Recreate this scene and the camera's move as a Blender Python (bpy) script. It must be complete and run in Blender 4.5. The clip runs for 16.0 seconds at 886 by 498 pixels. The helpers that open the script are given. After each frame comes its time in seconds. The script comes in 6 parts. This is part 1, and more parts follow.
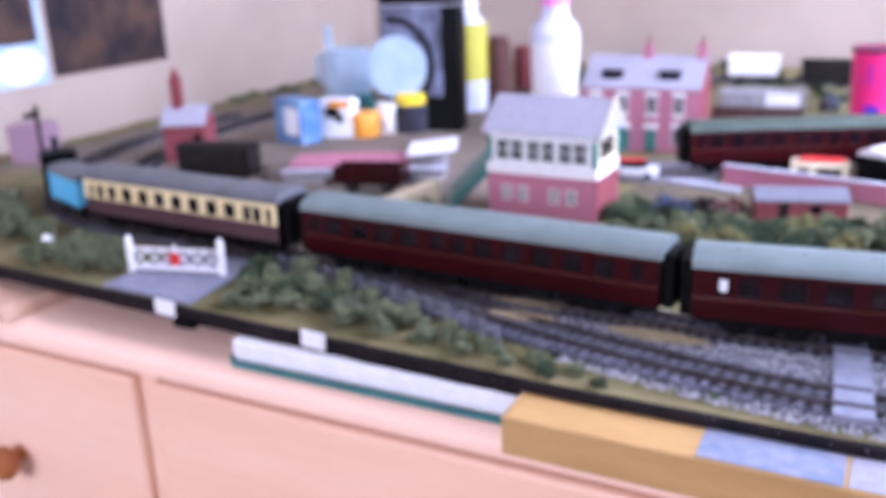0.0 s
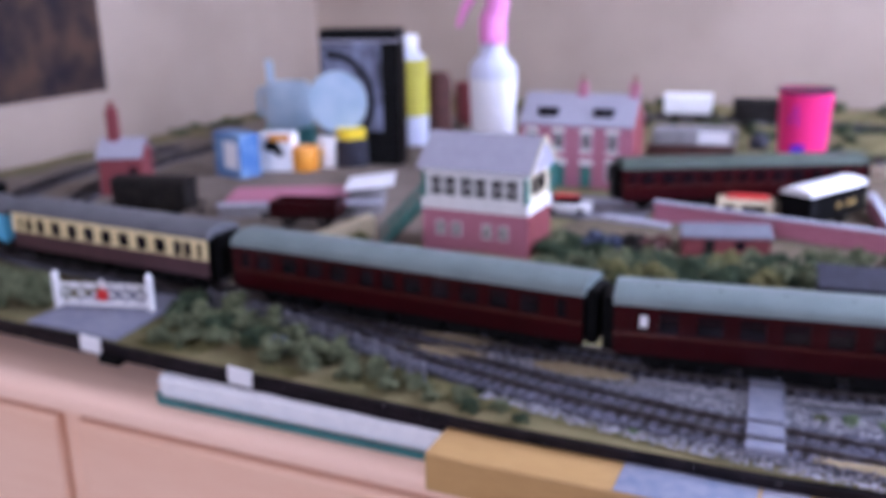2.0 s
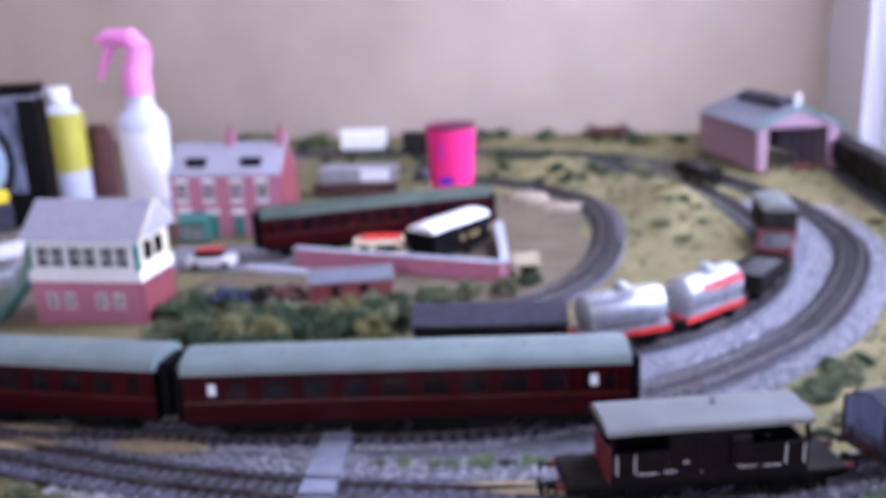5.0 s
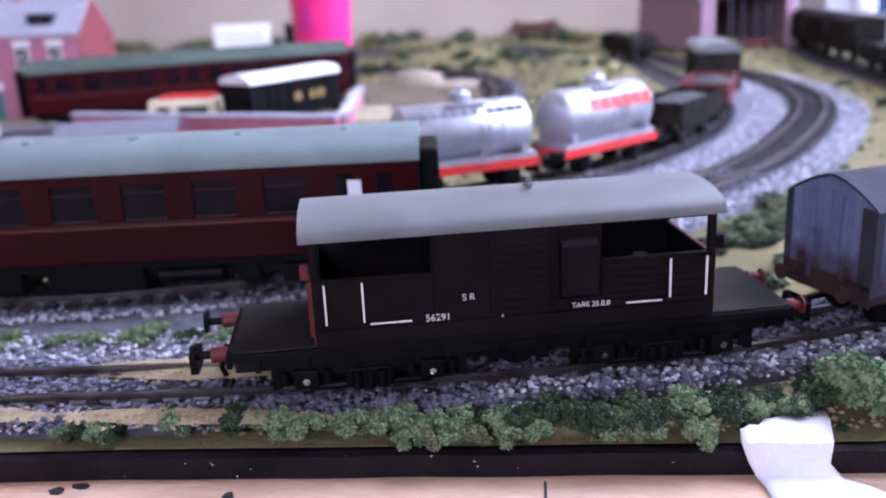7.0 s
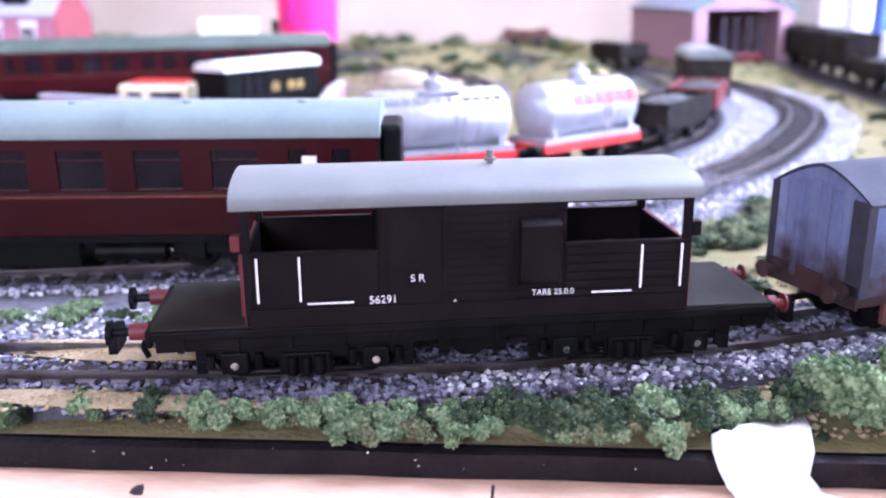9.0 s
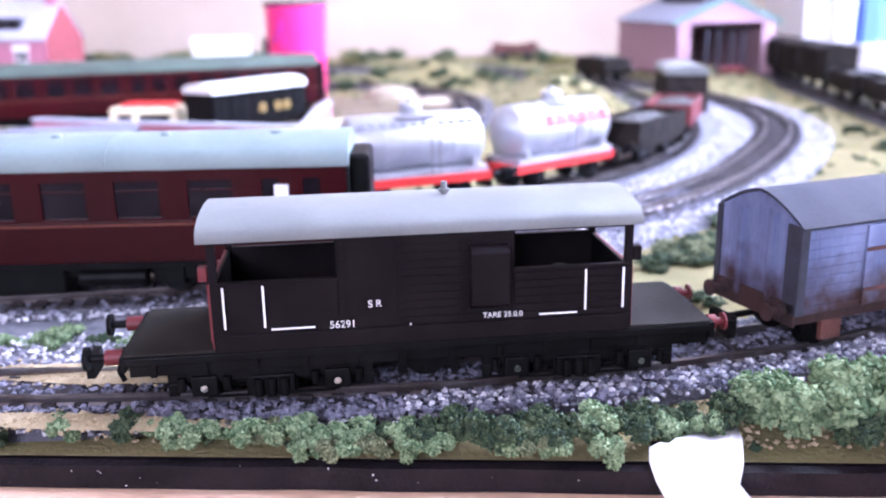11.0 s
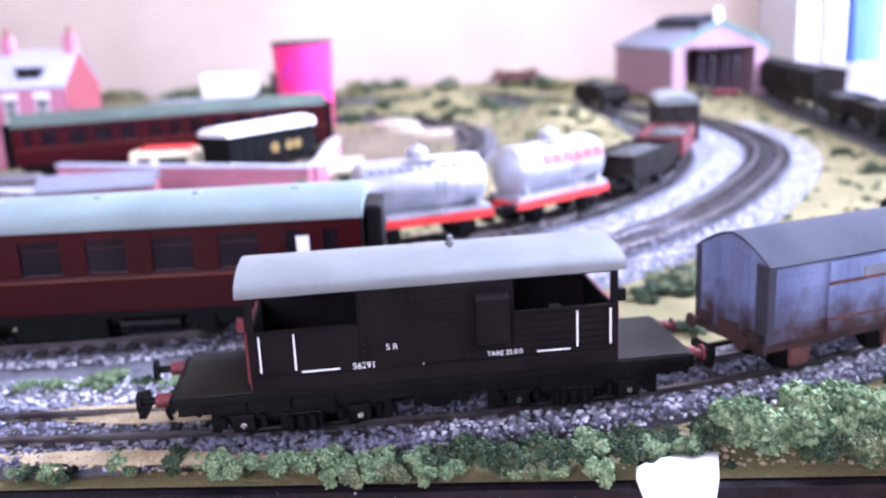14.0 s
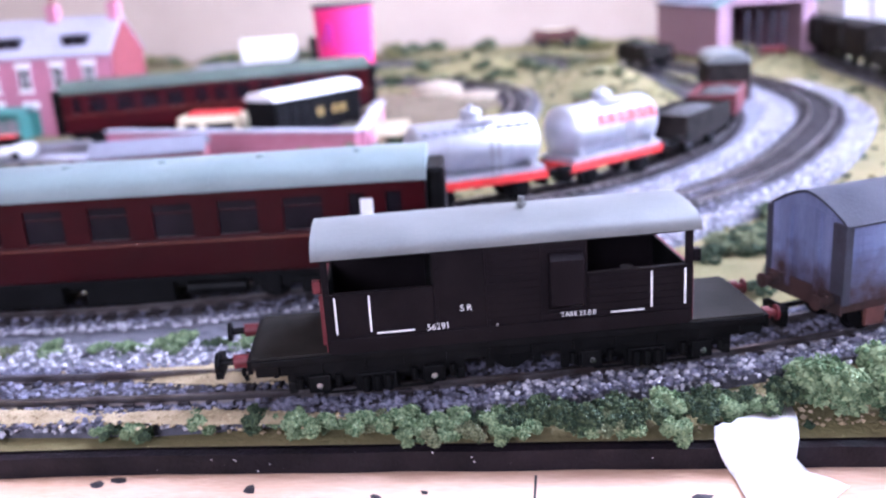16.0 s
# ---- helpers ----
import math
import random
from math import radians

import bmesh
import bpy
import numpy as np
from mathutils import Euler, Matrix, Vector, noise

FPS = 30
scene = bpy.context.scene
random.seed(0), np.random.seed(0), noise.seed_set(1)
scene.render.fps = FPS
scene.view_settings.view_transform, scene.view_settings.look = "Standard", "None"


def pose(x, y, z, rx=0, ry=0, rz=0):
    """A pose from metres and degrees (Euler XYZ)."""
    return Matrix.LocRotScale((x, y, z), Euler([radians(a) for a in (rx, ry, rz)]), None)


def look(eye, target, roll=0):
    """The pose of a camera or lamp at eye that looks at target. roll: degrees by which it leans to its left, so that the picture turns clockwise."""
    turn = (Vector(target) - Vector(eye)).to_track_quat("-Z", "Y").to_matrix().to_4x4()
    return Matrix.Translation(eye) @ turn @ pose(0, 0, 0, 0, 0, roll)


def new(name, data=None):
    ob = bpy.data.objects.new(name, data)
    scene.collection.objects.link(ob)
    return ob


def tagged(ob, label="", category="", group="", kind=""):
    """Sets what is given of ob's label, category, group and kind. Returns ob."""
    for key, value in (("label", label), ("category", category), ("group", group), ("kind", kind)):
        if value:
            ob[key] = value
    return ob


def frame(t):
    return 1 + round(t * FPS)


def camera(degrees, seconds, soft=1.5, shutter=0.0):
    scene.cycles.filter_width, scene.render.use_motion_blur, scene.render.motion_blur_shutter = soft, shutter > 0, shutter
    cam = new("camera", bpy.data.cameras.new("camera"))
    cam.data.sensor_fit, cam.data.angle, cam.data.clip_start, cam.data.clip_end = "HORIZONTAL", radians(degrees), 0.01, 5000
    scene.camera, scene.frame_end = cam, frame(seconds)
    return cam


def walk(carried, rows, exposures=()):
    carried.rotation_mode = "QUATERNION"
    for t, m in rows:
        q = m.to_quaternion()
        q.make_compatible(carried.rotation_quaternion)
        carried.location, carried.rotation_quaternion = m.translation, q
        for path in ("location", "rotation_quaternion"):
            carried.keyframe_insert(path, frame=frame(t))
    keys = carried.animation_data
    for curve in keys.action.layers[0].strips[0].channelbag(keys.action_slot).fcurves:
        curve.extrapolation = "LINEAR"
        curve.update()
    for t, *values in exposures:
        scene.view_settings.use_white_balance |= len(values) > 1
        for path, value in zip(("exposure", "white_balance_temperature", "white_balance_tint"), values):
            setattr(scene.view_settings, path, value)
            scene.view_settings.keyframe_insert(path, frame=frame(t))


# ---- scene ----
cam = camera(53.0, 16.0, soft=2.0)
cam.data.dof.use_dof = True
cam.data.dof.focus_distance, cam.data.dof.aperture_fstop = 0.210, 13.2
EXPOSURES = [(0, 0.04), (0.5, -0.18), (1, -0.34), (1.5, -0.6), (2, -0.66), (2.5, -0.72), (3, -0.7), (3.5, -0.72), (4, -0.54), (4.5, -0.38), (5, -0.42), (7.5, -0.28), (8, 0.16), (8.5, 0.4), (9, 0.58), (11.5, 0.7), (12.5, 0.78), (13.5, 0.8), (14, 0.62), (14.5, 0.44), (16, 0.38)]
KELVIN, TINT = 5340, 30
PATH = [
    (0, (-0.2033, -0.4222, 0.2251), (-0.2470, -0.3381, 0.1933), -2.1),
    (0.5, (-0.2182, -0.4154, 0.2140), (-0.2626, -0.3318, 0.1817), -1.3),
    (1, (-0.2238, -0.4108, 0.2178), (-0.2667, -0.3266, 0.1853), -0.3),
    (1.5, (-0.2142, -0.4181, 0.2216), (-0.2563, -0.3330, 0.1904), 0.1),
    (2, (-0.1885, -0.4197, 0.2293), (-0.2276, -0.3322, 0.2007), -1.0),
    (2.5, (-0.1618, -0.4181, 0.2364), (-0.1956, -0.3286, 0.2075), -1.0),
    (3, (-0.1471, -0.4199, 0.2436), (-0.1778, -0.3287, 0.2164), -1.2),
    (3.5, (-0.1600, -0.4122, 0.2560), (-0.1905, -0.3208, 0.2290), -1.6),
    (4, (-0.1581, -0.3931, 0.2511), (-0.1838, -0.3004, 0.2240), -1.5),
    (4.5, (-0.1037, -0.3991, 0.2605), (-0.1240, -0.3051, 0.2329), -2.7),
    (5, (-0.0754, -0.3853, 0.2509), (-0.0892, -0.2900, 0.2243), -2.2),
    (7.5, (0.0056, -0.1668, 0.0918), (-0.0047, -0.0721, 0.0617), -2.4),
    (8, (0.0044, -0.1678, 0.0920), (-0.0059, -0.0733, 0.0614), -1.5),
    (8.2, (0.0103, -0.1683, 0.0931), (-0.0024, -0.0738, 0.0628), -2.4),
    (8.5, (0.0057, -0.1690, 0.0949), (-0.0037, -0.0738, 0.0657), -0.2),
    (9, (0.0062, -0.1669, 0.0914), (-0.0034, -0.0714, 0.0634), -0.3),
    (11.5, (0.0188, -0.1854, 0.1039), (0.0093, -0.0893, 0.0777), -1.1),
    (12, (0.0180, -0.1938, 0.1082), (0.0090, -0.0975, 0.0830), -1.1),
    (12.5, (0.0237, -0.1989, 0.1080), (0.0142, -0.1026, 0.0827), -2.7),
    (13, (0.0250, -0.2142, 0.1159), (0.0158, -0.1176, 0.0919), -2.3),
    (13.5, (0.0283, -0.2123, 0.1190), (0.0190, -0.1156, 0.0956), -3.1),
    (14, (0.0207, -0.2026, 0.1139), (0.0103, -0.1063, 0.0890), -2.8),
    (14.5, (0.0078, -0.1956, 0.1111), (-0.0050, -0.0999, 0.0849), -3.2),
    (15, (0.0111, -0.1958, 0.1112), (-0.0017, -0.1004, 0.0843), -3.3),
    (15.5, (0.0106, -0.2047, 0.1124), (-0.0031, -0.1096, 0.0847), -3.1),
    (16, (0.0098, -0.2037, 0.1137), (-0.0043, -0.1089, 0.0851), -3.8),
]
walk(cam, [(t, look(eye, target, roll)) for t, eye, target, roll in PATH],
     [(t, stops, KELVIN, TINT) for t, stops in EXPOSURES])

# ---- light ----
world = bpy.data.worlds.new("sky")
scene.world = world
world.use_nodes = True
wn = world.node_tree.nodes
sky = wn.new("ShaderNodeTexSky")
sky.sky_type, sky.sun_disc = "NISHITA", False
sky.sun_elevation, sky.sun_rotation = radians(40), radians(100)
world.node_tree.links.new(sky.outputs[0], wn["Background"].inputs[0])
wn["Background"].inputs[1].default_value = 0.12


def area_lamp(name, power, size_x, size_y, m, colour):
    lamp = bpy.data.lights.new(name, "AREA")
    lamp.shape, lamp.size, lamp.size_y = "RECTANGLE", size_x, size_y
    lamp.energy, lamp.color = power, colour
    ob = new(name, lamp)
    ob.matrix_world = m
    return ob


area_lamp("window_daylight", 32, 0.88, 0.8, look((0.42, 0.54, 0.66), (-0.6, 0.56, 0.22)), (0.90, 0.95, 1.0))
# Fill lamp added behind the camera to brighten the front faces; no source known.
area_lamp("front_fill", 40, 1.0, 0.8, look((-0.58, -2.38, 0.86), (-0.40, 0.0, -0.05)), (1.0, 0.97, 0.94))


# ---- materials ----
def material(name, colour, rough=0.6, metal=0.0, other=None, size=0.01, amount=0.5, grain=0.001, bump=0.2, stretch=(1, 1, 1), coat=0.0, spread=0.0, spec=0.35):
    """colour to other by a soft noise of that size in metres; grain: size of the fine relief."""
    m = bpy.data.materials.new(name)
    m.use_nodes = True
    nt = m.node_tree
    n, l = nt.nodes, nt.links
    b = n["Principled BSDF"]
    b.inputs["Roughness"].default_value, b.inputs["Metallic"].default_value = rough, metal
    b.inputs["Specular IOR Level"].default_value = spec
    b.inputs["Coat Weight"].default_value = coat
    co = n.new("ShaderNodeTexCoord")
    mp = n.new("ShaderNodeMapping")
    mp.inputs["Scale"].default_value = stretch
    l.new(co.outputs["Object"], mp.inputs["Vector"])
    big, fine = n.new("ShaderNodeTexNoise"), n.new("ShaderNodeTexNoise")
    big.inputs["Scale"].default_value, big.inputs["Detail"].default_value = 1 / size, 5
    fine.inputs["Scale"].default_value, fine.inputs["Detail"].default_value = 1 / grain, 2
    l.new(mp.outputs[0], big.inputs["Vector"])
    l.new(mp.outputs[0], fine.inputs["Vector"])
    ramp = n.new("ShaderNodeValToRGB")
    other = other or tuple(c * 0.75 for c in colour)
    ramp.color_ramp.elements[0].position, ramp.color_ramp.elements[1].position = 0.5 - 0.3 * amount, 0.5 + 0.3 * amount
    ramp.color_ramp.elements[0].color, ramp.color_ramp.elements[1].color = (*colour, 1), (*other, 1)
    mixed = n.new("ShaderNodeMath")
    mixed.operation = "MULTIPLY_ADD"
    mixed.inputs[1].default_value, mixed.inputs[2].default_value = 0.25, -0.12
    l.new(fine.outputs[0], mixed.inputs[0])
    add = n.new("ShaderNodeMath")
    l.new(big.outputs[0], add.inputs[0])
    l.new(mixed.outputs[0], add.inputs[1])
    last = add
    if spread:
        info = n.new("ShaderNodeNewGeometry")
        sp = n.new("ShaderNodeMath")
        sp.operation = "MULTIPLY_ADD"
        sp.inputs[1].default_value, sp.inputs[2].default_value = spread, -spread / 2
        l.new(info.outputs["Random Per Island"], sp.inputs[0])
        last = n.new("ShaderNodeMath")
        l.new(add.outputs[0], last.inputs[0])
        l.new(sp.outputs[0], last.inputs[1])
    l.new(last.outputs[0], ramp.inputs[0])
    l.new(ramp.outputs[0], b.inputs["Base Color"])
    if bump:
        bp = n.new("ShaderNodeBump")
        bp.inputs["Strength"].default_value, bp.inputs["Distance"].default_value = bump, grain * 0.5
        l.new(fine.outputs[0], bp.inputs["Height"])
        l.new(bp.outputs[0], b.inputs["Normal"])
    return m


def glass(name, tint, rough=0.08):
    m = bpy.data.materials.new(name)
    m.use_nodes = True
    b = m.node_tree.nodes["Principled BSDF"]
    b.inputs["Base Color"].default_value = (*tint, 1)
    b.inputs["Roughness"].default_value = rough
    b.inputs["Transmission Weight"].default_value = 1.0
    b.inputs["IOR"].default_value = 1.45
    return m


def weathered(name, clean, streak, dirt, low, high):
    """Paint with vertical streaks, whose foot is caked with dirt up to a ragged line between two heights."""
    m = material(name, clean, 0.75, other=streak, size=0.010, amount=0.7, grain=0.0009, bump=0.3, stretch=(1, 1, 0.25))
    n, l = m.node_tree.nodes, m.node_tree.links
    b = n["Principled BSDF"]
    paint = b.inputs["Base Color"].links[0].from_socket
    co, sep, rag = n.new("ShaderNodeTexCoord"), n.new("ShaderNodeSeparateXYZ"), n.new("ShaderNodeTexNoise")
    rag.inputs["Scale"].default_value, rag.inputs["Detail"].default_value = 160, 4
    l.new(co.outputs["Object"], sep.inputs[0])
    l.new(co.outputs["Object"], rag.inputs["Vector"])
    lift = n.new("ShaderNodeMath")
    lift.operation = "MULTIPLY_ADD"
    lift.inputs[1].default_value = (high - low) * 1.6
    l.new(rag.outputs[0], lift.inputs[0])
    l.new(sep.outputs["Z"], lift.inputs[2])
    edge = n.new("ShaderNodeMapRange")
    edge.inputs["From Min"].default_value, edge.inputs["From Max"].default_value = low + (high - low) * 0.8, high + (high - low) * 0.8
    l.new(lift.outputs[0], edge.inputs["Value"])
    mix = n.new("ShaderNodeMix")
    mix.data_type = "RGBA"
    l.new(edge.outputs[0], mix.inputs["Factor"])
    mix.inputs["A"].default_value = (*dirt, 1)
    l.new(paint, mix.inputs["B"])
    l.new(mix.outputs["Result"], b.inputs["Base Color"])
    return m


WALL = material("wall_paint", (0.44, 0.355, 0.285), 0.85, other=(0.37, 0.295, 0.235), size=0.25, grain=0.004, bump=0.15)
WALL_PALE = material("wall_paint_pale", (0.74, 0.74, 0.77), 0.8, other=(0.70, 0.70, 0.73), size=0.3, grain=0.004, bump=0.1)
CEILING = material("ceiling_paint", (0.55, 0.54, 0.53), 0.9, size=0.4, other=(0.50, 0.49, 0.48), grain=0.004, bump=0.1)
CARPET = material("carpet", (0.25, 0.20, 0.17), 0.95, size=0.05, grain=0.003, bump=0.5)
PINE = material("peach_pine", (0.93, 0.64, 0.47), 0.42, other=(0.87, 0.55, 0.38), size=0.09, grain=0.004, bump=0.08, stretch=(0.12, 1, 1), coat=0.15)
PINE_EDGE = material("pine_edge", (0.95, 0.69, 0.54), 0.35, other=(0.90, 0.61, 0.46), size=0.08, grain=0.004, bump=0.08, stretch=(0.12, 1, 1), coat=0.2)
PLANK = material("bare_plank", (0.80, 0.57, 0.43), 0.7, other=(0.50, 0.29, 0.18), size=0.024, amount=0.8, grain=0.0012, bump=0.3, stretch=(0.3, 1, 1))
BLOCK = material("varnished_block", (0.52, 0.32, 0.12), 0.5, other=(0.42, 0.25, 0.09), size=0.03, grain=0.002, bump=0.2, stretch=(0.2, 1, 1))
SPOT = material("dark_stain", (0.03, 0.025, 0.03), 0.6, size=0.004)
BLUEGREY = material("bluegrey_paint", (0.17, 0.20, 0.29), 0.6, other=(0.27, 0.28, 0.35), size=0.01)
EDGE = material("black_board_edge", (0.005, 0.004, 0.006), 0.45, other=(0.014, 0.010, 0.013), size=0.012, grain=0.0012, bump=0.5, spec=0.14)
PAPER = material("white_paper", (0.82, 0.82, 0.84), 0.8, other=(0.74, 0.75, 0.78), size=0.008, grain=0.002, bump=0.2)
SAND = material("scatter_ground", (0.225, 0.182, 0.086), 0.95, other=(0.112, 0.107, 0.042), size=0.045, amount=0.8, grain=0.0012, bump=0.9)
DUST = material("yard_dust", (0.215, 0.175, 0.140), 0.95, other=(0.135, 0.108, 0.085), size=0.06, amount=0.9, grain=0.0014, bump=0.7)
STRAW = material("straw_scatter", (0.40, 0.325, 0.205), 0.95, other=(0.24, 0.185, 0.105), size=0.006, amount=0.8, spread=0.4, grain=0.0008, bump=0.9)
BROWN_DUST = material("brown_dust", (0.150, 0.116, 0.074), 0.95, other=(0.092, 0.072, 0.044), size=0.05, amount=0.9, grain=0.0014, bump=0.7)
BALLAST = material("grey_ballast", (0.040, 0.040, 0.050), 0.9, other=(0.11, 0.108, 0.13), size=0.004, amount=0.8, grain=0.0009, bump=1.0)
PALE = material("pale_ballast", (0.21, 0.21, 0.24), 0.9, other=(0.075, 0.075, 0.095), size=0.004, amount=0.9, grain=0.0008, bump=1.0)
STONE = material("ballast_stone", (0.055, 0.055, 0.078), 0.85, other=(0.195, 0.192, 0.255), size=0.003, spread=0.32, grain=0.0006, bump=0.4)
STONE_PALE = material("pale_stone", (0.52, 0.51, 0.56), 0.85, other=(0.16, 0.16, 0.19), size=0.003, spread=0.5, grain=0.0006, bump=0.4)
SLEEPER = material("sleeper_plastic", (0.028, 0.024, 0.026), 0.7, other=(0.05, 0.045, 0.048), size=0.006, grain=0.0007, bump=0.4, stretch=(1, 0.2, 1), spec=0.08)
RAIL = material("rail_steel", (0.24, 0.22, 0.22), 0.35, 0.9, other=(0.13, 0.105, 0.10), size=0.01, grain=0.001, bump=0.1)
LEAF = material("leaf_green", (0.066, 0.110, 0.056), 0.95, other=(0.215, 0.280, 0.155), size=0.005, spread=0.36, grain=0.0008, bump=0.3, spec=0.08)
LEAF_DARK = material("leaf_dark", (0.018, 0.036, 0.018), 0.9, other=(0.055, 0.078, 0.036), size=0.006, spread=0.7, grain=0.0008, bump=0.8)
LEAF_OLIVE = material("leaf_olive", (0.10, 0.10, 0.032), 0.9, other=(0.20, 0.18, 0.07), size=0.006, spread=0.7, grain=0.0008, bump=0.8)
LEAF_BANK = material("leaf_bank", (0.070, 0.086, 0.046), 0.95, other=(0.180, 0.195, 0.112), size=0.006, spread=0.5, grain=0.0008, bump=0.4, spec=0.08)
MAROON = material("maroon_paint", (0.028, 0.0012, 0.0027), 0.30, other=(0.020, 0.0009, 0.0020), size=0.03, grain=0.002, bump=0.04, coat=0.05, spec=0.15)
CREAM = material("cream_paint", (0.78, 0.66, 0.36), 0.4, other=(0.70, 0.58, 0.30), size=0.03, grain=0.002, bump=0.04)
ROOF_GREY = material("coach_roof_grey", (0.165, 0.208, 0.205), 0.5, other=(0.132, 0.170, 0.168), size=0.03, grain=0.002, bump=0.06)
ROOF_DARK = material("coach_roof_dark", (0.125, 0.13, 0.145), 0.5, other=(0.095, 0.10, 0.112), size=0.03, grain=0.002, bump=0.06)
ROOF_GREEN = material("coach_roof_green", (0.06, 0.085, 0.065), 0.55, other=(0.045, 0.06, 0.05), size=0.03, grain=0.002, bump=0.06)
GOLD = material("gold_lining", (0.13, 0.035, 0.018), 0.4, size=0.01)
BLACK = material("black_plastic", (0.0022, 0.0022, 0.0025), 0.5, other=(0.005, 0.005, 0.0055), size=0.008, grain=0.0008, bump=0.15, spec=0.08)
SOOT = material("weathered_black", (0.009, 0.008, 0.008), 0.65, other=(0.022, 0.018, 0.016), size=0.008, grain=0.0008, bump=0.3, spec=0.08)
CHOCOLATE = material("chocolate_paint", (0.085, 0.042, 0.045), 0.4, other=(0.060, 0.030, 0.034), size=0.02, grain=0.002, bump=0.05)
GILT = material("dull_gilt", (0.30, 0.20, 0.06), 0.5, size=0.006)
DARKGLASS = material("dark_window", (0.006, 0.005, 0.007), 0.08, other=(0.014, 0.010, 0.014), size=0.02, grain=0.003, bump=0.0, spec=0.2)
VAN_BROWN = material("van_umber", (0.0052, 0.0036, 0.0048), 0.5, other=(0.0085, 0.0060, 0.0072), size=0.012, grain=0.0008, bump=0.12, spec=0.08)
VAN_DECK = material("van_deck", (0.016, 0.0145, 0.013), 0.75, other=(0.024, 0.022, 0.019), size=0.012, grain=0.0008, bump=0.2, spec=0.08)
VAN_ROOF = material("van_roof", (0.150, 0.158, 0.154), 0.55, other=(0.122, 0.130, 0.128), size=0.02, grain=0.001, bump=0.08)
VAN_RED = material("van_end_red", (0.13, 0.018, 0.022), 0.5, other=(0.09, 0.013, 0.016), size=0.01)
WHITE = material("white_paint", (0.80, 0.80, 0.80), 0.5, other=(0.72, 0.72, 0.72), size=0.01)
STEEL = material("bright_steel", (0.55, 0.55, 0.58), 0.25, 1.0, size=0.004)
GOODS_GREY = weathered("goods_van_grey", (0.082, 0.098, 0.185), (0.175, 0.202, 0.335), (0.034, 0.0145, 0.0135), 0.012, 0.027)
GOODS_ROOF = material("goods_van_roof", (0.028, 0.030, 0.042), 0.75, other=(0.045, 0.046, 0.060), size=0.02, grain=0.0009, bump=0.25, spec=0.12)
GRIME = material("brown_grime", (0.022, 0.0125, 0.0115), 0.85, other=(0.045, 0.020, 0.018), size=0.006, grain=0.0008, bump=0.4)
RUST = material("rust_brown", (0.10, 0.035, 0.028), 0.8, other=(0.05, 0.022, 0.018), size=0.008, grain=0.0008, bump=0.4)
SILVER = material("silver_tank", (0.44, 0.45, 0.49), 0.36, 0.55, other=(0.34, 0.35, 0.39), size=0.012, grain=0.001, bump=0.05)
RED = material("bright_red", (0.62, 0.035, 0.03), 0.4, other=(0.52, 0.03, 0.025), size=0.01)
BRICK = material("pink_brick_paper", (0.47, 0.19, 0.26), 0.85, other=(0.35, 0.12, 0.17), size=0.004, amount=0.9, grain=0.0012, bump=0.3, stretch=(1, 1, 2.5))
BRICK_DEEP = material("red_brick_paper", (0.23, 0.05, 0.055), 0.85, other=(0.15, 0.035, 0.04), size=0.004, amount=0.9, grain=0.0012, bump=0.3, stretch=(1, 1, 2.5))
BRICK_PALE = material("mauve_brick_paper", (0.34, 0.22, 0.27), 0.85, other=(0.28, 0.17, 0.215), size=0.004, amount=0.9, grain=0.0012, bump=0.3, stretch=(1, 1, 2.5))
SLATE = material("slate_paper", (0.34, 0.33, 0.38), 0.8, other=(0.27, 0.26, 0.31), size=0.005, amount=0.9, grain=0.0012, bump=0.3)
SLATE_DARK = material("dark_slate", (0.035, 0.035, 0.052), 0.8, other=(0.024, 0.024, 0.034), size=0.008, grain=0.0012, bump=0.3)
SLATE_MID = material("grey_slate", (0.16, 0.16, 0.19), 0.8, other=(0.12, 0.12, 0.145), size=0.005, amount=0.9, grain=0.0012, bump=0.3)
ROCK = material("tan_rock", (0.36, 0.30, 0.22), 0.9, other=(0.24, 0.20, 0.15), size=0.008, amount=0.8, grain=0.002, bump=0.8)
TIMBER_CREAM = material("cream_timber", (0.62, 0.55, 0.38), 0.7, other=(0.55, 0.48, 0.32), size=0.006)
TAN_TIMBER = material("tan_timber", (0.40, 0.34, 0.23), 0.8, other=(0.30, 0.25, 0.17), size=0.005)
GREEN = material("rail_green", (0.06, 0.22, 0.19), 0.6, other=(0.05, 0.17, 0.15), size=0.01)
CARD = material("grey_card", (0.30, 0.29, 0.30), 0.85, other=(0.23, 0.22, 0.23), size=0.01)
STONE_WALL = material("concrete", (0.42, 0.42, 0.48), 0.85, other=(0.34, 0.34, 0.40), size=0.01, grain=0.001, bump=0.3)
CROSSING = material("crossing_board", (0.17, 0.175, 0.235), 0.8, other=(0.22, 0.225, 0.28), size=0.008, grain=0.001, bump=0.2)
ASPHALT = material("road_grey", (0.17, 0.17, 0.20), 0.9, other=(0.22, 0.21, 0.24), size=0.02, grain=0.0009, bump=0.3)
PINK = material("hot_pink", (0.85, 0.03, 0.22), 0.4, other=(0.80, 0.03, 0.19), size=0.03)
TRIGGER = material("pink_plastic", (0.82, 0.28, 0.62), 0.4, size=0.03, other=(0.76, 0.24, 0.56))
PURPLE = material("purple_ink", (0.10, 0.03, 0.55), 0.5, size=0.01)
BOTTLE = material("white_plastic", (0.62, 0.65, 0.78), 0.35, other=(0.56, 0.59, 0.72), size=0.05)
YELLOW = material("yellow_green_label", (0.50, 0.46, 0.06), 0.45, other=(0.44, 0.40, 0.05), size=0.02)
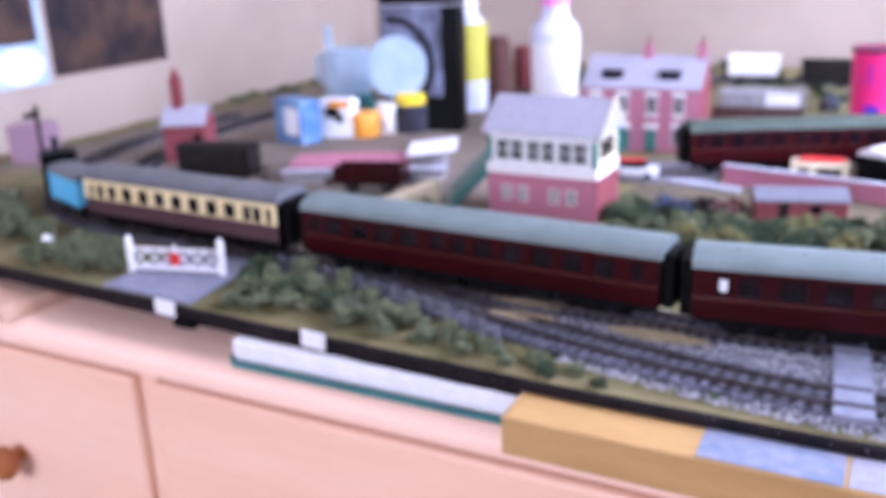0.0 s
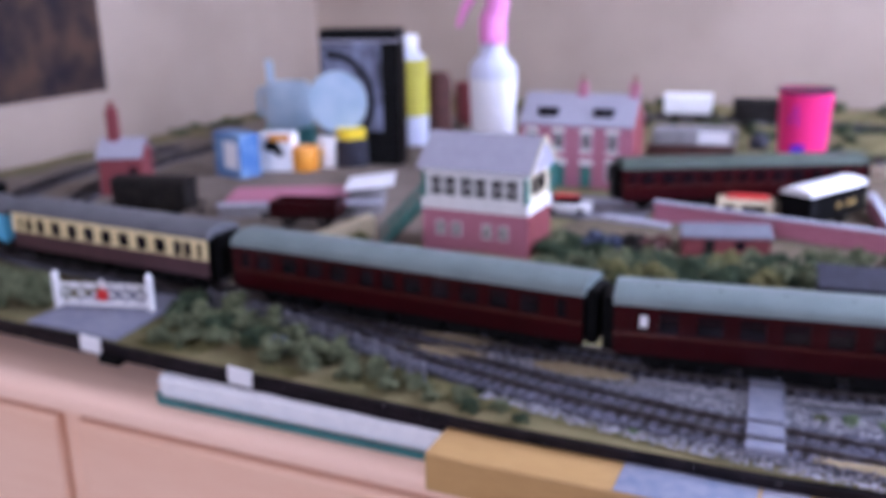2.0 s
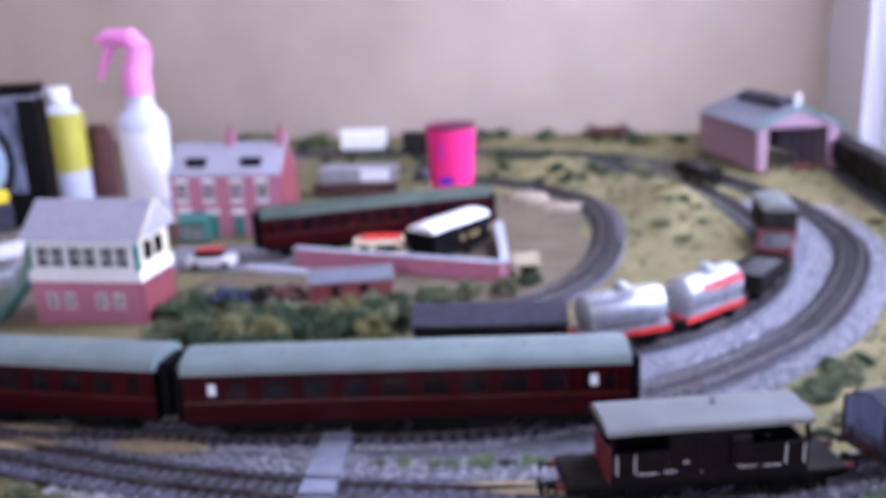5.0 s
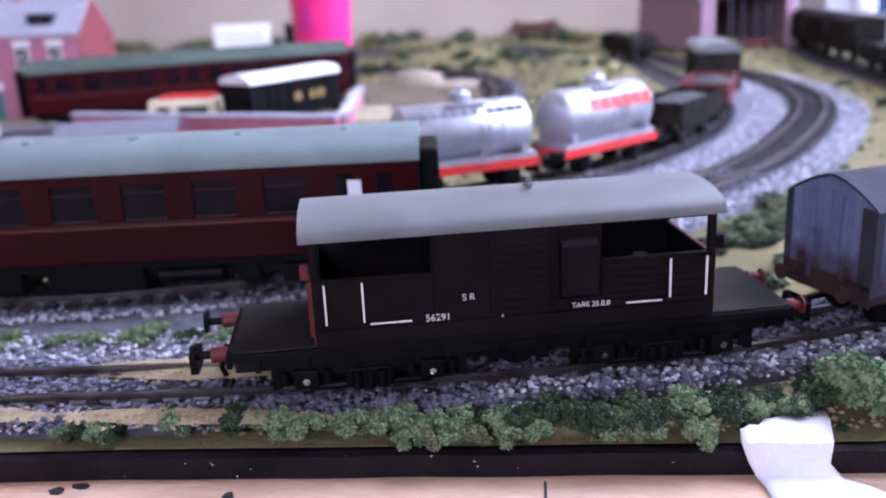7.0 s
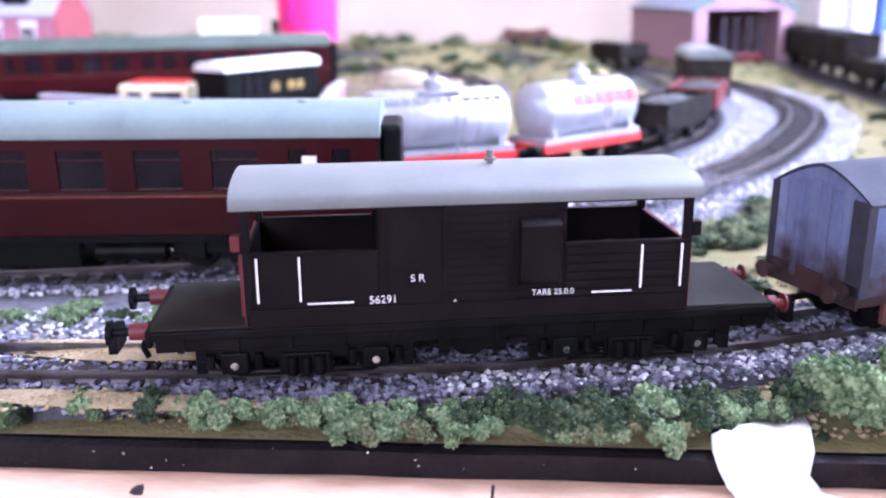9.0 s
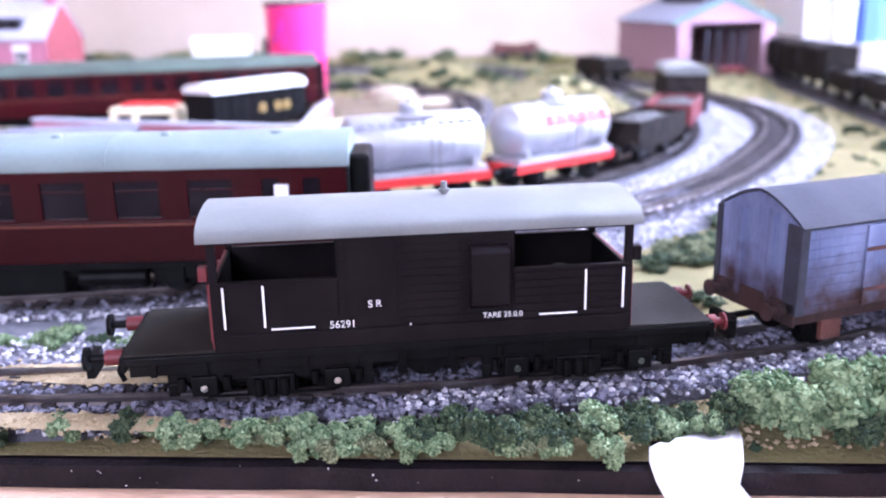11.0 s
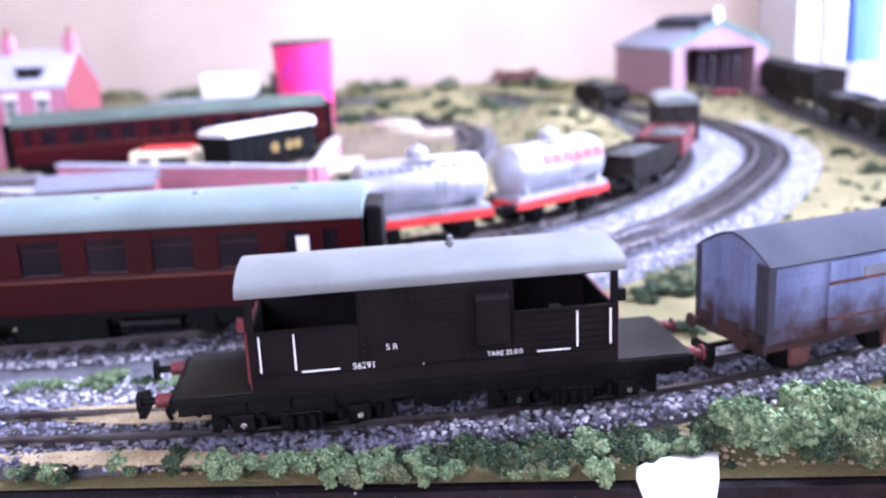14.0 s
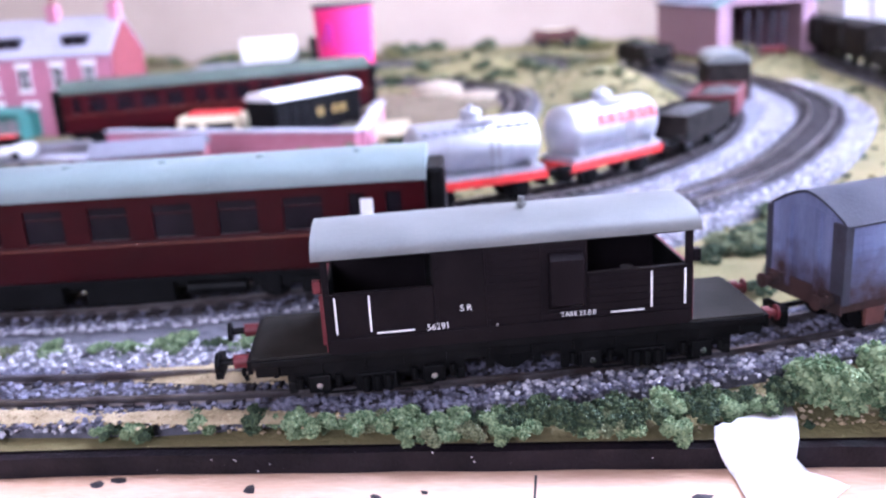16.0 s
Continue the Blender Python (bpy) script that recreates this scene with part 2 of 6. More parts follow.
YELLOW_LID = material("yellow_plastic", (0.80, 0.60, 0.02), 0.4, size=0.02, other=(0.74, 0.55, 0.02))
ORANGE = material("orange_plastic", (0.78, 0.33, 0.03), 0.4, size=0.02, other=(0.70, 0.28, 0.03))
SKYBLUE = material("light_blue_paint", (0.14, 0.50, 0.72), 0.45, other=(0.12, 0.44, 0.66), size=0.02)
BLUECARD = material("blue_card", (0.05, 0.14, 0.36), 0.5, other=(0.22, 0.36, 0.55), size=0.02, amount=0.6)
PHOTO = material("monochrome_print", (0.008, 0.009, 0.016), 0.35, other=(0.20, 0.22, 0.32), size=0.028, amount=0.55, grain=0.004, bump=0.0)
DARKPHOTO = material("dark_print", (0.006, 0.008, 0.018), 0.3, other=(0.085, 0.05, 0.035), size=0.05, amount=0.6, bump=0.0)
TEAL = material("teal_plastic", (0.05, 0.20, 0.20), 0.35, size=0.02)
CLEARBLUE = material("pale_blue_plastic", (0.34, 0.48, 0.62), 0.3, size=0.03, other=(0.45, 0.57, 0.68))
COAL = material("coal", (0.02, 0.02, 0.02), 0.6, size=0.003, grain=0.0008, bump=1.0, other=(0.04, 0.04, 0.04))
SCRAP_BLUE = material("navy_scrap", (0.016, 0.022, 0.05), 0.7, size=0.006, other=(0.03, 0.04, 0.07))
BLUEFRAME = material("blue_window_frame", (0.10, 0.20, 0.55), 0.5, size=0.05)
CURTAIN = material("pink_curtain", (0.70, 0.40, 0.52), 0.9, size=0.02, other=(0.60, 0.32, 0.45))
PANE = glass("window_glass", (0.95, 0.97, 1.0), 0.02)


# ---- mesh builder ----
class Shape:
    """Collects solid pieces; part() turns it into one mesh."""

    def __init__(self, m=None):
        self.v, self.f, self.m = [], [], m or Matrix()

    def add(self, verts, faces, m=None):
        k, t = len(self.v), self.m @ m if m else self.m
        self.v += [t @ Vector(p) for p in verts]
        self.f += [[i + k for i in q] for q in faces]
        return self

    def box(self, x0, x1, y0, y1, z0, z1, m=None):
        v = [(x, y, z) for z in (z0, z1) for y in (y0, y1) for x in (x0, x1)]
        return self.add(v, [(0, 2, 3, 1), (4, 5, 7, 6), (0, 1, 5, 4), (2, 6, 7, 3), (0, 4, 6, 2), (1, 3, 7, 5)], m)

    def cyl(self, a, b, r, n=12, r2=None):
        a, b = Vector(a), Vector(b)
        q = (b - a).to_track_quat("Z", "Y").to_matrix()
        r2 = r if r2 is None else r2
        v = []
        for c, s in ((a, r), (b, r2)):
            v += [c + q @ Vector((s * math.cos(2 * math.pi * i / n), s * math.sin(2 * math.pi * i / n), 0)) for i in range(n)]
        f = [tuple(reversed(range(n))), tuple(range(n, 2 * n))] + [(i, (i + 1) % n, n + (i + 1) % n, n + i) for i in range(n)]
        return self.add(v, f)

    def lathe(self, profile, n=24, m=None, squash=1.0):
        v = [(r * math.cos(2 * math.pi * i / n), squash * r * math.sin(2 * math.pi * i / n), z) for r, z in profile for i in range(n)]
        f = [(j * n + i, j * n + (i + 1) % n, (j + 1) * n + (i + 1) % n, (j + 1) * n + i) for j in range(len(profile) - 1) for i in range(n)]
        f += [tuple(reversed(range(n))), tuple(range((len(profile) - 1) * n, len(profile) * n))]
        return self.add(v, f, m)

    def prism(self, outline, x0, x1, m=None):
        """outline: (y, z) points, counter-clockwise seen from +x; runs along x."""
        n = len(outline)
        v = [(x0, y, z) for y, z in outline] + [(x1, y, z) for y, z in outline]
        f = [tuple(reversed(range(n))), tuple(range(n, 2 * n))] + [(i, (i + 1) % n, n + (i + 1) % n, n + i) for i in range(n)]
        return self.add(v, f, m)

    def sweep(self, line, outline):
        """outline: (side, up) points, carried along a flat line of (x, y, z)."""
        n, k = len(outline), len(line)
        v = []
        for i, p in enumerate(line):
            a, b = Vector(line[max(i - 1, 0)]), Vector(line[min(i + 1, k - 1)])
            d = (b - a).normalized()
            s = Vector((-d.y, d.x, 0)).normalized()
            v += [Vector(p) + s * u + Vector((0, 0, w)) for u, w in outline]
        f = [(i * n + j, i * n + (j + 1) % n, (i + 1) * n + (j + 1) % n, (i + 1) * n + j) for i in range(k - 1) for j in range(n)]
        f += [tuple(reversed(range(n))), tuple(range((k - 1) * n, k * n))]
        return self.add(v, f)

    def mesh(self, name, mat, bevel=0.0, smooth=False):
        me = bpy.data.meshes.new(name)
        me.from_pydata([tuple(p) for p in self.v], [], self.f)
        bm = bmesh.new()
        bm.from_mesh(me)
        bmesh.ops.recalc_face_normals(bm, faces=bm.faces)
        if bevel:
            edges = [e for e in bm.edges if len(e.link_faces) == 2 and e.calc_face_angle(0) > 0.6]
            bmesh.ops.bevel(bm, geom=edges, offset=bevel, segments=2, affect="EDGES", profile=0.5, clamp_overlap=True)
        bm.to_mesh(me)
        bm.free()
        if smooth:
            me.shade_smooth()
            me.set_sharp_from_angle(angle=radians(40))
        me.materials.append(mat)
        return me


def thing(name, m, label, category, group="", kind=""):
    ob = new(name)
    ob.matrix_world = m
    ob.empty_display_size = 0.01
    return tagged(ob, label, category, group, kind)


def part(name, shape, mat, parent, label="", bevel=0.0, smooth=False):
    ob = new(name, shape.mesh(name, mat, bevel, smooth))
    ob.parent = parent
    return tagged(ob, label) if label else ob


def solid(name, shape, mat, label, category, m=None, bevel=0.0, smooth=False, group="", kind=""):
    ob = new(name, shape.mesh(name, mat, bevel, smooth))
    if m:
        ob.matrix_world = m
    return tagged(ob, label, category, group, kind)


def lettering(name, words, size, m, mat, parent):
    """Words as a thin solid text mesh, centred."""
    cu = bpy.data.curves.new(name, "FONT")
    cu.body, cu.size, cu.align_x, cu.align_y, cu.extrude = words, size, "CENTER", "CENTER", 0.00004
    tmp = new(name, cu)
    me = bpy.data.meshes.new_from_object(tmp)
    bpy.data.objects.remove(tmp)
    me.materials.append(mat)
    ob = new(name, me)
    ob.parent = parent
    ob.matrix_basis = m
    return ob


def smooth_line(points, step=0.006):
    """A smooth flat line through (x, y) points, at even steps."""
    p = [Vector((*q, 0)) for q in points]
    p = [2 * p[0] - p[1], *p, 2 * p[-1] - p[-2]]
    out = []
    for i in range(1, len(p) - 2):
        a, b, c, d = p[i - 1 : i + 3]
        for j in range(24):
            t = j / 24
            out.append(0.5 * (2 * b + (c - a) * t + (2 * a - 5 * b + 4 * c - d) * t * t + (3 * b - a - 3 * c + d) * t**3))
    out.append(p[-2])
    line, left = [out[0]], step
    for a, b in zip(out, out[1:]):
        d = (b - a).length
        while d >= left and d > 0:
            a = a + (b - a) * (left / d)
            line.append(a)
            d, left = (b - a).length, step
        left -= d
    return line


# ---- layout plan: centre lines of the tracks ----
RAIL_TOP = 0.007
MAIN = [(-1.09, 0.62), (-1.085, 0.45), (-1.05, 0.31), (-0.955, 0.185), (-0.86, 0.131), (-0.72, 0.114), (-0.58, 0.103), (-0.45, 0.094), (-0.32, 0.085), (-0.20, 0.090), (-0.10, 0.108),
        (-0.002, 0.168), (0.053, 0.217), (0.115, 0.293), (0.163, 0.388), (0.195, 0.478), (0.207, 0.560), (0.203, 0.645), (0.186, 0.735), (0.155, 0.825), (0.10, 0.93), (0.0, 1.04), (-0.14, 1.11), (-0.35, 1.13), (-0.75, 1.13)]
FRONT = [(-0.66, 0.105), (-0.58, 0.094), (-0.50, 0.077), (-0.42, 0.055), (-0.34, 0.036), (-0.25, 0.022), (-0.17, 0.018), (-0.115, 0.0195), (-0.063, 0.0255), (-0.0094, 0.0335), (0.05, 0.0500),
         (0.10, 0.0710), (0.17, 0.120), (0.225, 0.19), (0.265, 0.28), (0.292, 0.40), (0.303, 0.55), (0.305, 0.75), (0.305, 1.0)]
INNER = [(-0.25, 0.168), (-0.16, 0.188), (-0.09, 0.208), (-0.037, 0.231), (0.028, 0.280), (0.080, 0.350), (0.113, 0.43), (0.131, 0.52), (0.130, 0.62), (0.112, 0.72), (0.08, 0.82), (0.03, 0.91), (-0.06, 0.99)]
LOOP = [(-0.16, 0.285), (-0.115, 0.325), (-0.075, 0.375), (-0.048, 0.44), (-0.034, 0.52), (-0.030, 0.60), (-0.042, 0.69), (-0.068, 0.76), (-0.115, 0.82), (-0.18, 0.865), (-0.26, 0.89)]
LEFT = [(-1.03, 0.72), (-1.03, 0.55), (-1.01, 0.42), (-0.96, 0.30), (-0.88, 0.21), (-0.78, 0.175), (-0.62, 0.165)]


def height(x, y):
    """The lie of the scenic ground."""
    h = 0.0015 * noise.noise((x * 25, y * 25, 0.3))
    h += 0.011 * math.exp(-(((x + 0.45) / 0.11) ** 2 + ((y - 0.28) / 0.07) ** 2))
    h += 0.030 * math.exp(-(((x - 0.040) / 0.048) ** 2 + ((y - 0.70) / 0.14) ** 2))
    h += 0.020 * math.exp(-(((x + 0.09) / 0.10) ** 2 + ((y - 0.96) / 0.055) ** 2))
    h += 0.012 * math.exp(-(((x - 0.24) / 0.09) ** 2 + ((y - 0.95) / 0.10) ** 2))
    h += 0.012 / (1 + math.exp(-(y - 1.17) * 60))
    return h


def edge_y(x):
    """The front edge of the board, slightly bowed."""
    return float(np.interp(x, [-1.3, -0.82, -0.58, -0.34, -0.20, -0.10, 0.0, 0.1, 0.5], [0.03, 0.011, -0.002, -0.011, -0.010, -0.003, 0.0012, 0.0055, 0.016]))


# ---- the room ----
ROOM = dict(x0=-1.235, x1=0.375, y0=-2.4, y1=1.275, floor=-0.82, top=1.55)


def build_room():
    r = ROOM
    solid("floor", Shape().box(r["x0"], r["x1"], r["y0"], r["y1"], r["floor"] - 0.05, r["floor"]), CARPET, "brown carpet on the room floor", "floor", kind="structure")
    solid("ceiling", Shape().box(r["x0"] - 0.1, r["x1"] + 0.1, r["y0"] - 0.1, r["y1"] + 0.1, r["top"], r["top"] + 0.05), CEILING, "plain white painted ceiling", "ceiling", kind="structure")
    solid("wall_north", Shape().box(r["x0"], r["x1"], r["y1"], r["y1"] + 0.1, r["floor"], r["top"]), WALL, "plain beige painted wall behind the layout", "wall", kind="structure")
    solid("wall_west", Shape().box(r["x0"] - 0.1, r["x0"], r["y0"], r["y1"] + 0.1, r["floor"], r["top"]), WALL, "plain beige painted side wall", "wall", kind="structure")
    # the wall with the window that lights the layout
    y0, y1, z0, z1, x = -0.05, 1.06, 0.012, 1.15, r["x1"]
    s = Shape().box(x, x + 0.1, r["y0"], y0, r["floor"], r["top"]).box(x, x + 0.1, y1, r["y1"] + 0.1, r["floor"], r["top"])
    s.box(x, x + 0.1, y0, y1, r["floor"], z0).box(x, x + 0.1, y0, y1, z1, r["top"])
    solid("wall_east", s, WALL_PALE, "pale wall with a window opening", "wall", kind="structure")
    w = thing("window_1", pose(x + 0.05, 0, 0), "white window with blue frame bars beside the layout", "window", kind="structure")
    f = 0.028
    part("window_frame", Shape().box(-0.02, 0.02, y0, y1, z0, z0 + f).box(-0.02, 0.02, y0, y1, z1 - f, z1).box(-0.02, 0.02, y0, y0 + f, z0 + f, z1 - f).box(-0.02, 0.02, y1 - f, y1, z0 + f, z1 - f), WHITE, w, bevel=0.003)
    part("mullion", Shape().box(-0.02, 0.02, 0.935, 0.968, z0 + f, z1 - f), BLUEFRAME, w, bevel=0.003)
    for a, b in ((y0 + f, 0.935), (0.968, y1 - f)):
        g = part("pane", Shape().box(-0.002, 0.002, a, b, z0 + f, z1 - f), PANE, w)
        g.visible_shadow = False
    part("window_sill", Shape().box(-0.075, 0.02, y0 - 0.02, y1 + 0.02, z0 - 0.018, z0 - 0.001), WHITE, w, bevel=0.003)
    # the unseen wall behind, with an opening made up for the fill lamp
    y, a, b, c, d = r["y0"], -1.15, 0.25, 0.1, 1.3
    s = Shape().box(r["x0"] - 0.1, a, y - 0.1, y, r["floor"], r["top"]).box(b, r["x1"] + 0.1, y - 0.1, y, r["floor"], r["top"])
    s.box(a, b, y - 0.1, y, r["floor"], c).box(a, b, y - 0.1, y, d, r["top"])
    solid("wall_south", s, WALL_PALE, "pale unseen wall behind with an opening added for the fill lamp", "wall", kind="structure")
    solid("skyline", Shape().box(0.9, 0.92, -1.5, 3.0, -1.0, 2.6), SKYLIGHT, "bright overcast sky outside the window", "sky", kind="structure")


SKYLIGHT = bpy.data.materials.new("overcast_sky")
SKYLIGHT.use_nodes = True
SKYLIGHT.node_tree.nodes["Principled BSDF"].inputs["Emission Color"].default_value = (0.9, 0.95, 1.0, 1)
SKYLIGHT.node_tree.nodes["Principled BSDF"].inputs["Emission Strength"].default_value = 5.0
build_room()


# ---- the chest of drawers under the layout ----
def build_dresser():
    d = thing("chest_of_drawers", pose(0, 0, 0), "peach-stained pine chest of drawers carrying the model railway", "chest of drawers")
    prof = [(-0.022, -0.047), (-0.019, -0.0485), (1.2, -0.0485), (1.2, -0.030), (-0.006, -0.030), (-0.013, -0.0315), (-0.019, -0.0355), (-0.0225, -0.041)]
    part("top", Shape().prism(prof, -1.2, 0.34), PINE_EDGE, d, smooth=True)
    part("carcass", Shape().box(-1.19, 0.33, 0.004, 1.19, -0.80, -0.0487), PINE, d)
    xs = [(-1.18, -0.672), (-0.652, -0.17), (-0.15, 0.32)]
    for a, b in xs:
        for k in range(3):
            top = -0.058 - k * 0.24
            dr = part("drawer", Shape().box(a, b, -0.014, 0.003, top - 0.225, top), PINE, d, bevel=0.004)
            for kx in (a + (b - a) * 0.25, a + (b - a) * 0.75):
                part("knob", Shape(pose(kx - 0.012, -0.014, top - 0.095, 90)).lathe([(0.006, 0), (0.006, 0.008), (0.013, 0.013), (0.015, 0.020), (0.011, 0.026), (0.003, 0.028)], 20), KNOB, dr, "turned orange-brown wooden knob", smooth=True)
    part("rail", Shape().box(-0.671, -0.653, -0.008, 0.0035, -0.80, -0.049), PINE, d, bevel=0.003)
    part("rail", Shape().box(-0.169, -0.151, -0.008, 0.0035, -0.80, -0.049), PINE, d, bevel=0.003)


KNOB = material("orange_wood", (0.45, 0.15, 0.04), 0.4, size=0.01, stretch=(1, 1, 0.3))
build_dresser()

# loose supports between the chest and the board
box = thing("storage_box_lid", pose(-0.490, 0.055, -0.0298), "white plastic box lid with a dark green rim under the board", "box lid")
part("panel", Shape().box(-0.088, 0.118, -0.066, 0.06, 0.002, 0.0185), PAPER, box, bevel=0.004)
part("rim", Shape().sweep([(0.119, -0.068, 0.0), (-0.084, -0.068, 0.0), (-0.091, -0.062, 0.0), (-0.091, 0.06, 0.0)], [(-0.002, 0), (0.002, 0), (0.002, 0.003), (-0.002, 0.003)]), TEAL, box, "dark green rim")
plank = thing("wooden_plank", pose(0, 0, -0.0298), "long scuffed pine plank packed under the board edge", "plank")
part("varnished_end", Shape().box(-0.370, -0.176, -0.043, 0.05, 0.0, 0.0226), BLOCK, plank, "yellow-brown varnished end", bevel=0.0012)
part("bare_length", Shape().box(-0.174, 0.33, -0.046, 0.05, 0.0, 0.0226), PLANK, plank, bevel=0.0012)
part("paint_patch", Shape().box(-0.270, -0.205, -0.0418, -0.004, 0.0228, 0.0232), BLUEGREY, plank, "worn blue-grey paint patch", bevel=0.0001)
part("paint_patch", Shape().box(-0.203, -0.182, -0.0412, -0.004, 0.0228, 0.0232), SLATE, plank, "worn white paint patch", bevel=0.0001)
rng = random.Random(4)
for i in range(34):
    sx, sy = rng.uniform(-0.125, 0.10), rng.uniform(-0.040, -0.008)
    prof = [(rng.uniform(0.7, 1.2) * 0.0016, 0) for _ in range(7)]
    sh = Shape(pose(sx, sy, 0.0227, 0, 0, rng.uniform(0, 180)))
    sc = rng.uniform(0.4, 1.1)
    sh.add([(sc * p[0] * 1.6 * math.cos(k * 0.9), sc * p[0] * math.sin(k * 0.9), 0) for k, p in enumerate(prof)] + [(0, 0, 0.00025)], [(k, (k + 1) % 7, 7) for k in range(7)])
    part("stain", sh, SPOT, plank, "dark stain")
part("butt_joint", Shape().box(-0.0003, 0.0003, -0.0462, -0.004, 0.0222, 0.0228), SPOT, plank, "dark seam between two planks")
slab = solid("card_slab", Shape().box(-0.05, 0.05, -0.03, 0.03, 0, 0.012), PLANK, "pale wooden offcut on the chest top", "offcut", pose(-0.83, 0.012, -0.0298, 0, 0, -8), bevel=0.001)


# ---- board and scenic ground ----
def build_board():
    xs = np.linspace(-1.2, 0.345, 240)
    line = [(x, edge_y(x), -0.0078) for x in xs]
    b = thing("baseboard", pose(0, 0, 0), "black-edged baseboard of the model railway", "baseboard", kind="structure")
    s = Shape()
    top = [(x, edge_y(x) + 0.001, -0.0009) for x in xs]
    low = [(x, edge_y(x) + 0.001, -0.0070) for x in xs]
    back, lowb = [(x, 1.25, -0.0009) for x in xs], [(x, 1.25, -0.0070) for x in xs]
    n = len(xs)
    v = top + low + back + lowb
    f = [(i, i + 1, n + i + 1, n + i) for i in range(n - 1)] + [(n + i, n + i + 1, 3 * n + i + 1, 3 * n + i) for i in range(n - 1)] + [(2 * n + i, 2 * n + i + 1, i + 1, i) for i in range(n - 1)]
    f += [(2 * n + i, 3 * n + i, 3 * n + i + 1, 2 * n + i + 1) for i in range(n - 1)] + [(0, n, 3 * n, 2 * n), (n - 1, 3 * n - 1, 4 * n - 1, 2 * n - 1)]
    s.add(v, f)
    part("deck", s, EDGE, b)
    strip = Shape()
    wob = [(x, edge_y(x) - 0.0016 + 0.0004 * noise.noise((x * 60, 2, 0)), -0.0069 + 0.0005 * noise.noise((x * 45, 5, 0))) for x in xs]
    strip.sweep(wob, [(-0.0016, 0), (0.0016, 0), (0.0016, 0.0056), (0.0005, 0.0063), (-0.0016, 0.0057)])
    part("edge_strip", strip, EDGE, b, "rough black painted edge strip")
    # Lower-hanging edge at the left; its black also stands for the shadow gap beneath.
    low_xs = [x for x in xs if x < -0.372]
    lower_band = Shape().sweep([(x, edge_y(x) - 0.0012 + 0.0005 * noise.noise((x * 60, 2, 0)), -0.0109 + 0.0006 * noise.noise((x * 50, 9, 0))) for x in low_xs], [(-0.0016, 0), (0.0016, 0), (0.0016, 0.0036), (-0.0016, 0.0036)])
    part("edge_lower_band", lower_band, EDGE, b, "rough black lower edge with the shaded gap beneath put in as solid black")
    # ground sheet
    nx, ny = 260, 190
    v, f = [], []
    for i in range(nx):
        x = -1.2 + 1.545 * i / (nx - 1)
        for j in range(ny):
            y = edge_y(x) + (1.25 - edge_y(x)) * j / (ny - 1)
            v.append((x, y, height(x, y) if 0 < j else -0.0005))
    for i in range(nx - 1):
        for j in range(ny - 1):
            k = i * ny + j
            f.append((k, k + ny, k + ny + 1, k + 1))
    g = solid("ground", Shape().add(v, f), SAND, "sandy brown scenic ground with green scatter", "ground", smooth=True, kind="structure")
    return g


build_board()


def yard_dust(x0, y0, wide, deep, nx, ny, mat, label):
    """A stretch of bare dusty floor, whose rim dips under the scatter."""
    v, f = [], []
    for i in range(nx):
        for j in range(ny):
            a, b = i / (nx - 1), j / (ny - 1)
            x, y = x0 + wide * a, y0 + deep * b
            rim = min(a, 1 - a, b, 1 - b) * 9 + 0.7 * noise.noise((x * 14, y * 14, 1.5))
            v.append((x, y, height(x, y) + max(-0.0025, min(0.0014, 0.003 * (rim - 0.5)))))
    for i in range(nx - 1):
        for j in range(ny - 1):
            k = i * ny + j
            f.append((k, k + ny, k + ny + 1, k + 1))
    solid("yard_ground", Shape().add(v, f), mat, label, "ground", smooth=True, kind="structure")


yard_dust(-1.185, 0.19, 0.70, 0.97, 90, 110, DUST, "dusty grey-brown bare ground of the station yard")
yard_dust(-0.44, 0.29, 0.41, 0.50, 56, 64, BROWN_DUST, "dusty brown ground of the goods yard inside the loop")


def ribbon(name, a, b, mat, label, z=0.0028, rough=0.0006):
    """A raised bed between two lines of the same length."""
    v, f = [], []
    for i, (p, q) in enumerate(zip(a, b)):
        for k, t in enumerate((0, 0.06, 0.28, 0.5, 0.72, 0.94, 1)):
            r = p.lerp(q, t)
            up = (0.0 if k in (0, 6) else z) + rough * noise.noise((r.x * 300, r.y * 300, 0)) + max(0, height(r.x, r.y)) * 0.8
            v.append((r.x, r.y, up))
    for i in range(len(a) - 1):
        for k in range(6):
            f.append((i * 7 + k, i * 7 + k + 1, i * 7 + k + 8, i * 7 + k + 7))
    return solid(name, Shape().add(v, f), mat, label, "ballast", smooth=True, kind="structure")


def offset(line, d):
    out = []
    for i, p in enumerate(line):
        t = (line[min(i + 1, len(line) - 1)] - line[max(i - 1, 0)]).normalized()
        out.append(p + Vector((-t.y, t.x, 0)) * d)
    return out


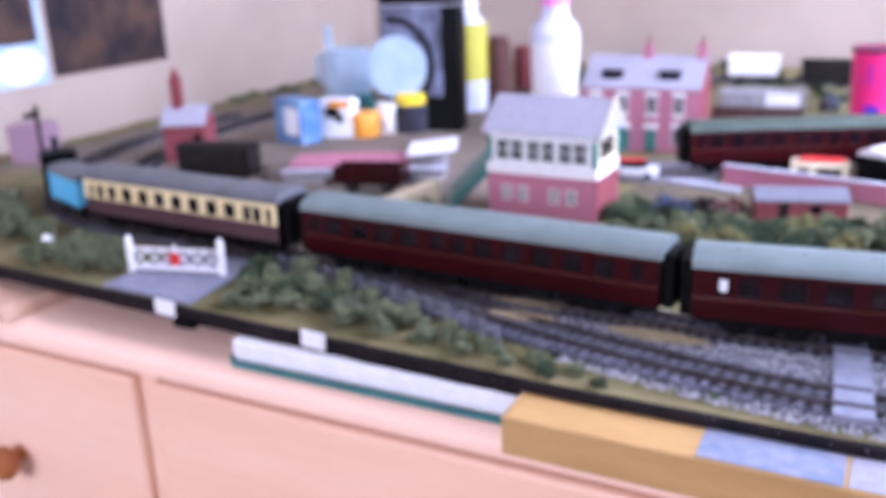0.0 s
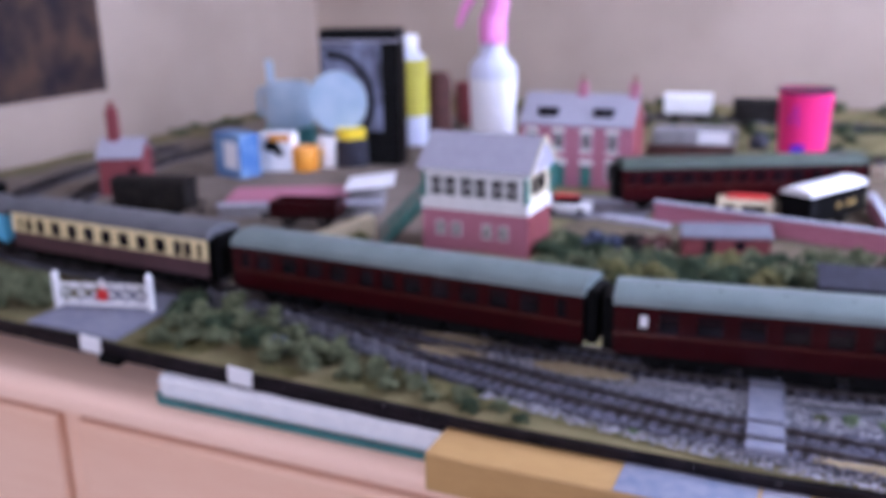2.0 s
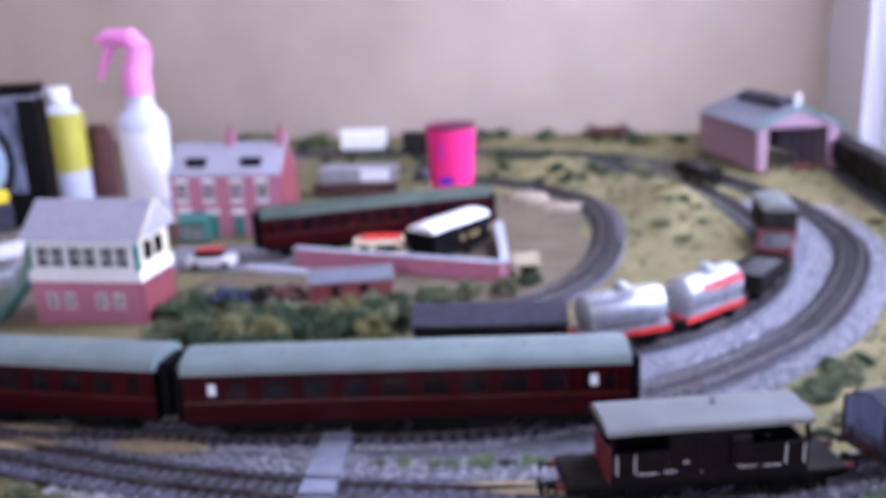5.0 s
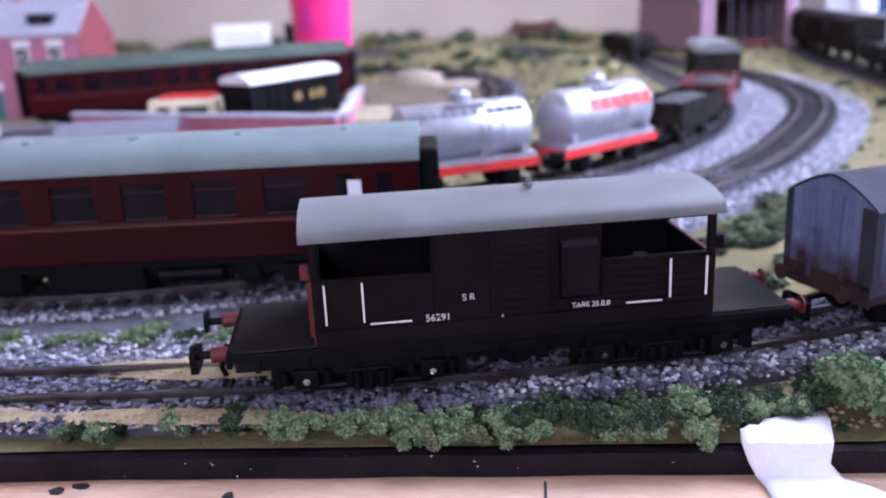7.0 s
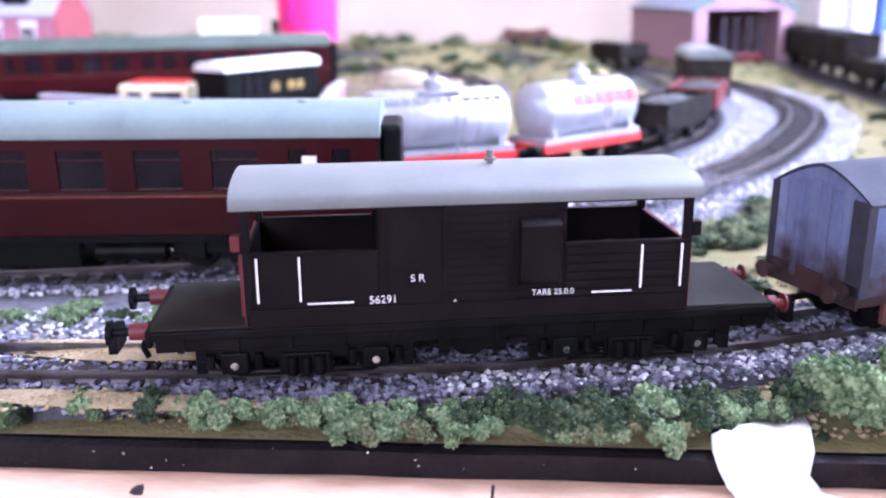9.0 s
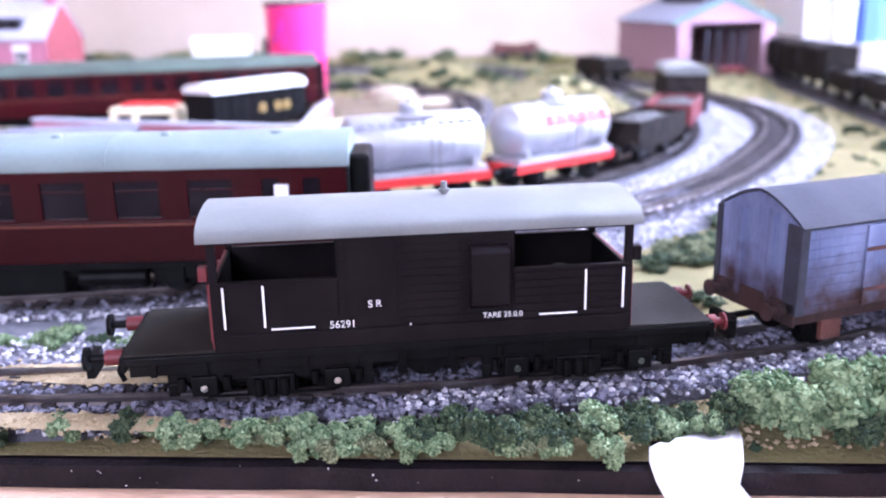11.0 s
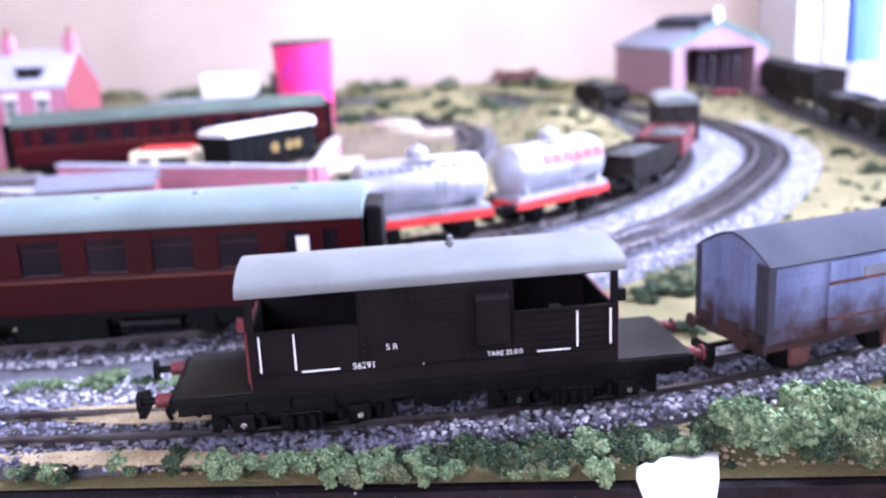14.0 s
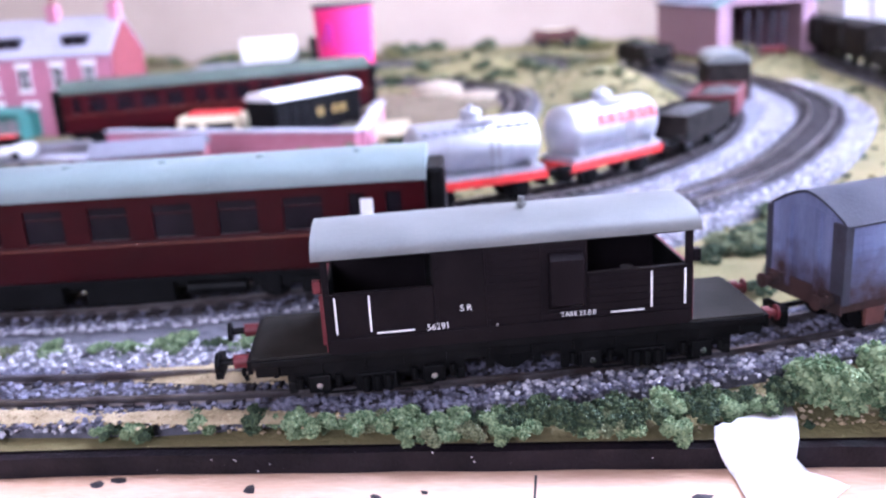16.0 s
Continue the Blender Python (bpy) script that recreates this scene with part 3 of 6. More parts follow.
def track(points, label, near=0.0, bed=BALLAST):
    """Rails on sleepers along the points; near: metres from the start that get single sleepers."""
    line = smooth_line(points, 0.0078)
    t = thing("track", pose(0, 0, 0), label, "railway track", "model railway tracks", "structure")
    zs = [max(0.0, height(p.x, p.y)) * 0.8 for p in line]
    ribbon("ballast_bed", offset(line, -0.0185), offset(line, 0.0185), bed, "grey granite ballast bed under the rails", 0.0039)
    for side in (-0.00825, 0.00825):
        l = [(p.x, p.y, z) for p, z in zip(offset(line, side), zs)]
        part("rail", Shape().sweep(l, [(-0.0011, 0.0046), (0.0011, 0.0046), (0.0005, 0.0052), (0.0007, 0.0064), (0.0007, 0.007), (-0.0007, 0.007), (-0.0007, 0.0064), (-0.0005, 0.0052)]), RAIL, t)
    one = Shape().box(-0.0021, 0.0021, -0.0155, 0.0155, 0.0026, 0.0046).box(-0.0016, 0.0016, -0.0101, -0.0064, 0.0046, 0.0053).box(-0.0016, 0.0016, 0.0064, 0.0101, 0.0046, 0.0053)
    me = one.mesh("sleeper", SLEEPER)
    rest = Shape()
    for i, p in enumerate(line):
        d = line[min(i + 1, len(line) - 1)] - line[max(i - 1, 0)]
        m = Matrix.Translation((p.x, p.y, zs[i])) @ Matrix.Rotation(math.atan2(d.y, d.x), 4, "Z")
        if near and near[0] < p.x < near[1] and p.y < 0.35:
            ob = new("sleeper", me)
            ob.parent = t
            ob.matrix_basis = m
        else:
            rest.add([m @ v.co for v in me.vertices], [tuple(q.vertices) for q in me.polygons])
    if rest.v:
        tagged(part("sleepers", rest, SLEEPER, t), kind="stuff")
    return line


main_line = track(MAIN, "model railway main line with dark sleepers", (-0.62, 0.06))
front_line = track(FRONT, "model railway front siding curving along the board edge", (-0.62, 0.22))
inner_line = track(INNER, "inner siding of the model railway curve")
loop_line = track(LOOP, "tight inner loop of the model railway")
left_line = track(LEFT, "siding by the end wall of the layout")


def between(a, b, lo, hi, name, mat, label, gap=0.0175, z=0.002):
    """A bed that fills the strip between two lines, by the first line's stretch in index."""
    pa = offset(a, gap)[lo:hi]
    pb = []
    for p in pa:
        pb.append(min(b, key=lambda q: (q - p).length))
    pb = [q + (p - q).normalized() * gap * 0.8 for p, q in zip(pa, pb)]
    return ribbon(name, pa, pb, mat, label, z, 0.0008)


def stretch(line, x0, x1, ymax=0.4):
    ids = [i for i, p in enumerate(line) if x0 < p.x < x1 and p.y < ymax]
    return min(ids), max(ids)


lo, hi = stretch(front_line, -0.40, 0.035)
between(front_line, main_line, lo, hi, "pale_ballast", PALE, "pale grey and white ballast between the tracks")
lo, hi = stretch(main_line, -0.03, 0.25, 0.75)
between(main_line, inner_line, lo, hi, "pale_ballast", PALE, "pale ballast strip inside the curve", z=0.0024)
lo, hi = stretch(main_line, 0.0, 0.25, 0.62)
outer = offset(main_line, -0.0175)[lo:hi]
ribbon("pale_ballast", offset(main_line, -0.036)[lo:hi], outer, PALE, "pale ballast shoulder outside the curve", 0.002, 0.0008)


# ---- stones and scatter ----
def stones(name, places, mat, label, size):
    r = random.Random(len(places))
    base = [(1, 0, 0), (-1, 0, 0), (0, 1, 0), (0, -1, 0), (0, 0, 1), (0, 0, -1)]
    fac = [(0, 2, 4), (2, 1, 4), (1, 3, 4), (3, 0, 4), (2, 0, 5), (1, 2, 5), (3, 1, 5), (0, 3, 5)]
    v, f = [], []
    for x, y, z in places:
        k = len(v)
        s = size * r.uniform(0.5, 1.2)
        rot = Euler((r.random() * 6, r.random() * 6, r.random() * 6)).to_matrix()
        for p in base:
            q = rot @ (Vector(p) * s * r.uniform(0.7, 1.25))
            v.append((x + q.x, y + q.y, z + q.z * 0.7))
        f += [(a + k, b + k, c + k) for a, b, c in fac]
    me = bpy.data.meshes.new(name)
    me.from_pydata(v, [], f)
    me.materials.append(mat)
    return tagged(new(name, me), label, "gravel", kind="stuff")


def along(line, x0, x1, lo, hi, count, z, seed):
    r = random.Random(seed)
    pick = [i for i, p in enumerate(line) if x0 < p.x < x1 and p.y < 0.7]
    out = []
    for _ in range(count):
        i = r.choice(pick[:-1])
        p = line[i].lerp(line[i + 1], r.random()) if i + 1 < len(line) else line[i]
        t = (line[min(i + 1, len(line) - 1)] - line[max(0, i - 1)]).normalized()
        d = r.uniform(lo, hi)
        q = p + Vector((-t.y, t.x, 0)) * d
        out.append((q.x, q.y, z + r.uniform(-0.0004, 0.0006)))
    return out


dark = along(front_line, -0.62, 0.25, -0.0185, -0.0085, 5200, 0.0040, 1) + along(front_line, -0.62, 0.2, -0.008, 0.008, 3600, 0.0042, 2) + along(front_line, -0.62, 0.2, 0.0085, 0.018, 2600, 0.004, 3)
dark += along(front_line, -0.17, 0.22, -0.020, -0.0095, 2600, 0.0046, 31) + along(front_line, -0.17, 0.22, -0.0072, 0.0072, 1800, 0.0046, 32) + along(front_line, -0.17, 0.22, 0.0095, 0.019, 1200, 0.0046, 33)
dark += along(main_line, -0.6, 0.1, -0.0185, 0.018, 4200, 0.0041, 4)
dark = [p for p in dark if not (-0.112 < p[0] < -0.045 and p[1] < 0.0075) and (p[0] + 0.098) ** 2 / 0.033 ** 2 + (p[1] - 0.0305) ** 2 / 0.0068 ** 2 > 1]
stones("ballast_stones", dark, STONE, "loose blue-grey ballast stones along the rails", 0.00125)
pale = along(front_line, -0.40, 0.04, 0.017, 0.045, 3000, 0.0028, 5) + along(front_line, -0.25, 0.2, -0.021, -0.012, 1200, 0.0028, 6) + along(front_line, -0.02, 0.2, -0.019, -0.0095, 700, 0.0052, 61) + along(main_line, -0.35, 0.0, -0.022, -0.014, 1200, 0.003, 7) + along(front_line, -0.36, -0.14, -0.027, -0.016, 900, 0.0015, 8)
pale += along(main_line, 0.0, 0.25, 0.016, 0.040, 3000, 0.003, 9) + along(main_line, 0.0, 0.25, -0.036, -0.017, 2600, 0.0028, 10)
stones("pale_stones", pale, STONE_PALE, "loose white and pale grey ballast chippings", 0.0011)


# ---- bushes ----
def bush_mesh(name, seed, w, h, count, mat, leaf, clumps=9):
    r = random.Random(seed)
    base = [(1, 0, 0), (-1, 0, 0), (0, 1, 0), (0, -1, 0), (0, 0, 1), (0, 0, -1)]
    fac = [(0, 2, 4), (2, 1, 4), (1, 3, 4), (3, 0, 4), (2, 0, 5), (1, 2, 5), (3, 1, 5), (0, 3, 5)]
    lumps = [(r.uniform(-0.7, 0.7) * w, r.uniform(-0.6, 0.6) * w, r.uniform(0.25, 0.72) * h, r.uniform(0.25, 0.45) * w) for _ in range(clumps)]
    v, f = [], []
    for i in range(count):
        cx, cy, cz, cr = r.choice(lumps)
        d = Vector((r.gauss(0, 1), r.gauss(0, 1), r.gauss(0, 1))).normalized() * cr * r.uniform(0.55, 1.08)
        c = Vector((cx, cy, cz)) + Vector((d.x, d.y, d.z * 0.85))
        c.z = max(c.z, 0.0003)
        s = leaf * r.uniform(0.5, 1.25)
        rot = Euler((r.random() * 6, r.random() * 6, r.random() * 6)).to_matrix()
        k = len(v)
        for p in base:
            q = rot @ (Vector(p) * s * r.uniform(0.5, 1.2))
            v.append((c.x + q.x, c.y + q.y, max(0.0, c.z + q.z)))
        f += [(a + k, b + k, e + k) for a, b, e in fac]
    me = bpy.data.meshes.new(name)
    me.from_pydata(v, [], f)
    me.materials.append(mat)
    return me


FINE = [bush_mesh("bush", i, 0.0075, 0.0140, 1150, (LEAF, LEAF, LEAF_DARK, LEAF, LEAF_BANK, LEAF, LEAF_DARK)[i], 0.00082, 7) for i in range(7)]
BANK = [bush_mesh("bush", 60 + i, 0.011, 0.016, 620, LEAF_BANK, 0.00115) for i in range(5)]
ROUGH = [bush_mesh("bush", 40 + i, 0.011, 0.014, 420, (LEAF_BANK, LEAF_DARK, LEAF_OLIVE, LEAF_DARK)[i % 4], 0.0013) for i in range(6)]


def bush(x, y, s, kind, label, group, r, flat=1.0):
    ob = new("bush", r.choice(kind))
    z = height(x, y) - 0.0006
    ob.matrix_world = pose(x, y, z, r.uniform(-4, 4), r.uniform(-4, 4), r.uniform(0, 360)) @ Matrix.Diagonal((s, s, s * flat, 1))
    return tagged(ob, label, "bush", group)


rb = random.Random(9)
# the hedge along the front edge
x = -0.118
while x < 0.20:
    grow = float(np.interp(x, [-0.118, -0.06, 0.0, 0.06, 0.10, 0.20], [0.50, 0.66, 0.84, 1.05, 1.42, 1.8]))
    depth = float(np.interp(x, [-0.118, 0.03, 0.07, 0.12, 0.20], [0.0022, 0.0046, 0.0090, 0.0175, 0.0355]))
    depth += 0.6 * edge_y(x) + (0.004 if 0.036 < x < 0.076 else 0)
    bush(x, depth + rb.uniform(-0.002, 0.002), grow * rb.uniform(0.72, 1.22), FINE, "light green clump foliage bush on the front bank", "front hedge", rb)
    if -0.108 < x < -0.082:
        x += 0.011
    if x > -0.045 and not 0.032 < x < 0.078 and rb.random() < 0.8:
        bush(x + 0.004, max(depth - 0.0062 * grow, edge_y(x) - 0.0005), grow * 0.72, FINE, "light green clump foliage bush on the front bank", "front hedge", rb)
    x += 0.0051 * (0.6 + grow * 0.5)
for x, y in ((-0.128, 0.004), (-0.155, 0.006), (-0.27, 0.004)):
    bush(x, y, 0.4, FINE, "small tuft of green clump foliage", "front tufts", rb)
# the bank by the level crossing
for x, y, s in [(-0.60, 0.045, 0.9), (-0.585, 0.030, 0.85), (-0.575, 0.058, 1.0), (-0.56, 0.040, 0.9), (-0.55, 0.02, 0.75), (-0.54, 0.052, 0.9), (-0.525, 0.030, 0.85), (-0.51, 0.043, 0.8), (-0.50, 0.018, 0.8), (-0.49, 0.032, 0.8),
                (-0.475, 0.014, 0.8), (-0.46, 0.027, 0.75), (-0.445, 0.008, 0.7), (-0.43, 0.018, 0.75), (-0.415, 0.004, 0.7), (-0.40, 0.011, 0.7), (-0.385, -0.001, 0.55), (-0.37, 0.006, 0.6), (-0.36, -0.002, 0.5), (-0.345, 0.002, 0.45), (-0.33, -0.004, 0.4),
                (-0.61, 0.065, 0.9), (-0.59, 0.012, 0.6), (-0.57, 0.015, 0.6),
                (-0.73, 0.05, 0.9), (-0.745, 0.03, 0.9), (-0.76, 0.055, 0.95), (-0.775, 0.035, 0.9), (-0.79, 0.06, 1.0), (-0.725, 0.028, 0.7), (-0.80, 0.03, 0.8), (-0.84, 0.06, 0.9), (-0.86, 0.075, 1.0), (-0.885, 0.065, 1.0), (-0.91, 0.09, 1.1), (-0.94, 0.10, 1.1), (-0.97, 0.13, 1.0)]:
    bush(x, y, s * (1.75 if x < -0.45 else 1.3), BANK + ROUGH[1:2], "olive green lichen bush on the front bank", "bank bushes", rb, 0.85)
# round the signal box and yard
for x, y, s in [(-0.385, 0.225, 0.9), (-0.37, 0.24, 1.0), (-0.35, 0.22, 1.1), (-0.335, 0.235, 1.2), (-0.32, 0.215, 1.0), (-0.305, 0.24, 1.1), (-0.34, 0.26, 1.0), (-0.29, 0.22, 0.9), (-0.265, 0.235, 1.1), (-0.245, 0.25, 1.2), (-0.225, 0.24, 1.3),
                (-0.21, 0.27, 1.3), (-0.235, 0.285, 1.1), (-0.20, 0.30, 1.1), (-0.18, 0.315, 1.0), (-0.26, 0.30, 1.0), (-0.57, 0.245, 0.9), (-0.55, 0.225, 0.8), (-0.16, 0.345, 0.9), (-0.13, 0.365, 0.9), (-0.11, 0.39, 0.8), (-0.19, 0.335, 1.0),
                (-0.39, 0.29, 0.9), (-0.31, 0.29, 0.9), (-0.285, 0.275, 1.0)]:
    bush(x, y, s * 1.45, ROUGH, "dark green lichen bush in the yard", "yard bushes", rb)
for i in range(38):
    bush(rb.uniform(-0.40, -0.17), rb.uniform(0.150, 0.235) if i % 2 else rb.uniform(0.20, 0.31), rb.uniform(0.9, 1.6), ROUGH[1:2] + ROUGH[3:4] + ROUGH[:1], "dense dark green undergrowth beside the line", "yard bushes", rb, 0.8)
for i in range(34):
    bush(rb.uniform(-0.20, 0.04), rb.uniform(0.90, 1.10) if i % 3 else rb.uniform(0.83, 0.90), rb.uniform(0.7, 1.3), ROUGH[:2] + ROUGH[3:4], "dark scrub between the back lines", "back scrub", rb, 0.9)
for i in range(14):
    bush(rb.uniform(-0.62, -0.25), rb.uniform(0.93, 1.10), rb.uniform(0.8, 1.4), ROUGH[1:2] + ROUGH[3:4], "dark scrub between the back lines", "back scrub", rb, 0.7)
# dense low growth between the yard and the coaches
count = 0
while count < 42:
    x, y = rb.uniform(-0.40, -0.09), rb.uniform(0.150, 0.345)
    if abs(x + 0.133) < 0.072 and abs(y - 0.242) < 0.034 or abs(x + 0.268) < 0.045 and abs(y - 0.358) < 0.028 or min((p.x - x) ** 2 + (p.y - y) ** 2 for p in main_line + inner_line + loop_line) < 0.027 ** 2:
        continue
    bush(x, y, rb.uniform(0.8, 1.45), BANK[:1] + 3 * ROUGH[1:2] + 2 * ROUGH[3:4], "dense dark green undergrowth beside the line", "yard bushes", rb, 0.75)
    count += 1
# the hill and the back
for i in range(11):
    a = rb.random() * 6.28
    x, y = 0.05 + 0.07 * math.cos(a) * rb.random(), 0.66 + 0.17 * math.sin(a) * rb.random()
    bush(x, y, rb.uniform(0.8, 1.3), BANK + ROUGH[2:3], "low green scrub on the sandy mound", "mound scrub", rb, 0.6)
for i in range(36):
    x = rb.uniform(-1.15, 0.18)
    y = rb.uniform(1.16, 1.24)
    bush(x, y, rb.uniform(1.1, 1.9), ROUGH, "dark green scrub along the back of the board", "back scrub", rb, 0.8)
for i in range(18):
    y = rb.uniform(0.35, 1.15)
    bush(-1.17 + rb.uniform(-0.02, 0.02), y, rb.uniform(0.7, 1.3), ROUGH, "dark green scrub along the side of the board", "side scrub", rb, 0.7)
for x, y, s in [(0.245, 0.34, 0.9), (0.25, 0.42, 1.0), (0.255, 0.5, 0.9), (0.235, 0.29, 0.8), (0.26, 0.62, 0.8), (0.25, 0.72, 0.8), (0.10, 0.105, 0.9), (0.075, 0.110, 0.7), (0.125, 0.135, 0.9), (0.06, 0.1, 0.6), (0.15, 0.16, 1.0), (0.055, 0.085, 0.6), (0.09, 0.125, 0.8),
                (-0.235, 0.06, 0.45), (-0.26, 0.056, 0.35)]:
    bush(x, y, s, ROUGH, "green clump foliage between the tracks", "track side bushes", rb, 0.55)
for x, y, s in [(-0.137, 0.0560, 0.55), (-0.128, 0.0585, 0.5), (-0.119, 0.0590, 0.62), (-0.109, 0.0600, 0.5), (-0.098, 0.0610, 0.6), (-0.090, 0.0625, 0.5), (-0.15, 0.056, 0.5), (-0.165, 0.055, 0.55), (-0.180, 0.054, 0.45), (-0.06, 0.068, 0.4)]:
    bush(x, y, s * 1.35, FINE, "small green tuft between the tracks", "track side bushes", rb, 0.75)
for i in range(16):
    t = rb.random()
    bush(0.068 + 0.060 * t + rb.uniform(-0.008, 0.008), 0.142 + 0.085 * t + rb.uniform(-0.010, 0.010), rb.uniform(0.7, 1.1), ROUGH[:2] + ROUGH[3:4], "dark green lichen clump between the curves", "track side bushes", rb, 0.6)
# sandy patches between the tracks
crumbs = []
for x, y, a, b in ((-0.315, 0.062, 0.030, 0.008), (-0.40, 0.083, 0.03, 0.006), (-0.098, 0.0305, 0.032, 0.0065), (-0.088, 0.0032, 0.034, 0.0042), (-0.150, 0.0030, 0.03, 0.0042), (-0.40, 0.060, 0.022, 0.007), (-0.03, 0.062, 0.03, 0.007)):
    v = [(x + a * math.cos(k / 3) * (1 + 0.2 * noise.noise((k * 1.3, x * 50, 0))), y + b * math.sin(k / 3) * (1 + 0.2 * noise.noise((k * 1.3, y * 70, 3))), 0.0052) for k in range(19)]
    solid("sand_patch", Shape().add(v + [(x, y, 0.0070)], [(k, (k + 1) % 19, 19) for k in range(19)]), STRAW, "patch of sandy scatter on the ballast", "sand", smooth=True, kind="structure")
    for k in range(420):
        u, w = rb.gauss(0, 0.52), rb.gauss(0, 0.52)
        crumbs.append((x + a * u, y + b * w, max(0.0050, 0.0066 - 0.0016 * math.hypot(u, w))))
stones("sand_crumbs", crumbs, STRAW, "loose straw-coloured crumbs on the sandy patches", 0.0009)


def scatter(count, box, mat, label, seed, size):
    """Flocked tufts lying on the ground, clear of the rails."""
    r = random.Random(seed)
    lines = [p for l in (main_line, front_line, inner_line, loop_line, left_line) for p in l]
    near = np.array([(p.x, p.y) for p in lines])
    out = []
    while len(out) < count:
        x, y = r.uniform(box[0], box[1]), r.uniform(box[2], box[3])
        if y < edge_y(x) + 0.004 or noise.noise((x * 18, y * 18, seed)) < -0.05 or np.min(np.hypot(near[:, 0] - x, near[:, 1] - y)) < 0.019:
            continue
        out.append((x, y, height(x, y) + 0.0006))
    ob = stones("ground_flock", out, mat, label, size)
    return tagged(ob, "", "ground cover")


scatter(1300, (-0.42, 0.33, 0.0, 1.22), LEAF_DARK, "dark green flock scattered over the ground", 21, 0.0030)
scatter(1500, (-0.42, 0.33, 0.0, 1.22), LEAF_OLIVE, "olive flock scattered over the ground", 22, 0.0026)
scatter(3500, (-0.65, -0.1, 0.0, 0.1), LEAF_OLIVE, "fine olive flock along the front bank", 23, 0.0012)
scatter(2500, (-0.2, 0.2, 0.0, 0.12), STRAW, "sandy crumbs along the front bank", 24, 0.0010)


# ---- rolling stock: x along the vehicle, z from the rail top ----
def arc(half, z0, rise, n=14):
    """Outline of a rounded roof from +half to -half."""
    return [(half * math.cos(math.pi * i / n), z0 + rise * math.sin(math.pi * i / n) ** 0.75) for i in range(n + 1)]


def wheel(parent, x, y, r, mat=BLACK):
    s = 1 if y > 0 else -1
    w = part("wheel", Shape().cyl((x, y - 0.0012, r), (x, y + 0.0012, r), r, 20).cyl((x, y - s * 0.0012, r), (x, y - s * 0.002, r), r * 1.12, 20), mat, parent, smooth=True)
    part("hub", Shape().cyl((x, y + s * 0.0011, r), (x, y + s * 0.0022, r), r * 0.35, 10), STEEL, w)
    return w


def bogie(parent, x, wb=0.033, r=0.006, y=0.0125):
    b = part("bogie", Shape().box(x - wb * 0.72, x + wb * 0.72, -y, -y + 0.002, 0.005, 0.0095).box(x - wb * 0.72, x + wb * 0.72, y - 0.002, y, 0.005, 0.0095).box(x - 0.006, x + 0.006, -y, y, 0.006, 0.012)
             .box(x - wb / 2 - 0.003, x - wb / 2 + 0.003, -y - 0.0012, -y, 0.0035, 0.0095).box(x + wb / 2 - 0.003, x + wb / 2 + 0.003, -y - 0.0012, -y, 0.0035, 0.0095).box(x - 0.006, x + 0.006, -y - 0.001, -y, 0.002, 0.008), BLACK, parent, bevel=0.0003)
    for dx in (-wb / 2, wb / 2):
        for yy in (-0.0085, 0.0085):
            wheel(b, x + dx, yy, r)
    return b


def buffer_pair(parent, x, z=0.0135, mat=VAN_RED, gap=0.0115, reach=1.0):
    """Two sprung buffers and a hook coupling; reach: how far the heads stand out."""
    d = 1 if x > 0 else -1
    a, b, c = (x + d * k * reach for k in (0.004, 0.0078, 0.0088))
    for y in (-gap, gap):
        h = part("buffer", Shape().cyl((x, y, z), (a, y, z), 0.0019, 12), mat, parent, smooth=True)
        part("buffer_head", Shape().cyl((a, y, z), (b, y, z), 0.0010, 10).cyl((b, y, z), (c, y, z), 0.0028 if reach > 0.8 else 0.0023, 16), BLACK if reach > 0.8 else mat, h)
    part("coupling", Shape().box(min(x, x + d * 0.011), max(x, x + d * 0.011), -0.0008, 0.0008, z - 0.005, z - 0.0038).box(min(x + d * 0.009, x + d * 0.011), max(x + d * 0.009, x + d * 0.011), -0.0045, 0.0045, z - 0.008, z - 0.003), BLACK, parent)


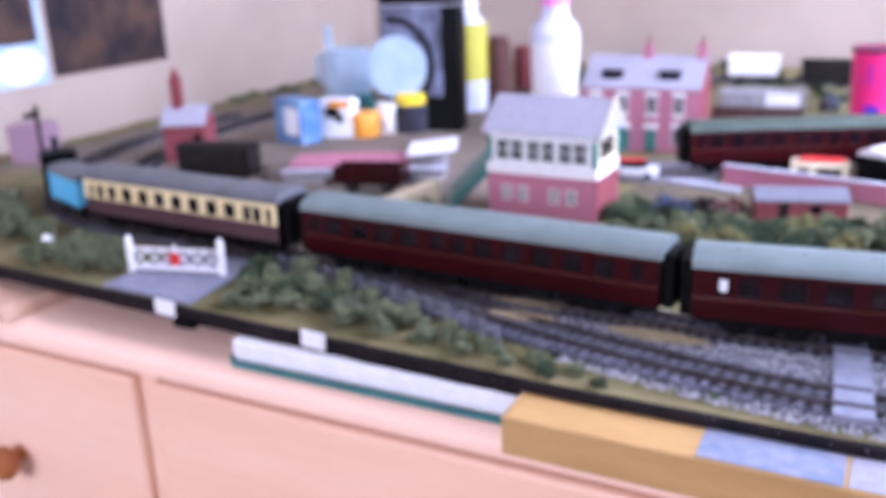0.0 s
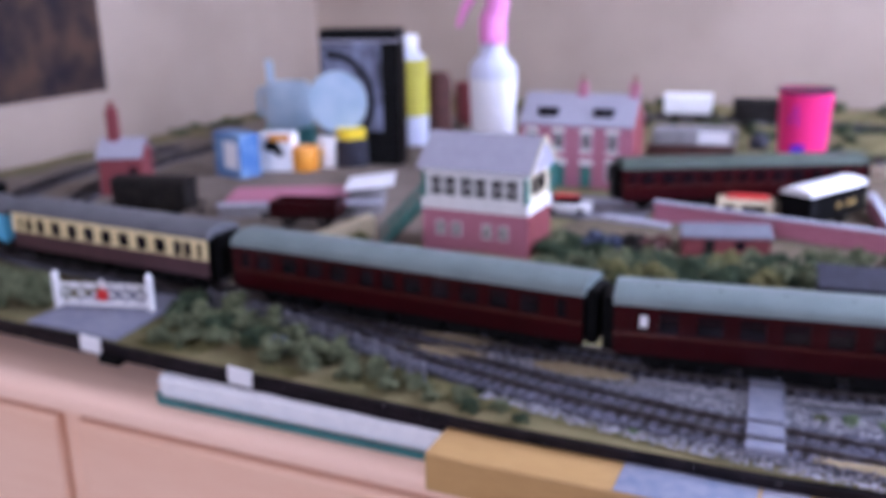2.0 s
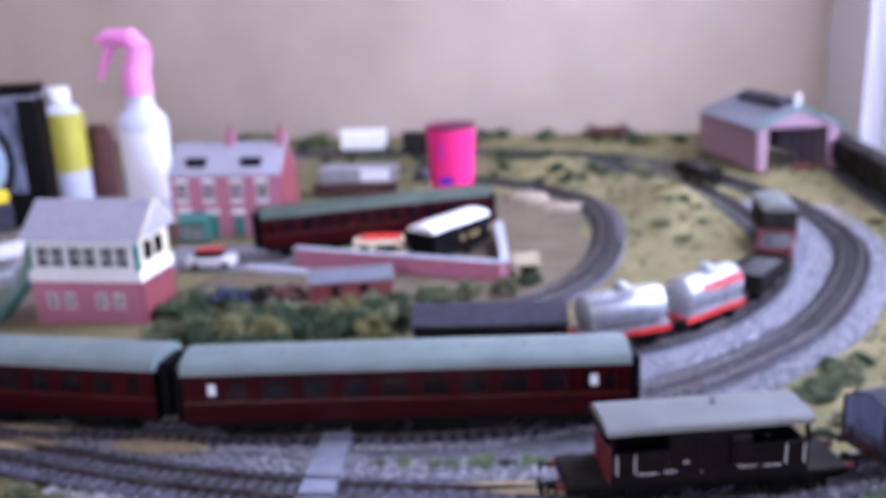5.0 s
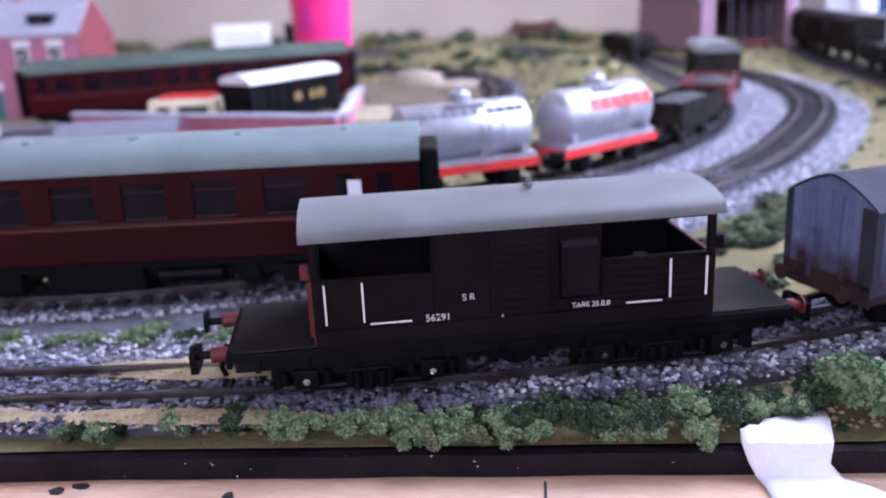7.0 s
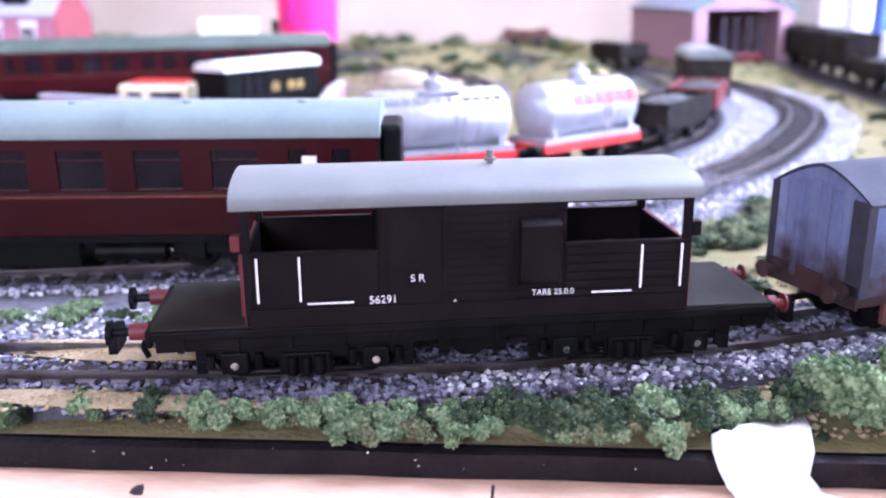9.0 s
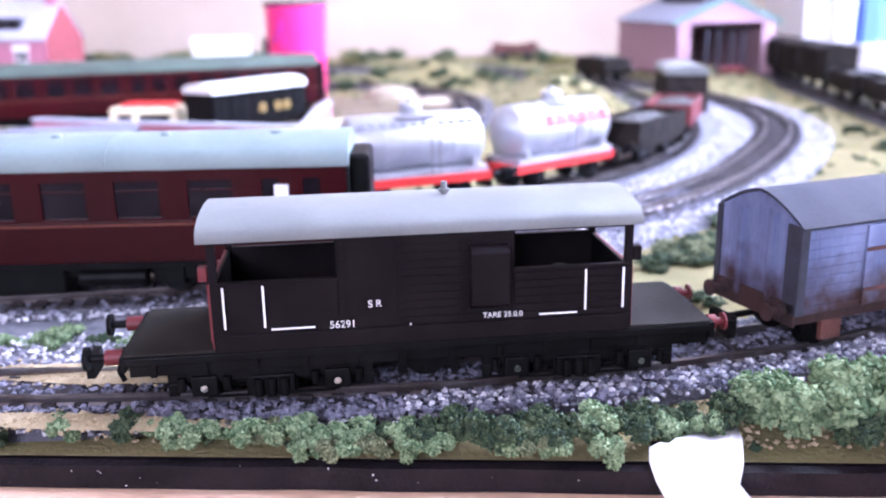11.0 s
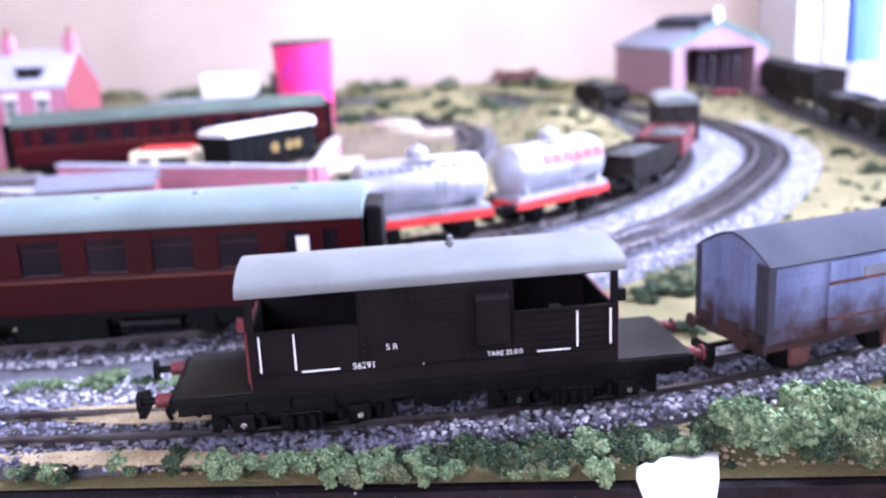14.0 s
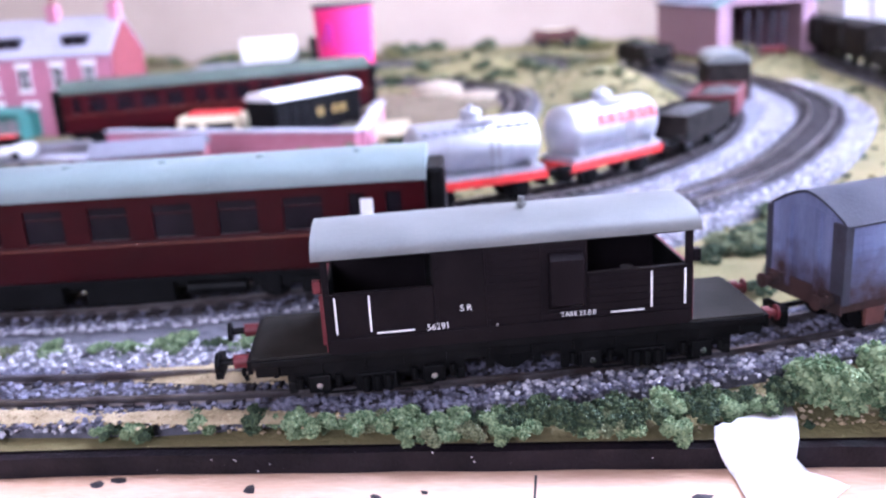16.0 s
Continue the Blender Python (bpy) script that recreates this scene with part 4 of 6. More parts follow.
def coach(m, lower, upper, roof, label, windows, line=GOLD, group="passenger coaches", marks=(), half=0.129):
    """windows: (centre, width) along the side."""
    c = thing("coach", m, label, "coach", group)
    w, bot, eave = 0.0182, 0.0125, 0.0425
    windows = [(x * half / 0.129, ww * half / 0.129) for x, ww in windows]
    z0, z1 = 0.0270, 0.0388
    for s in (-1, 1):
        a, b = sorted((s * w, s * (w - 0.0011)))
        low = Shape().box(-half, half, a, b, bot, z0 - 0.001)
        part("lower_panel", low, lower, c, bevel=0.0003)
        up = Shape().box(-half, half, a, b, z1, eave).box(-half, half, a, b, z0 - 0.001, z0)
        xs = [-half]
        for x, ww in windows:
            xs += [x - ww / 2, x + ww / 2]
        xs.append(half)
        for i in range(0, len(xs), 2):
            up.box(xs[i], xs[i + 1], a, b, z0, z1)
        part("window_panel", up, upper, c)
        for x, ww in windows:
            p = part("window", Shape().box(x - ww / 2, x + ww / 2, *sorted((s * (w - 0.0016), s * (w - 0.0009))), z0, z1), DARKGLASS, c)
            if ww > 0.008:
                part("vent_bar", Shape().box(x - ww / 2, x + ww / 2, *sorted((s * (w - 0.0008), s * (w - 0.0004))), z1 - 0.0034, z1 - 0.0029), lower, p)
        part("lining", Shape().box(-half, half, *sorted((s * (w + 0.00005), s * (w - 0.0002))), z0 - 0.0025, z0 - 0.0019), line, c)
        part("solebar", Shape().box(-half + 0.002, half - 0.002, *sorted((s * 0.0150, s * 0.0165)), 0.0098, bot - 0.0001), BLACK, c)
    part("end", Shape().box(-half - 0.0006, -half, -w + 0.0004, w - 0.0004, bot, eave + 0.003), BLACK, c)
    part("end", Shape().box(half, half + 0.0006, -w + 0.0004, w - 0.0004, bot, eave + 0.003), BLACK, c)
    part("floor", Shape().box(-half + 0.001, half - 0.001, -w + 0.0015, w - 0.0015, bot, bot + 0.0015), BLACK, c)
    part("seats", Shape().box(-half + 0.012, half - 0.012, -0.002, 0.002, bot + 0.002, z1), SOOT, c)
    r = part("roof", Shape().prism([(w + 0.0004, eave - 0.0002)] + arc(w + 0.0004, eave + 0.0003, 0.0088, 18) + [(-w - 0.0004, eave - 0.0002)], -half - 0.0008, half + 0.0008), roof, c, smooth=True)
    for x in np.linspace(-half * 0.82, half * 0.82, 7):
        part("vent", Shape().lathe([(0.0022, eave + 0.0066), (0.0024, eave + 0.0086), (0.0012, eave + 0.0096)], 10, pose(float(x), -0.0045, 0)), roof, r)
    for x in (-0.075, -0.02, 0.03, 0.08):
        part("roof_rib", Shape().prism([(py * 1.004, pz + 0.00015) for py, pz in arc(w + 0.0004, eave + 0.0003, 0.0088, 18)] + [(py * 0.985, pz - 0.0004) for py, pz in arc(w + 0.0004, eave + 0.0003, 0.0088, 18)][::-1], x - 0.0262, x - 0.0256), roof, r)
        part("rain_strip", Shape().box(x - 0.02, x + 0.02, -0.0112, -0.0106, eave + 0.0057, eave + 0.0074), roof, r)
    for x in (-half, half):
        d = 1 if x > 0 else -1
        part("gangway", Shape().box(*sorted((x, x + d * 0.0072)), -0.0125, 0.0125, 0.0105, 0.0450), BLACK, c, "black corrugated gangway connection", bevel=0.0015)
    # Underframe gear; the full-length box is added to block light passing underneath.
    part("underframe", Shape().box(-0.034, -0.006, -0.0135, 0.0135, 0.0015, 0.0096).box(0.002, 0.035, -0.0130, 0.0130, 0.0010, 0.0096).box(-0.056, -0.038, -0.013, 0.013, 0.003, 0.0096).cyl((0.040, -0.012, 0.006), (0.062, -0.012, 0.006), 0.0030, 10).box(-half + 0.004, half - 0.004, -0.010, 0.010, 0.0060, 0.0124), BLACK, c, bevel=0.0004)
    for x in (-half * 0.68, half * 0.68):
        bogie(c, x)
    for x, ww, s in marks:
        part("window_label", Shape().box(x - ww / 2, x + ww / 2, s * w - 0.0002, s * w + 0.0002, z0 + 0.003, z1 - 0.002), PAPER, c, "white paper label on the window")
    return c


def on(points_a, points_b, z=RAIL_TOP):
    """The pose of a vehicle whose centre lies midway between two points of the plan."""
    (xa, ya), (xb, yb) = points_a, points_b
    return pose((xa + xb) / 2, (ya + yb) / 2, z, 0, 0, math.degrees(math.atan2(yb - ya, xb - xa)))


wide = [(-0.112, 0.0055), (-0.098, 0.011), (-0.075, 0.014), (-0.052, 0.014), (-0.029, 0.014), (-0.006, 0.014), (0.017, 0.014), (0.040, 0.014), (0.063, 0.014), (0.086, 0.014), (0.105, 0.0055), (0.118, 0.0055)]
mixed = [(-0.118, 0.006), (-0.102, 0.013), (-0.08, 0.013), (-0.06, 0.013), (-0.04, 0.013), (-0.018, 0.010), (-0.002, 0.010), (0.016, 0.012), (0.036, 0.012), (0.056, 0.012), (0.076, 0.012), (0.096, 0.012), (0.116, 0.006)]
coach(on((-0.2985, 0.0810), (-0.0412, 0.1118)), MAROON, MAROON, ROOF_GREY, "maroon passenger coach with a grey-green roof and gold lining", wide, marks=((-0.112, 0.0045, -1), (0.1085, 0.0045, -1)))
coach(on((-0.5815, 0.1030), (-0.3148, 0.0868)), MAROON, MAROON, ROOF_GREY, "maroon corridor coach with a grey-green roof", mixed, half=0.1333)
cream_windows = [(-0.118, 0.006), (-0.105, 0.010), (-0.088, 0.012), (-0.066, 0.014), (-0.043, 0.014), (-0.020, 0.014), (0.003, 0.014), (0.026, 0.014), (0.049, 0.014), (0.072, 0.014), (0.093, 0.010), (0.105, 0.010), (0.119, 0.006)]
coach(on((-0.824, 0.120), (-0.606, 0.107)), CHOCOLATE, CREAM, ROOF_DARK, "chocolate and cream coach with a dark grey roof", cream_windows, line=CHOCOLATE, half=0.108)
coach(on((-0.3850, 0.460), (-0.1640, 0.568)), MAROON, MAROON, ROOF_GREEN, "maroon coach with a dull green roof parked in the yard", mixed, half=0.1230)


def brake_van(m):
    v = thing("brake_van", m, "dark brown bogie brake van, pale grey roof and white lettering", "brake van")
    w, deck = 0.0163, 0.0146
    y = -w
    part("underframe", Shape().box(-0.070, 0.070, -w - 0.0004, w + 0.0004, 0.0117, 0.0138), BLACK, v, bevel=0.0003)
    for s in (-1, 1):
        part("solebar", Shape().box(-0.0695, 0.0695, *sorted((s * 0.0130, s * 0.0152)), 0.0085, 0.0116), BLACK, v, bevel=0.0003)
        for k in range(12):
            x = -0.064 + k * 0.01164
            part("sole_bracket", Shape().box(x - 0.0007, x + 0.0007, *sorted((s * 0.0152, s * 0.0160)), 0.0085, 0.0116), BLACK, v)
    for a, b in ((-0.070, -0.0492), (0.0492, 0.070)):
        part("deck", Shape().box(a, b, -w, w, 0.0139, deck), VAN_DECK, v, "dull grey-brown end deck", bevel=0.0002)
    part("floor", Shape().box(-0.049, 0.049, -w + 0.001, w - 0.001, 0.0139, deck), VAN_DECK, v)
    for s in (-1, 1):
        a, b = sorted((s * w, s * (w - 0.0009)))
        out = sorted((s * w, s * (w + 0.00035)))
        low, mid, eave = 0.0142, 0.0300, 0.0404
        part("lower_panel", Shape().box(-0.0490, -0.0205, a, b, low, mid), VAN_BROWN, v, bevel=0.0002)
        pl = part("lower_panel", Shape().box(0.0208, 0.0490, a, b, low, mid), VAN_BROWN, v, bevel=0.0002)
        for k in range(6):
            z = 0.0182 + k * 0.00195
            part("plank", Shape().box(0.0210, 0.0488, *out, z, z + 0.0017), VAN_BROWN, pl, bevel=0.00025)
        cabin = part("cabin_side", Shape().box(-0.0205, 0.0208, a, b, low, eave), VAN_BROWN, v)
        for k in range(11):
            z = 0.0185 + k * 0.00196
            part("plank", Shape().box(-0.0055, 0.0204, *sorted((s * w, s * (w + 0.0002))), z, z + 0.0017), VAN_BROWN, cabin, bevel=0.0002)
        for x in (-0.0195, -0.0060, 0.0088):
            part("strap", Shape().box(x - 0.0007, x + 0.0007, *sorted((s * w, s * (w + 0.0005))), 0.0150, eave), VAN_BROWN, cabin)
            for k in range(14):
                z = 0.0165 + k * 0.0017
                part("rivet", Shape().cyl((x, s * (w + 0.0005), z), (x, s * (w + 0.0008), z), 0.00022, 6), VAN_BROWN, cabin)
        duck = part("lookout", Shape().prism([(s * w, 0.0212), (s * (w + 0.0030), 0.0228), (s * (w + 0.0030), 0.0355), (s * w, 0.0372)], 0.0102, 0.0194), VAN_BROWN, v, "projecting side lookout", bevel=0.0003)
        part("sole_plate", Shape().box(-0.0490, 0.0490, *sorted((s * w, s * (w + 0.0006))), 0.0139, 0.0181), VAN_BROWN, v, bevel=0.0002)
        for x in (-0.0486, 0.0486):
            part("corner_post", Shape().box(x - 0.0009, x + 0.0009, *sorted((s * (w + 0.0002), s * (w - 0.0012))), low, eave + 0.0003), VAN_BROWN, v)
        for x in (-0.0466, -0.0376, 0.0380, 0.0472):
            part("handrail", Shape().box(x - 0.00023, x + 0.00023, *sorted((s * (w + 0.0006), s * (w + 0.0010))), 0.0198, 0.0298), WHITE, v, "white painted handrail")
        for x0, x1 in ((-0.0362, -0.0262), (0.0268, 0.0360)):
            part("handrail", Shape().box(x0, x1, *sorted((s * (w + 0.0007), s * (w + 0.0011))), 0.0191, 0.01945), WHITE, v, "white painted handrail")
        for x0, x1 in ((-0.0490, -0.0205), (0.0208, 0.0490)):
            part("capping", Shape().box(x0, x1, *sorted((s * (w + 0.0004), s * (w - 0.0012))), mid, mid + 0.0007), VAN_BROWN, v)
        part("cantrail", Shape().box(-0.0490, 0.0490, *sorted((s * (w + 0.0002), s * (w - 0.0012))), eave - 0.0006, eave + 0.0004), VAN_BROWN, v)
    for x in (-0.0205, 0.0208):
        part("bulkhead", Shape().box(x - 0.0004, x + 0.0004, -w + 0.001, w - 0.001, deck, 0.0425), BLACK, v)
    for x in (-0.0490, 0.0490):
        d = 1 if x > 0 else -1
        e = part("end_panel", Shape().box(*sorted((x, x + d * 0.0008)), -w, w, deck, 0.0300), VAN_RED, v, "dull red end panel", bevel=0.0002)
        part("end_lining", Shape().box(*sorted((x - d * 0.0006, x - d * 0.0001)), -w + 0.001, w - 0.001, deck, 0.0300), BLACK, v)
        for yy in (-0.010, 0.0, 0.010):
            part("stanchion", Shape().box(*sorted((x + d * 0.0008, x + d * 0.0020)), yy - 0.0008, yy + 0.0008, deck, 0.0288), VAN_RED, e)
        part("lamp_iron", Shape().box(*sorted((x + d * 0.0008, x + d * 0.0030)), -w + 0.0005, -w + 0.0030, 0.0310, 0.0345), VAN_RED if d < 0 else VAN_BROWN, v, bevel=0.0003)
        part("headstock", Shape().box(*sorted((d * 0.070, d * 0.0713)), -w, w, 0.0102, 0.0140), BLACK, v, bevel=0.0002)
        buffer_pair(v, d * 0.0713, 0.0125, reach=1.0 if d < 0 else 0.5)
        part("brake_hose", Shape().cyl((d * 0.0725, -0.0045, 0.012), (d * 0.0745, -0.0045, 0.006), 0.0007, 8).cyl((d * 0.0745, -0.0045, 0.006), (d * 0.0735, -0.0045, 0.0035), 0.0007, 8), BLACK, v)
    part("brake_wheel", Shape().cyl((0.036, 0, deck), (0.036, 0, 0.026), 0.0006, 8).cyl((0.036, 0, 0.0255), (0.036, 0, 0.0260), 0.002, 12), BLACK, v)
    rw = w + 0.0007
    roof = part("roof", Shape().prism([(rw, 0.0402)] + arc(rw, 0.0409, 0.0047, 18) + [(-rw, 0.0402)], -0.0517, 0.0517), VAN_ROOF, v, "pale grey curved roof", smooth=True)
    part("chimney", Shape().cyl((0.0065, 0.0010, 0.0445), (0.0065, 0.0010, 0.0488), 0.0008, 10).cyl((0.0065, 0.0010, 0.0463), (0.0065, 0.0010, 0.0470), 0.0014, 10), VAN_ROOF, roof)
    for x in (-0.0215, 0.0215):
        part("roof_seam", Shape().prism([(rw * math.cos(math.pi * i / 18) * 1.001, 0.0406 + 0.0047 * math.sin(math.pi * i / 18) ** 0.75) for i in range(19)] + [(0, 0.041)], x - 0.0002, x + 0.0002), VAN_ROOF, roof)
    for x in (-0.0372, 0.0372):
        b = bogie(v, x, 0.0310, 0.0056, 0.0135)
        for s in (-1, 1):
            part("side_frame", Shape().box(x - 0.0240, x + 0.0240, *sorted((s * 0.0136, s * 0.0149)), 0.0062, 0.0088).box(x - 0.0240, x - 0.0215, *sorted((s * 0.0136, s * 0.0149)), 0.0030, 0.0062).box(x + 0.0215, x + 0.0240, *sorted((s * 0.0136, s * 0.0149)), 0.0030, 0.0062), BLACK, b, bevel=0.0003)
            part("bolster", Shape().box(x - 0.0055, x + 0.0055, *sorted((s * 0.0140, s * 0.0158)), 0.0022, 0.0074), BLACK, b, bevel=0.0004)
            for k in (-0.0030, 0.0, 0.0030):
                part("coil_spring", Shape().cyl((x + k, s * 0.0160, 0.0024), (x + k, s * 0.0160, 0.0068), 0.0012, 10), BLACK, b, smooth=True)
            for dx in (-0.0155, 0.0155):
                box = part("axle_box", Shape().box(x + dx - 0.0030, x + dx + 0.0030, *sorted((s * 0.0140, s * 0.0160)), 0.0030, 0.0080), BLACK, b, bevel=0.0004)
                part("axle_end", Shape().cyl((x + dx, s * 0.0160, 0.0053), (x + dx, s * 0.0168, 0.0053), 0.0009, 10), STEEL, box, "bright steel axle end")
                for k in (-0.0052, 0.0052):
                    part("spring_hanger", Shape().cyl((x + dx + k, s * 0.0154, 0.0045), (x + dx + k, s * 0.0154, 0.0078), 0.0010, 8), BLACK, b)
        # Solid black block added inside the bogie so no light shows through.
        part("bogie_light_block", Shape().box(x - 0.0200, x + 0.0200, -0.0070, 0.0070, 0.0012, 0.0100), BLACK, b, bevel=0.0004)
        part("tie_bar", Shape().box(x - 0.0150, x + 0.0150, -0.0158, -0.0152, 0.0024, 0.0029), BLACK, b)
    # Cylinder and box added to darken the shaded gap between the bogies.
    part("gap_darkener", Shape().cyl((-0.004, -0.004, 0.0050), (-0.004, -0.004, 0.0116), 0.0050, 14).box(0.003, 0.010, -0.0085, 0.0085, 0.0052, 0.0116), BLACK, v)
    part("queen_post", Shape().add([(-0.0125, -0.0128, 0.0114), (0.0125, -0.0128, 0.0114), (0.0018, -0.0128, 0.0038), (-0.0018, -0.0128, 0.0038), (-0.0125, -0.0120, 0.0114), (0.0125, -0.0120, 0.0114), (0.0018, -0.0120, 0.0038), (-0.0018, -0.0120, 0.0038)], [(0, 3, 2, 1), (4, 5, 6, 7), (0, 1, 5, 4), (1, 2, 6, 5), (2, 3, 7, 6), (3, 0, 4, 7)]), BLACK, v, "black brake hanger plate")
    for x in (-0.006, 0.001, 0.007):
        part("brake_gear", Shape().box(x - 0.0012, x + 0.0012, -0.0135, -0.0115, 0.0048, 0.0110), BLACK, v)
    part("brake_rod", Shape().cyl((-0.020, -0.010, 0.0070), (0.020, -0.010, 0.0068), 0.0005, 8), BLACK, v)
    face = lambda x, z: pose(x, -w - 0.0007, z, 90)
    lettering("lettering", "S R", 0.0024, face(-0.0122, 0.0240), WHITE, v)
    lettering("lettering", "56291", 0.0025, face(-0.0198, 0.0194), WHITE, v)
    lettering("lettering", "TARE 25.0.0", 0.0019, face(0.0180, 0.0196), WHITE, v)
    lettering("lettering", "A", 0.0011, face(-0.0040, 0.0185), WHITE, v)
    return v


brake_van(pose(-0.0094, 0.0350, RAIL_TOP, 0, 0, 12.2))


def hood(half, z0, rise, n=16):
    """Outline of a low hooded roof, nearly straight towards the eaves."""
    return [(half * (1 - 2 * i / n), z0 + rise * (1 - abs(1 - 2 * i / n) ** 1.55)) for i in range(n + 1)]


def goods_van(m):
    v = thing("goods_van", m, "weathered blue-grey goods van with rust-stained lower half", "goods van")
    h, w, z0, z1 = 0.0320, 0.0158, 0.0118, 0.0350
    for s in (-1, 1):
        side = part("side_panel", Shape().box(-h, h, *sorted((s * w, s * (w - 0.001))), z0, z1), GOODS_GREY, v)
        for k in range(9):
            z = z0 + k * 0.00252
            part("plank", Shape().box(-h + 0.0002, h - 0.0002, *sorted((s * w, s * (w + 0.0003))), z + 0.0001, z + 0.0023), GOODS_GREY, side, bevel=0.0002)
        door = part("door", Shape().box(-0.011, 0.011, *sorted((s * (w + 0.0003), s * (w + 0.0009))), z0 + 0.0005, z1 - 0.001), GOODS_GREY, v, bevel=0.0002)
        part("door_strap", Shape().box(-0.011, 0.011, *sorted((s * (w + 0.0009), s * (w + 0.0012))), 0.027, 0.028).box(-0.011, 0.011, *sorted((s * (w + 0.0009), s * (w + 0.0012))), 0.016, 0.017), RUST, door)
        part("label_panel", Shape().box(0.002, 0.016, *sorted((s * (w + 0.0009), s * (w + 0.0011))), 0.0275, 0.0310), SLATE_MID, v, "worn pale lettering panel")
        for x in (-0.0310, 0.0310):
            part("corner_plate", Shape().box(*sorted((x + math.copysign(0.0018, x), x - math.copysign(0.0010, x))), *sorted((s * (w - (0.0046 if s < 0 else 0.0014)), s * (w + 0.0006))), z0, z1 + 0.0006), SLATE_DARK, v, bevel=0.0002)
        part("solebar", Shape().box(-h, h, *sorted((s * 0.0125, s * 0.014)), 0.0085, 0.0117), GRIME, v)
        for x in (-0.018, 0.018):
            part("axle_guard", Shape().prism([(s * 0.0128, 0.0085), (s * 0.0128, 0.003), (s * 0.0142, 0.003), (s * 0.0142, 0.0085)], x - 0.0035, x + 0.0035), RUST, v, bevel=0.0002)
            wheel(v, x, s * 0.0085, 0.0062)
    for d in (-1, 1):
        outline = [(-w, z0), (w, z0)] + hood(w, z1, 0.0066)
        e = part("end_panel", Shape().prism(outline, *sorted((d * h, d * (h - 0.001)))), GOODS_GREY, v)
        for k in range(8):
            y = -w + 0.002 + k * 0.0037
            part("end_plank", Shape().box(*sorted((d * h, d * (h + 0.0003))), y - 0.0012, y + 0.0022, z0 + 0.0002, z1 + 0.0035 - abs(y) * 0.18), GOODS_GREY, e, bevel=0.0002)
        part("end_sill", Shape().box(*sorted((d * h, d * (h + 0.0008))), -w, w, z0 - 0.003, z0 + 0.0030), GRIME, e, "grimy brown end sill")
        for y in (-0.006, 0.006):
            part("end_post", Shape().box(*sorted((d * h, d * (h + 0.0014))), y - 0.0008, y + 0.0008, z0, z1 + 0.002), GOODS_GREY, e)
        buffer_pair(v, d * h, 0.0125, GRIME, reach=0.7)
    part("roof", Shape().prism(hood(w + 0.0009, z1 + 0.0002, 0.0074) + hood(w + 0.0009, z1 - 0.0004, 0.0072)[::-1], -h - 0.0005, h + 0.0005), GOODS_ROOF, v, "dark slate-grey roof", smooth=True)
    return v


goods_van(pose(0.1075, 0.0740, RAIL_TOP, 0, 0, 27))


def tank_wagon(m, marks, label):
    v = thing("tank_wagon", m, label, "tank wagon", "silver tank wagons")
    r, zc, h = 0.0135, 0.0285, 0.0310
    part("barrel", Shape(pose(0, 0, zc, 0, 90)).lathe([(0.004, -h - 0.0022), (0.010, -h - 0.0015), (r - 0.0008, -h), (r, -h + 0.001), (r, h - 0.001), (r - 0.0008, h), (0.010, h + 0.0015), (0.004, h + 0.0022)], 32), SILVER, v, "silver painted barrel", smooth=True)
    for x in (-0.016, 0.0, 0.016):
        part("band", Shape(pose(x, 0, zc, 0, 90)).lathe([(r + 0.0003, -0.0005), (r + 0.0003, 0.0005)], 32), SILVER, v, smooth=True)
    d = part("dome", Shape().lathe([(0.0052, zc + r - 0.002), (0.0052, zc + r + 0.0038), (0.0042, zc + r + 0.0048)], 20), SILVER, v, smooth=True)
    part("filler", Shape().lathe([(0.0016, zc + r + 0.0047), (0.0016, zc + r + 0.0065), (0.0008, zc + r + 0.0070)], 12), SILVER, d)
    part("walkway", Shape().box(-0.010, 0.010, -0.0085, -0.0055, zc + r - 0.0012, zc + r - 0.0005), CARD, v)
    part("frame", Shape().box(-0.036, 0.036, -0.0125, -0.0105, 0.0100, 0.0140).box(-0.036, 0.036, 0.0105, 0.0125, 0.0100, 0.0140).box(-0.036, -0.034, -0.0125, 0.0125, 0.0100, 0.0140).box(0.034, 0.036, -0.0125, 0.0125, 0.0100, 0.0140), RED, v, "bright red frame", bevel=0.0002)
    part("cradle", Shape().box(-0.034, 0.034, -0.0118, 0.0118, 0.0141, 0.0168).box(-0.029, -0.026, -0.012, 0.012, 0.0168, 0.021).box(0.026, 0.029, -0.012, 0.012, 0.0168, 0.021), SILVER, v)
    for x in (-0.020, 0.020):
        for s in (-1, 1):
            part("axle_guard", Shape().box(x - 0.003, x + 0.003, *sorted((s * 0.0115, s * 0.0125)), 0.003, 0.0099), BLACK, v)
            wheel(v, x, s * 0.0085, 0.0062)
    for dd in (-1, 1):
        buffer_pair(v, dd * 0.036, 0.0125, BLACK)
    part("ladder", Shape().box(0.0045, 0.0052, -r - 0.001, -r - 0.0004, 0.014, zc + 0.004).box(0.0085, 0.0092, -r - 0.001, -r - 0.0004, 0.014, zc + 0.004), CARD, v)
    for x0, x1, up, mat, tall in marks:
        a = math.radians(up)
        y, z = -(r + 0.0004) * math.cos(a), zc + (r + 0.0004) * math.sin(a)
        part("lettering_bar", Shape(pose(0, y, z, -up)).box(x0, x1, -0.0002, 0.0002, -tall, tall), mat, v, "painted lettering block")
    return v


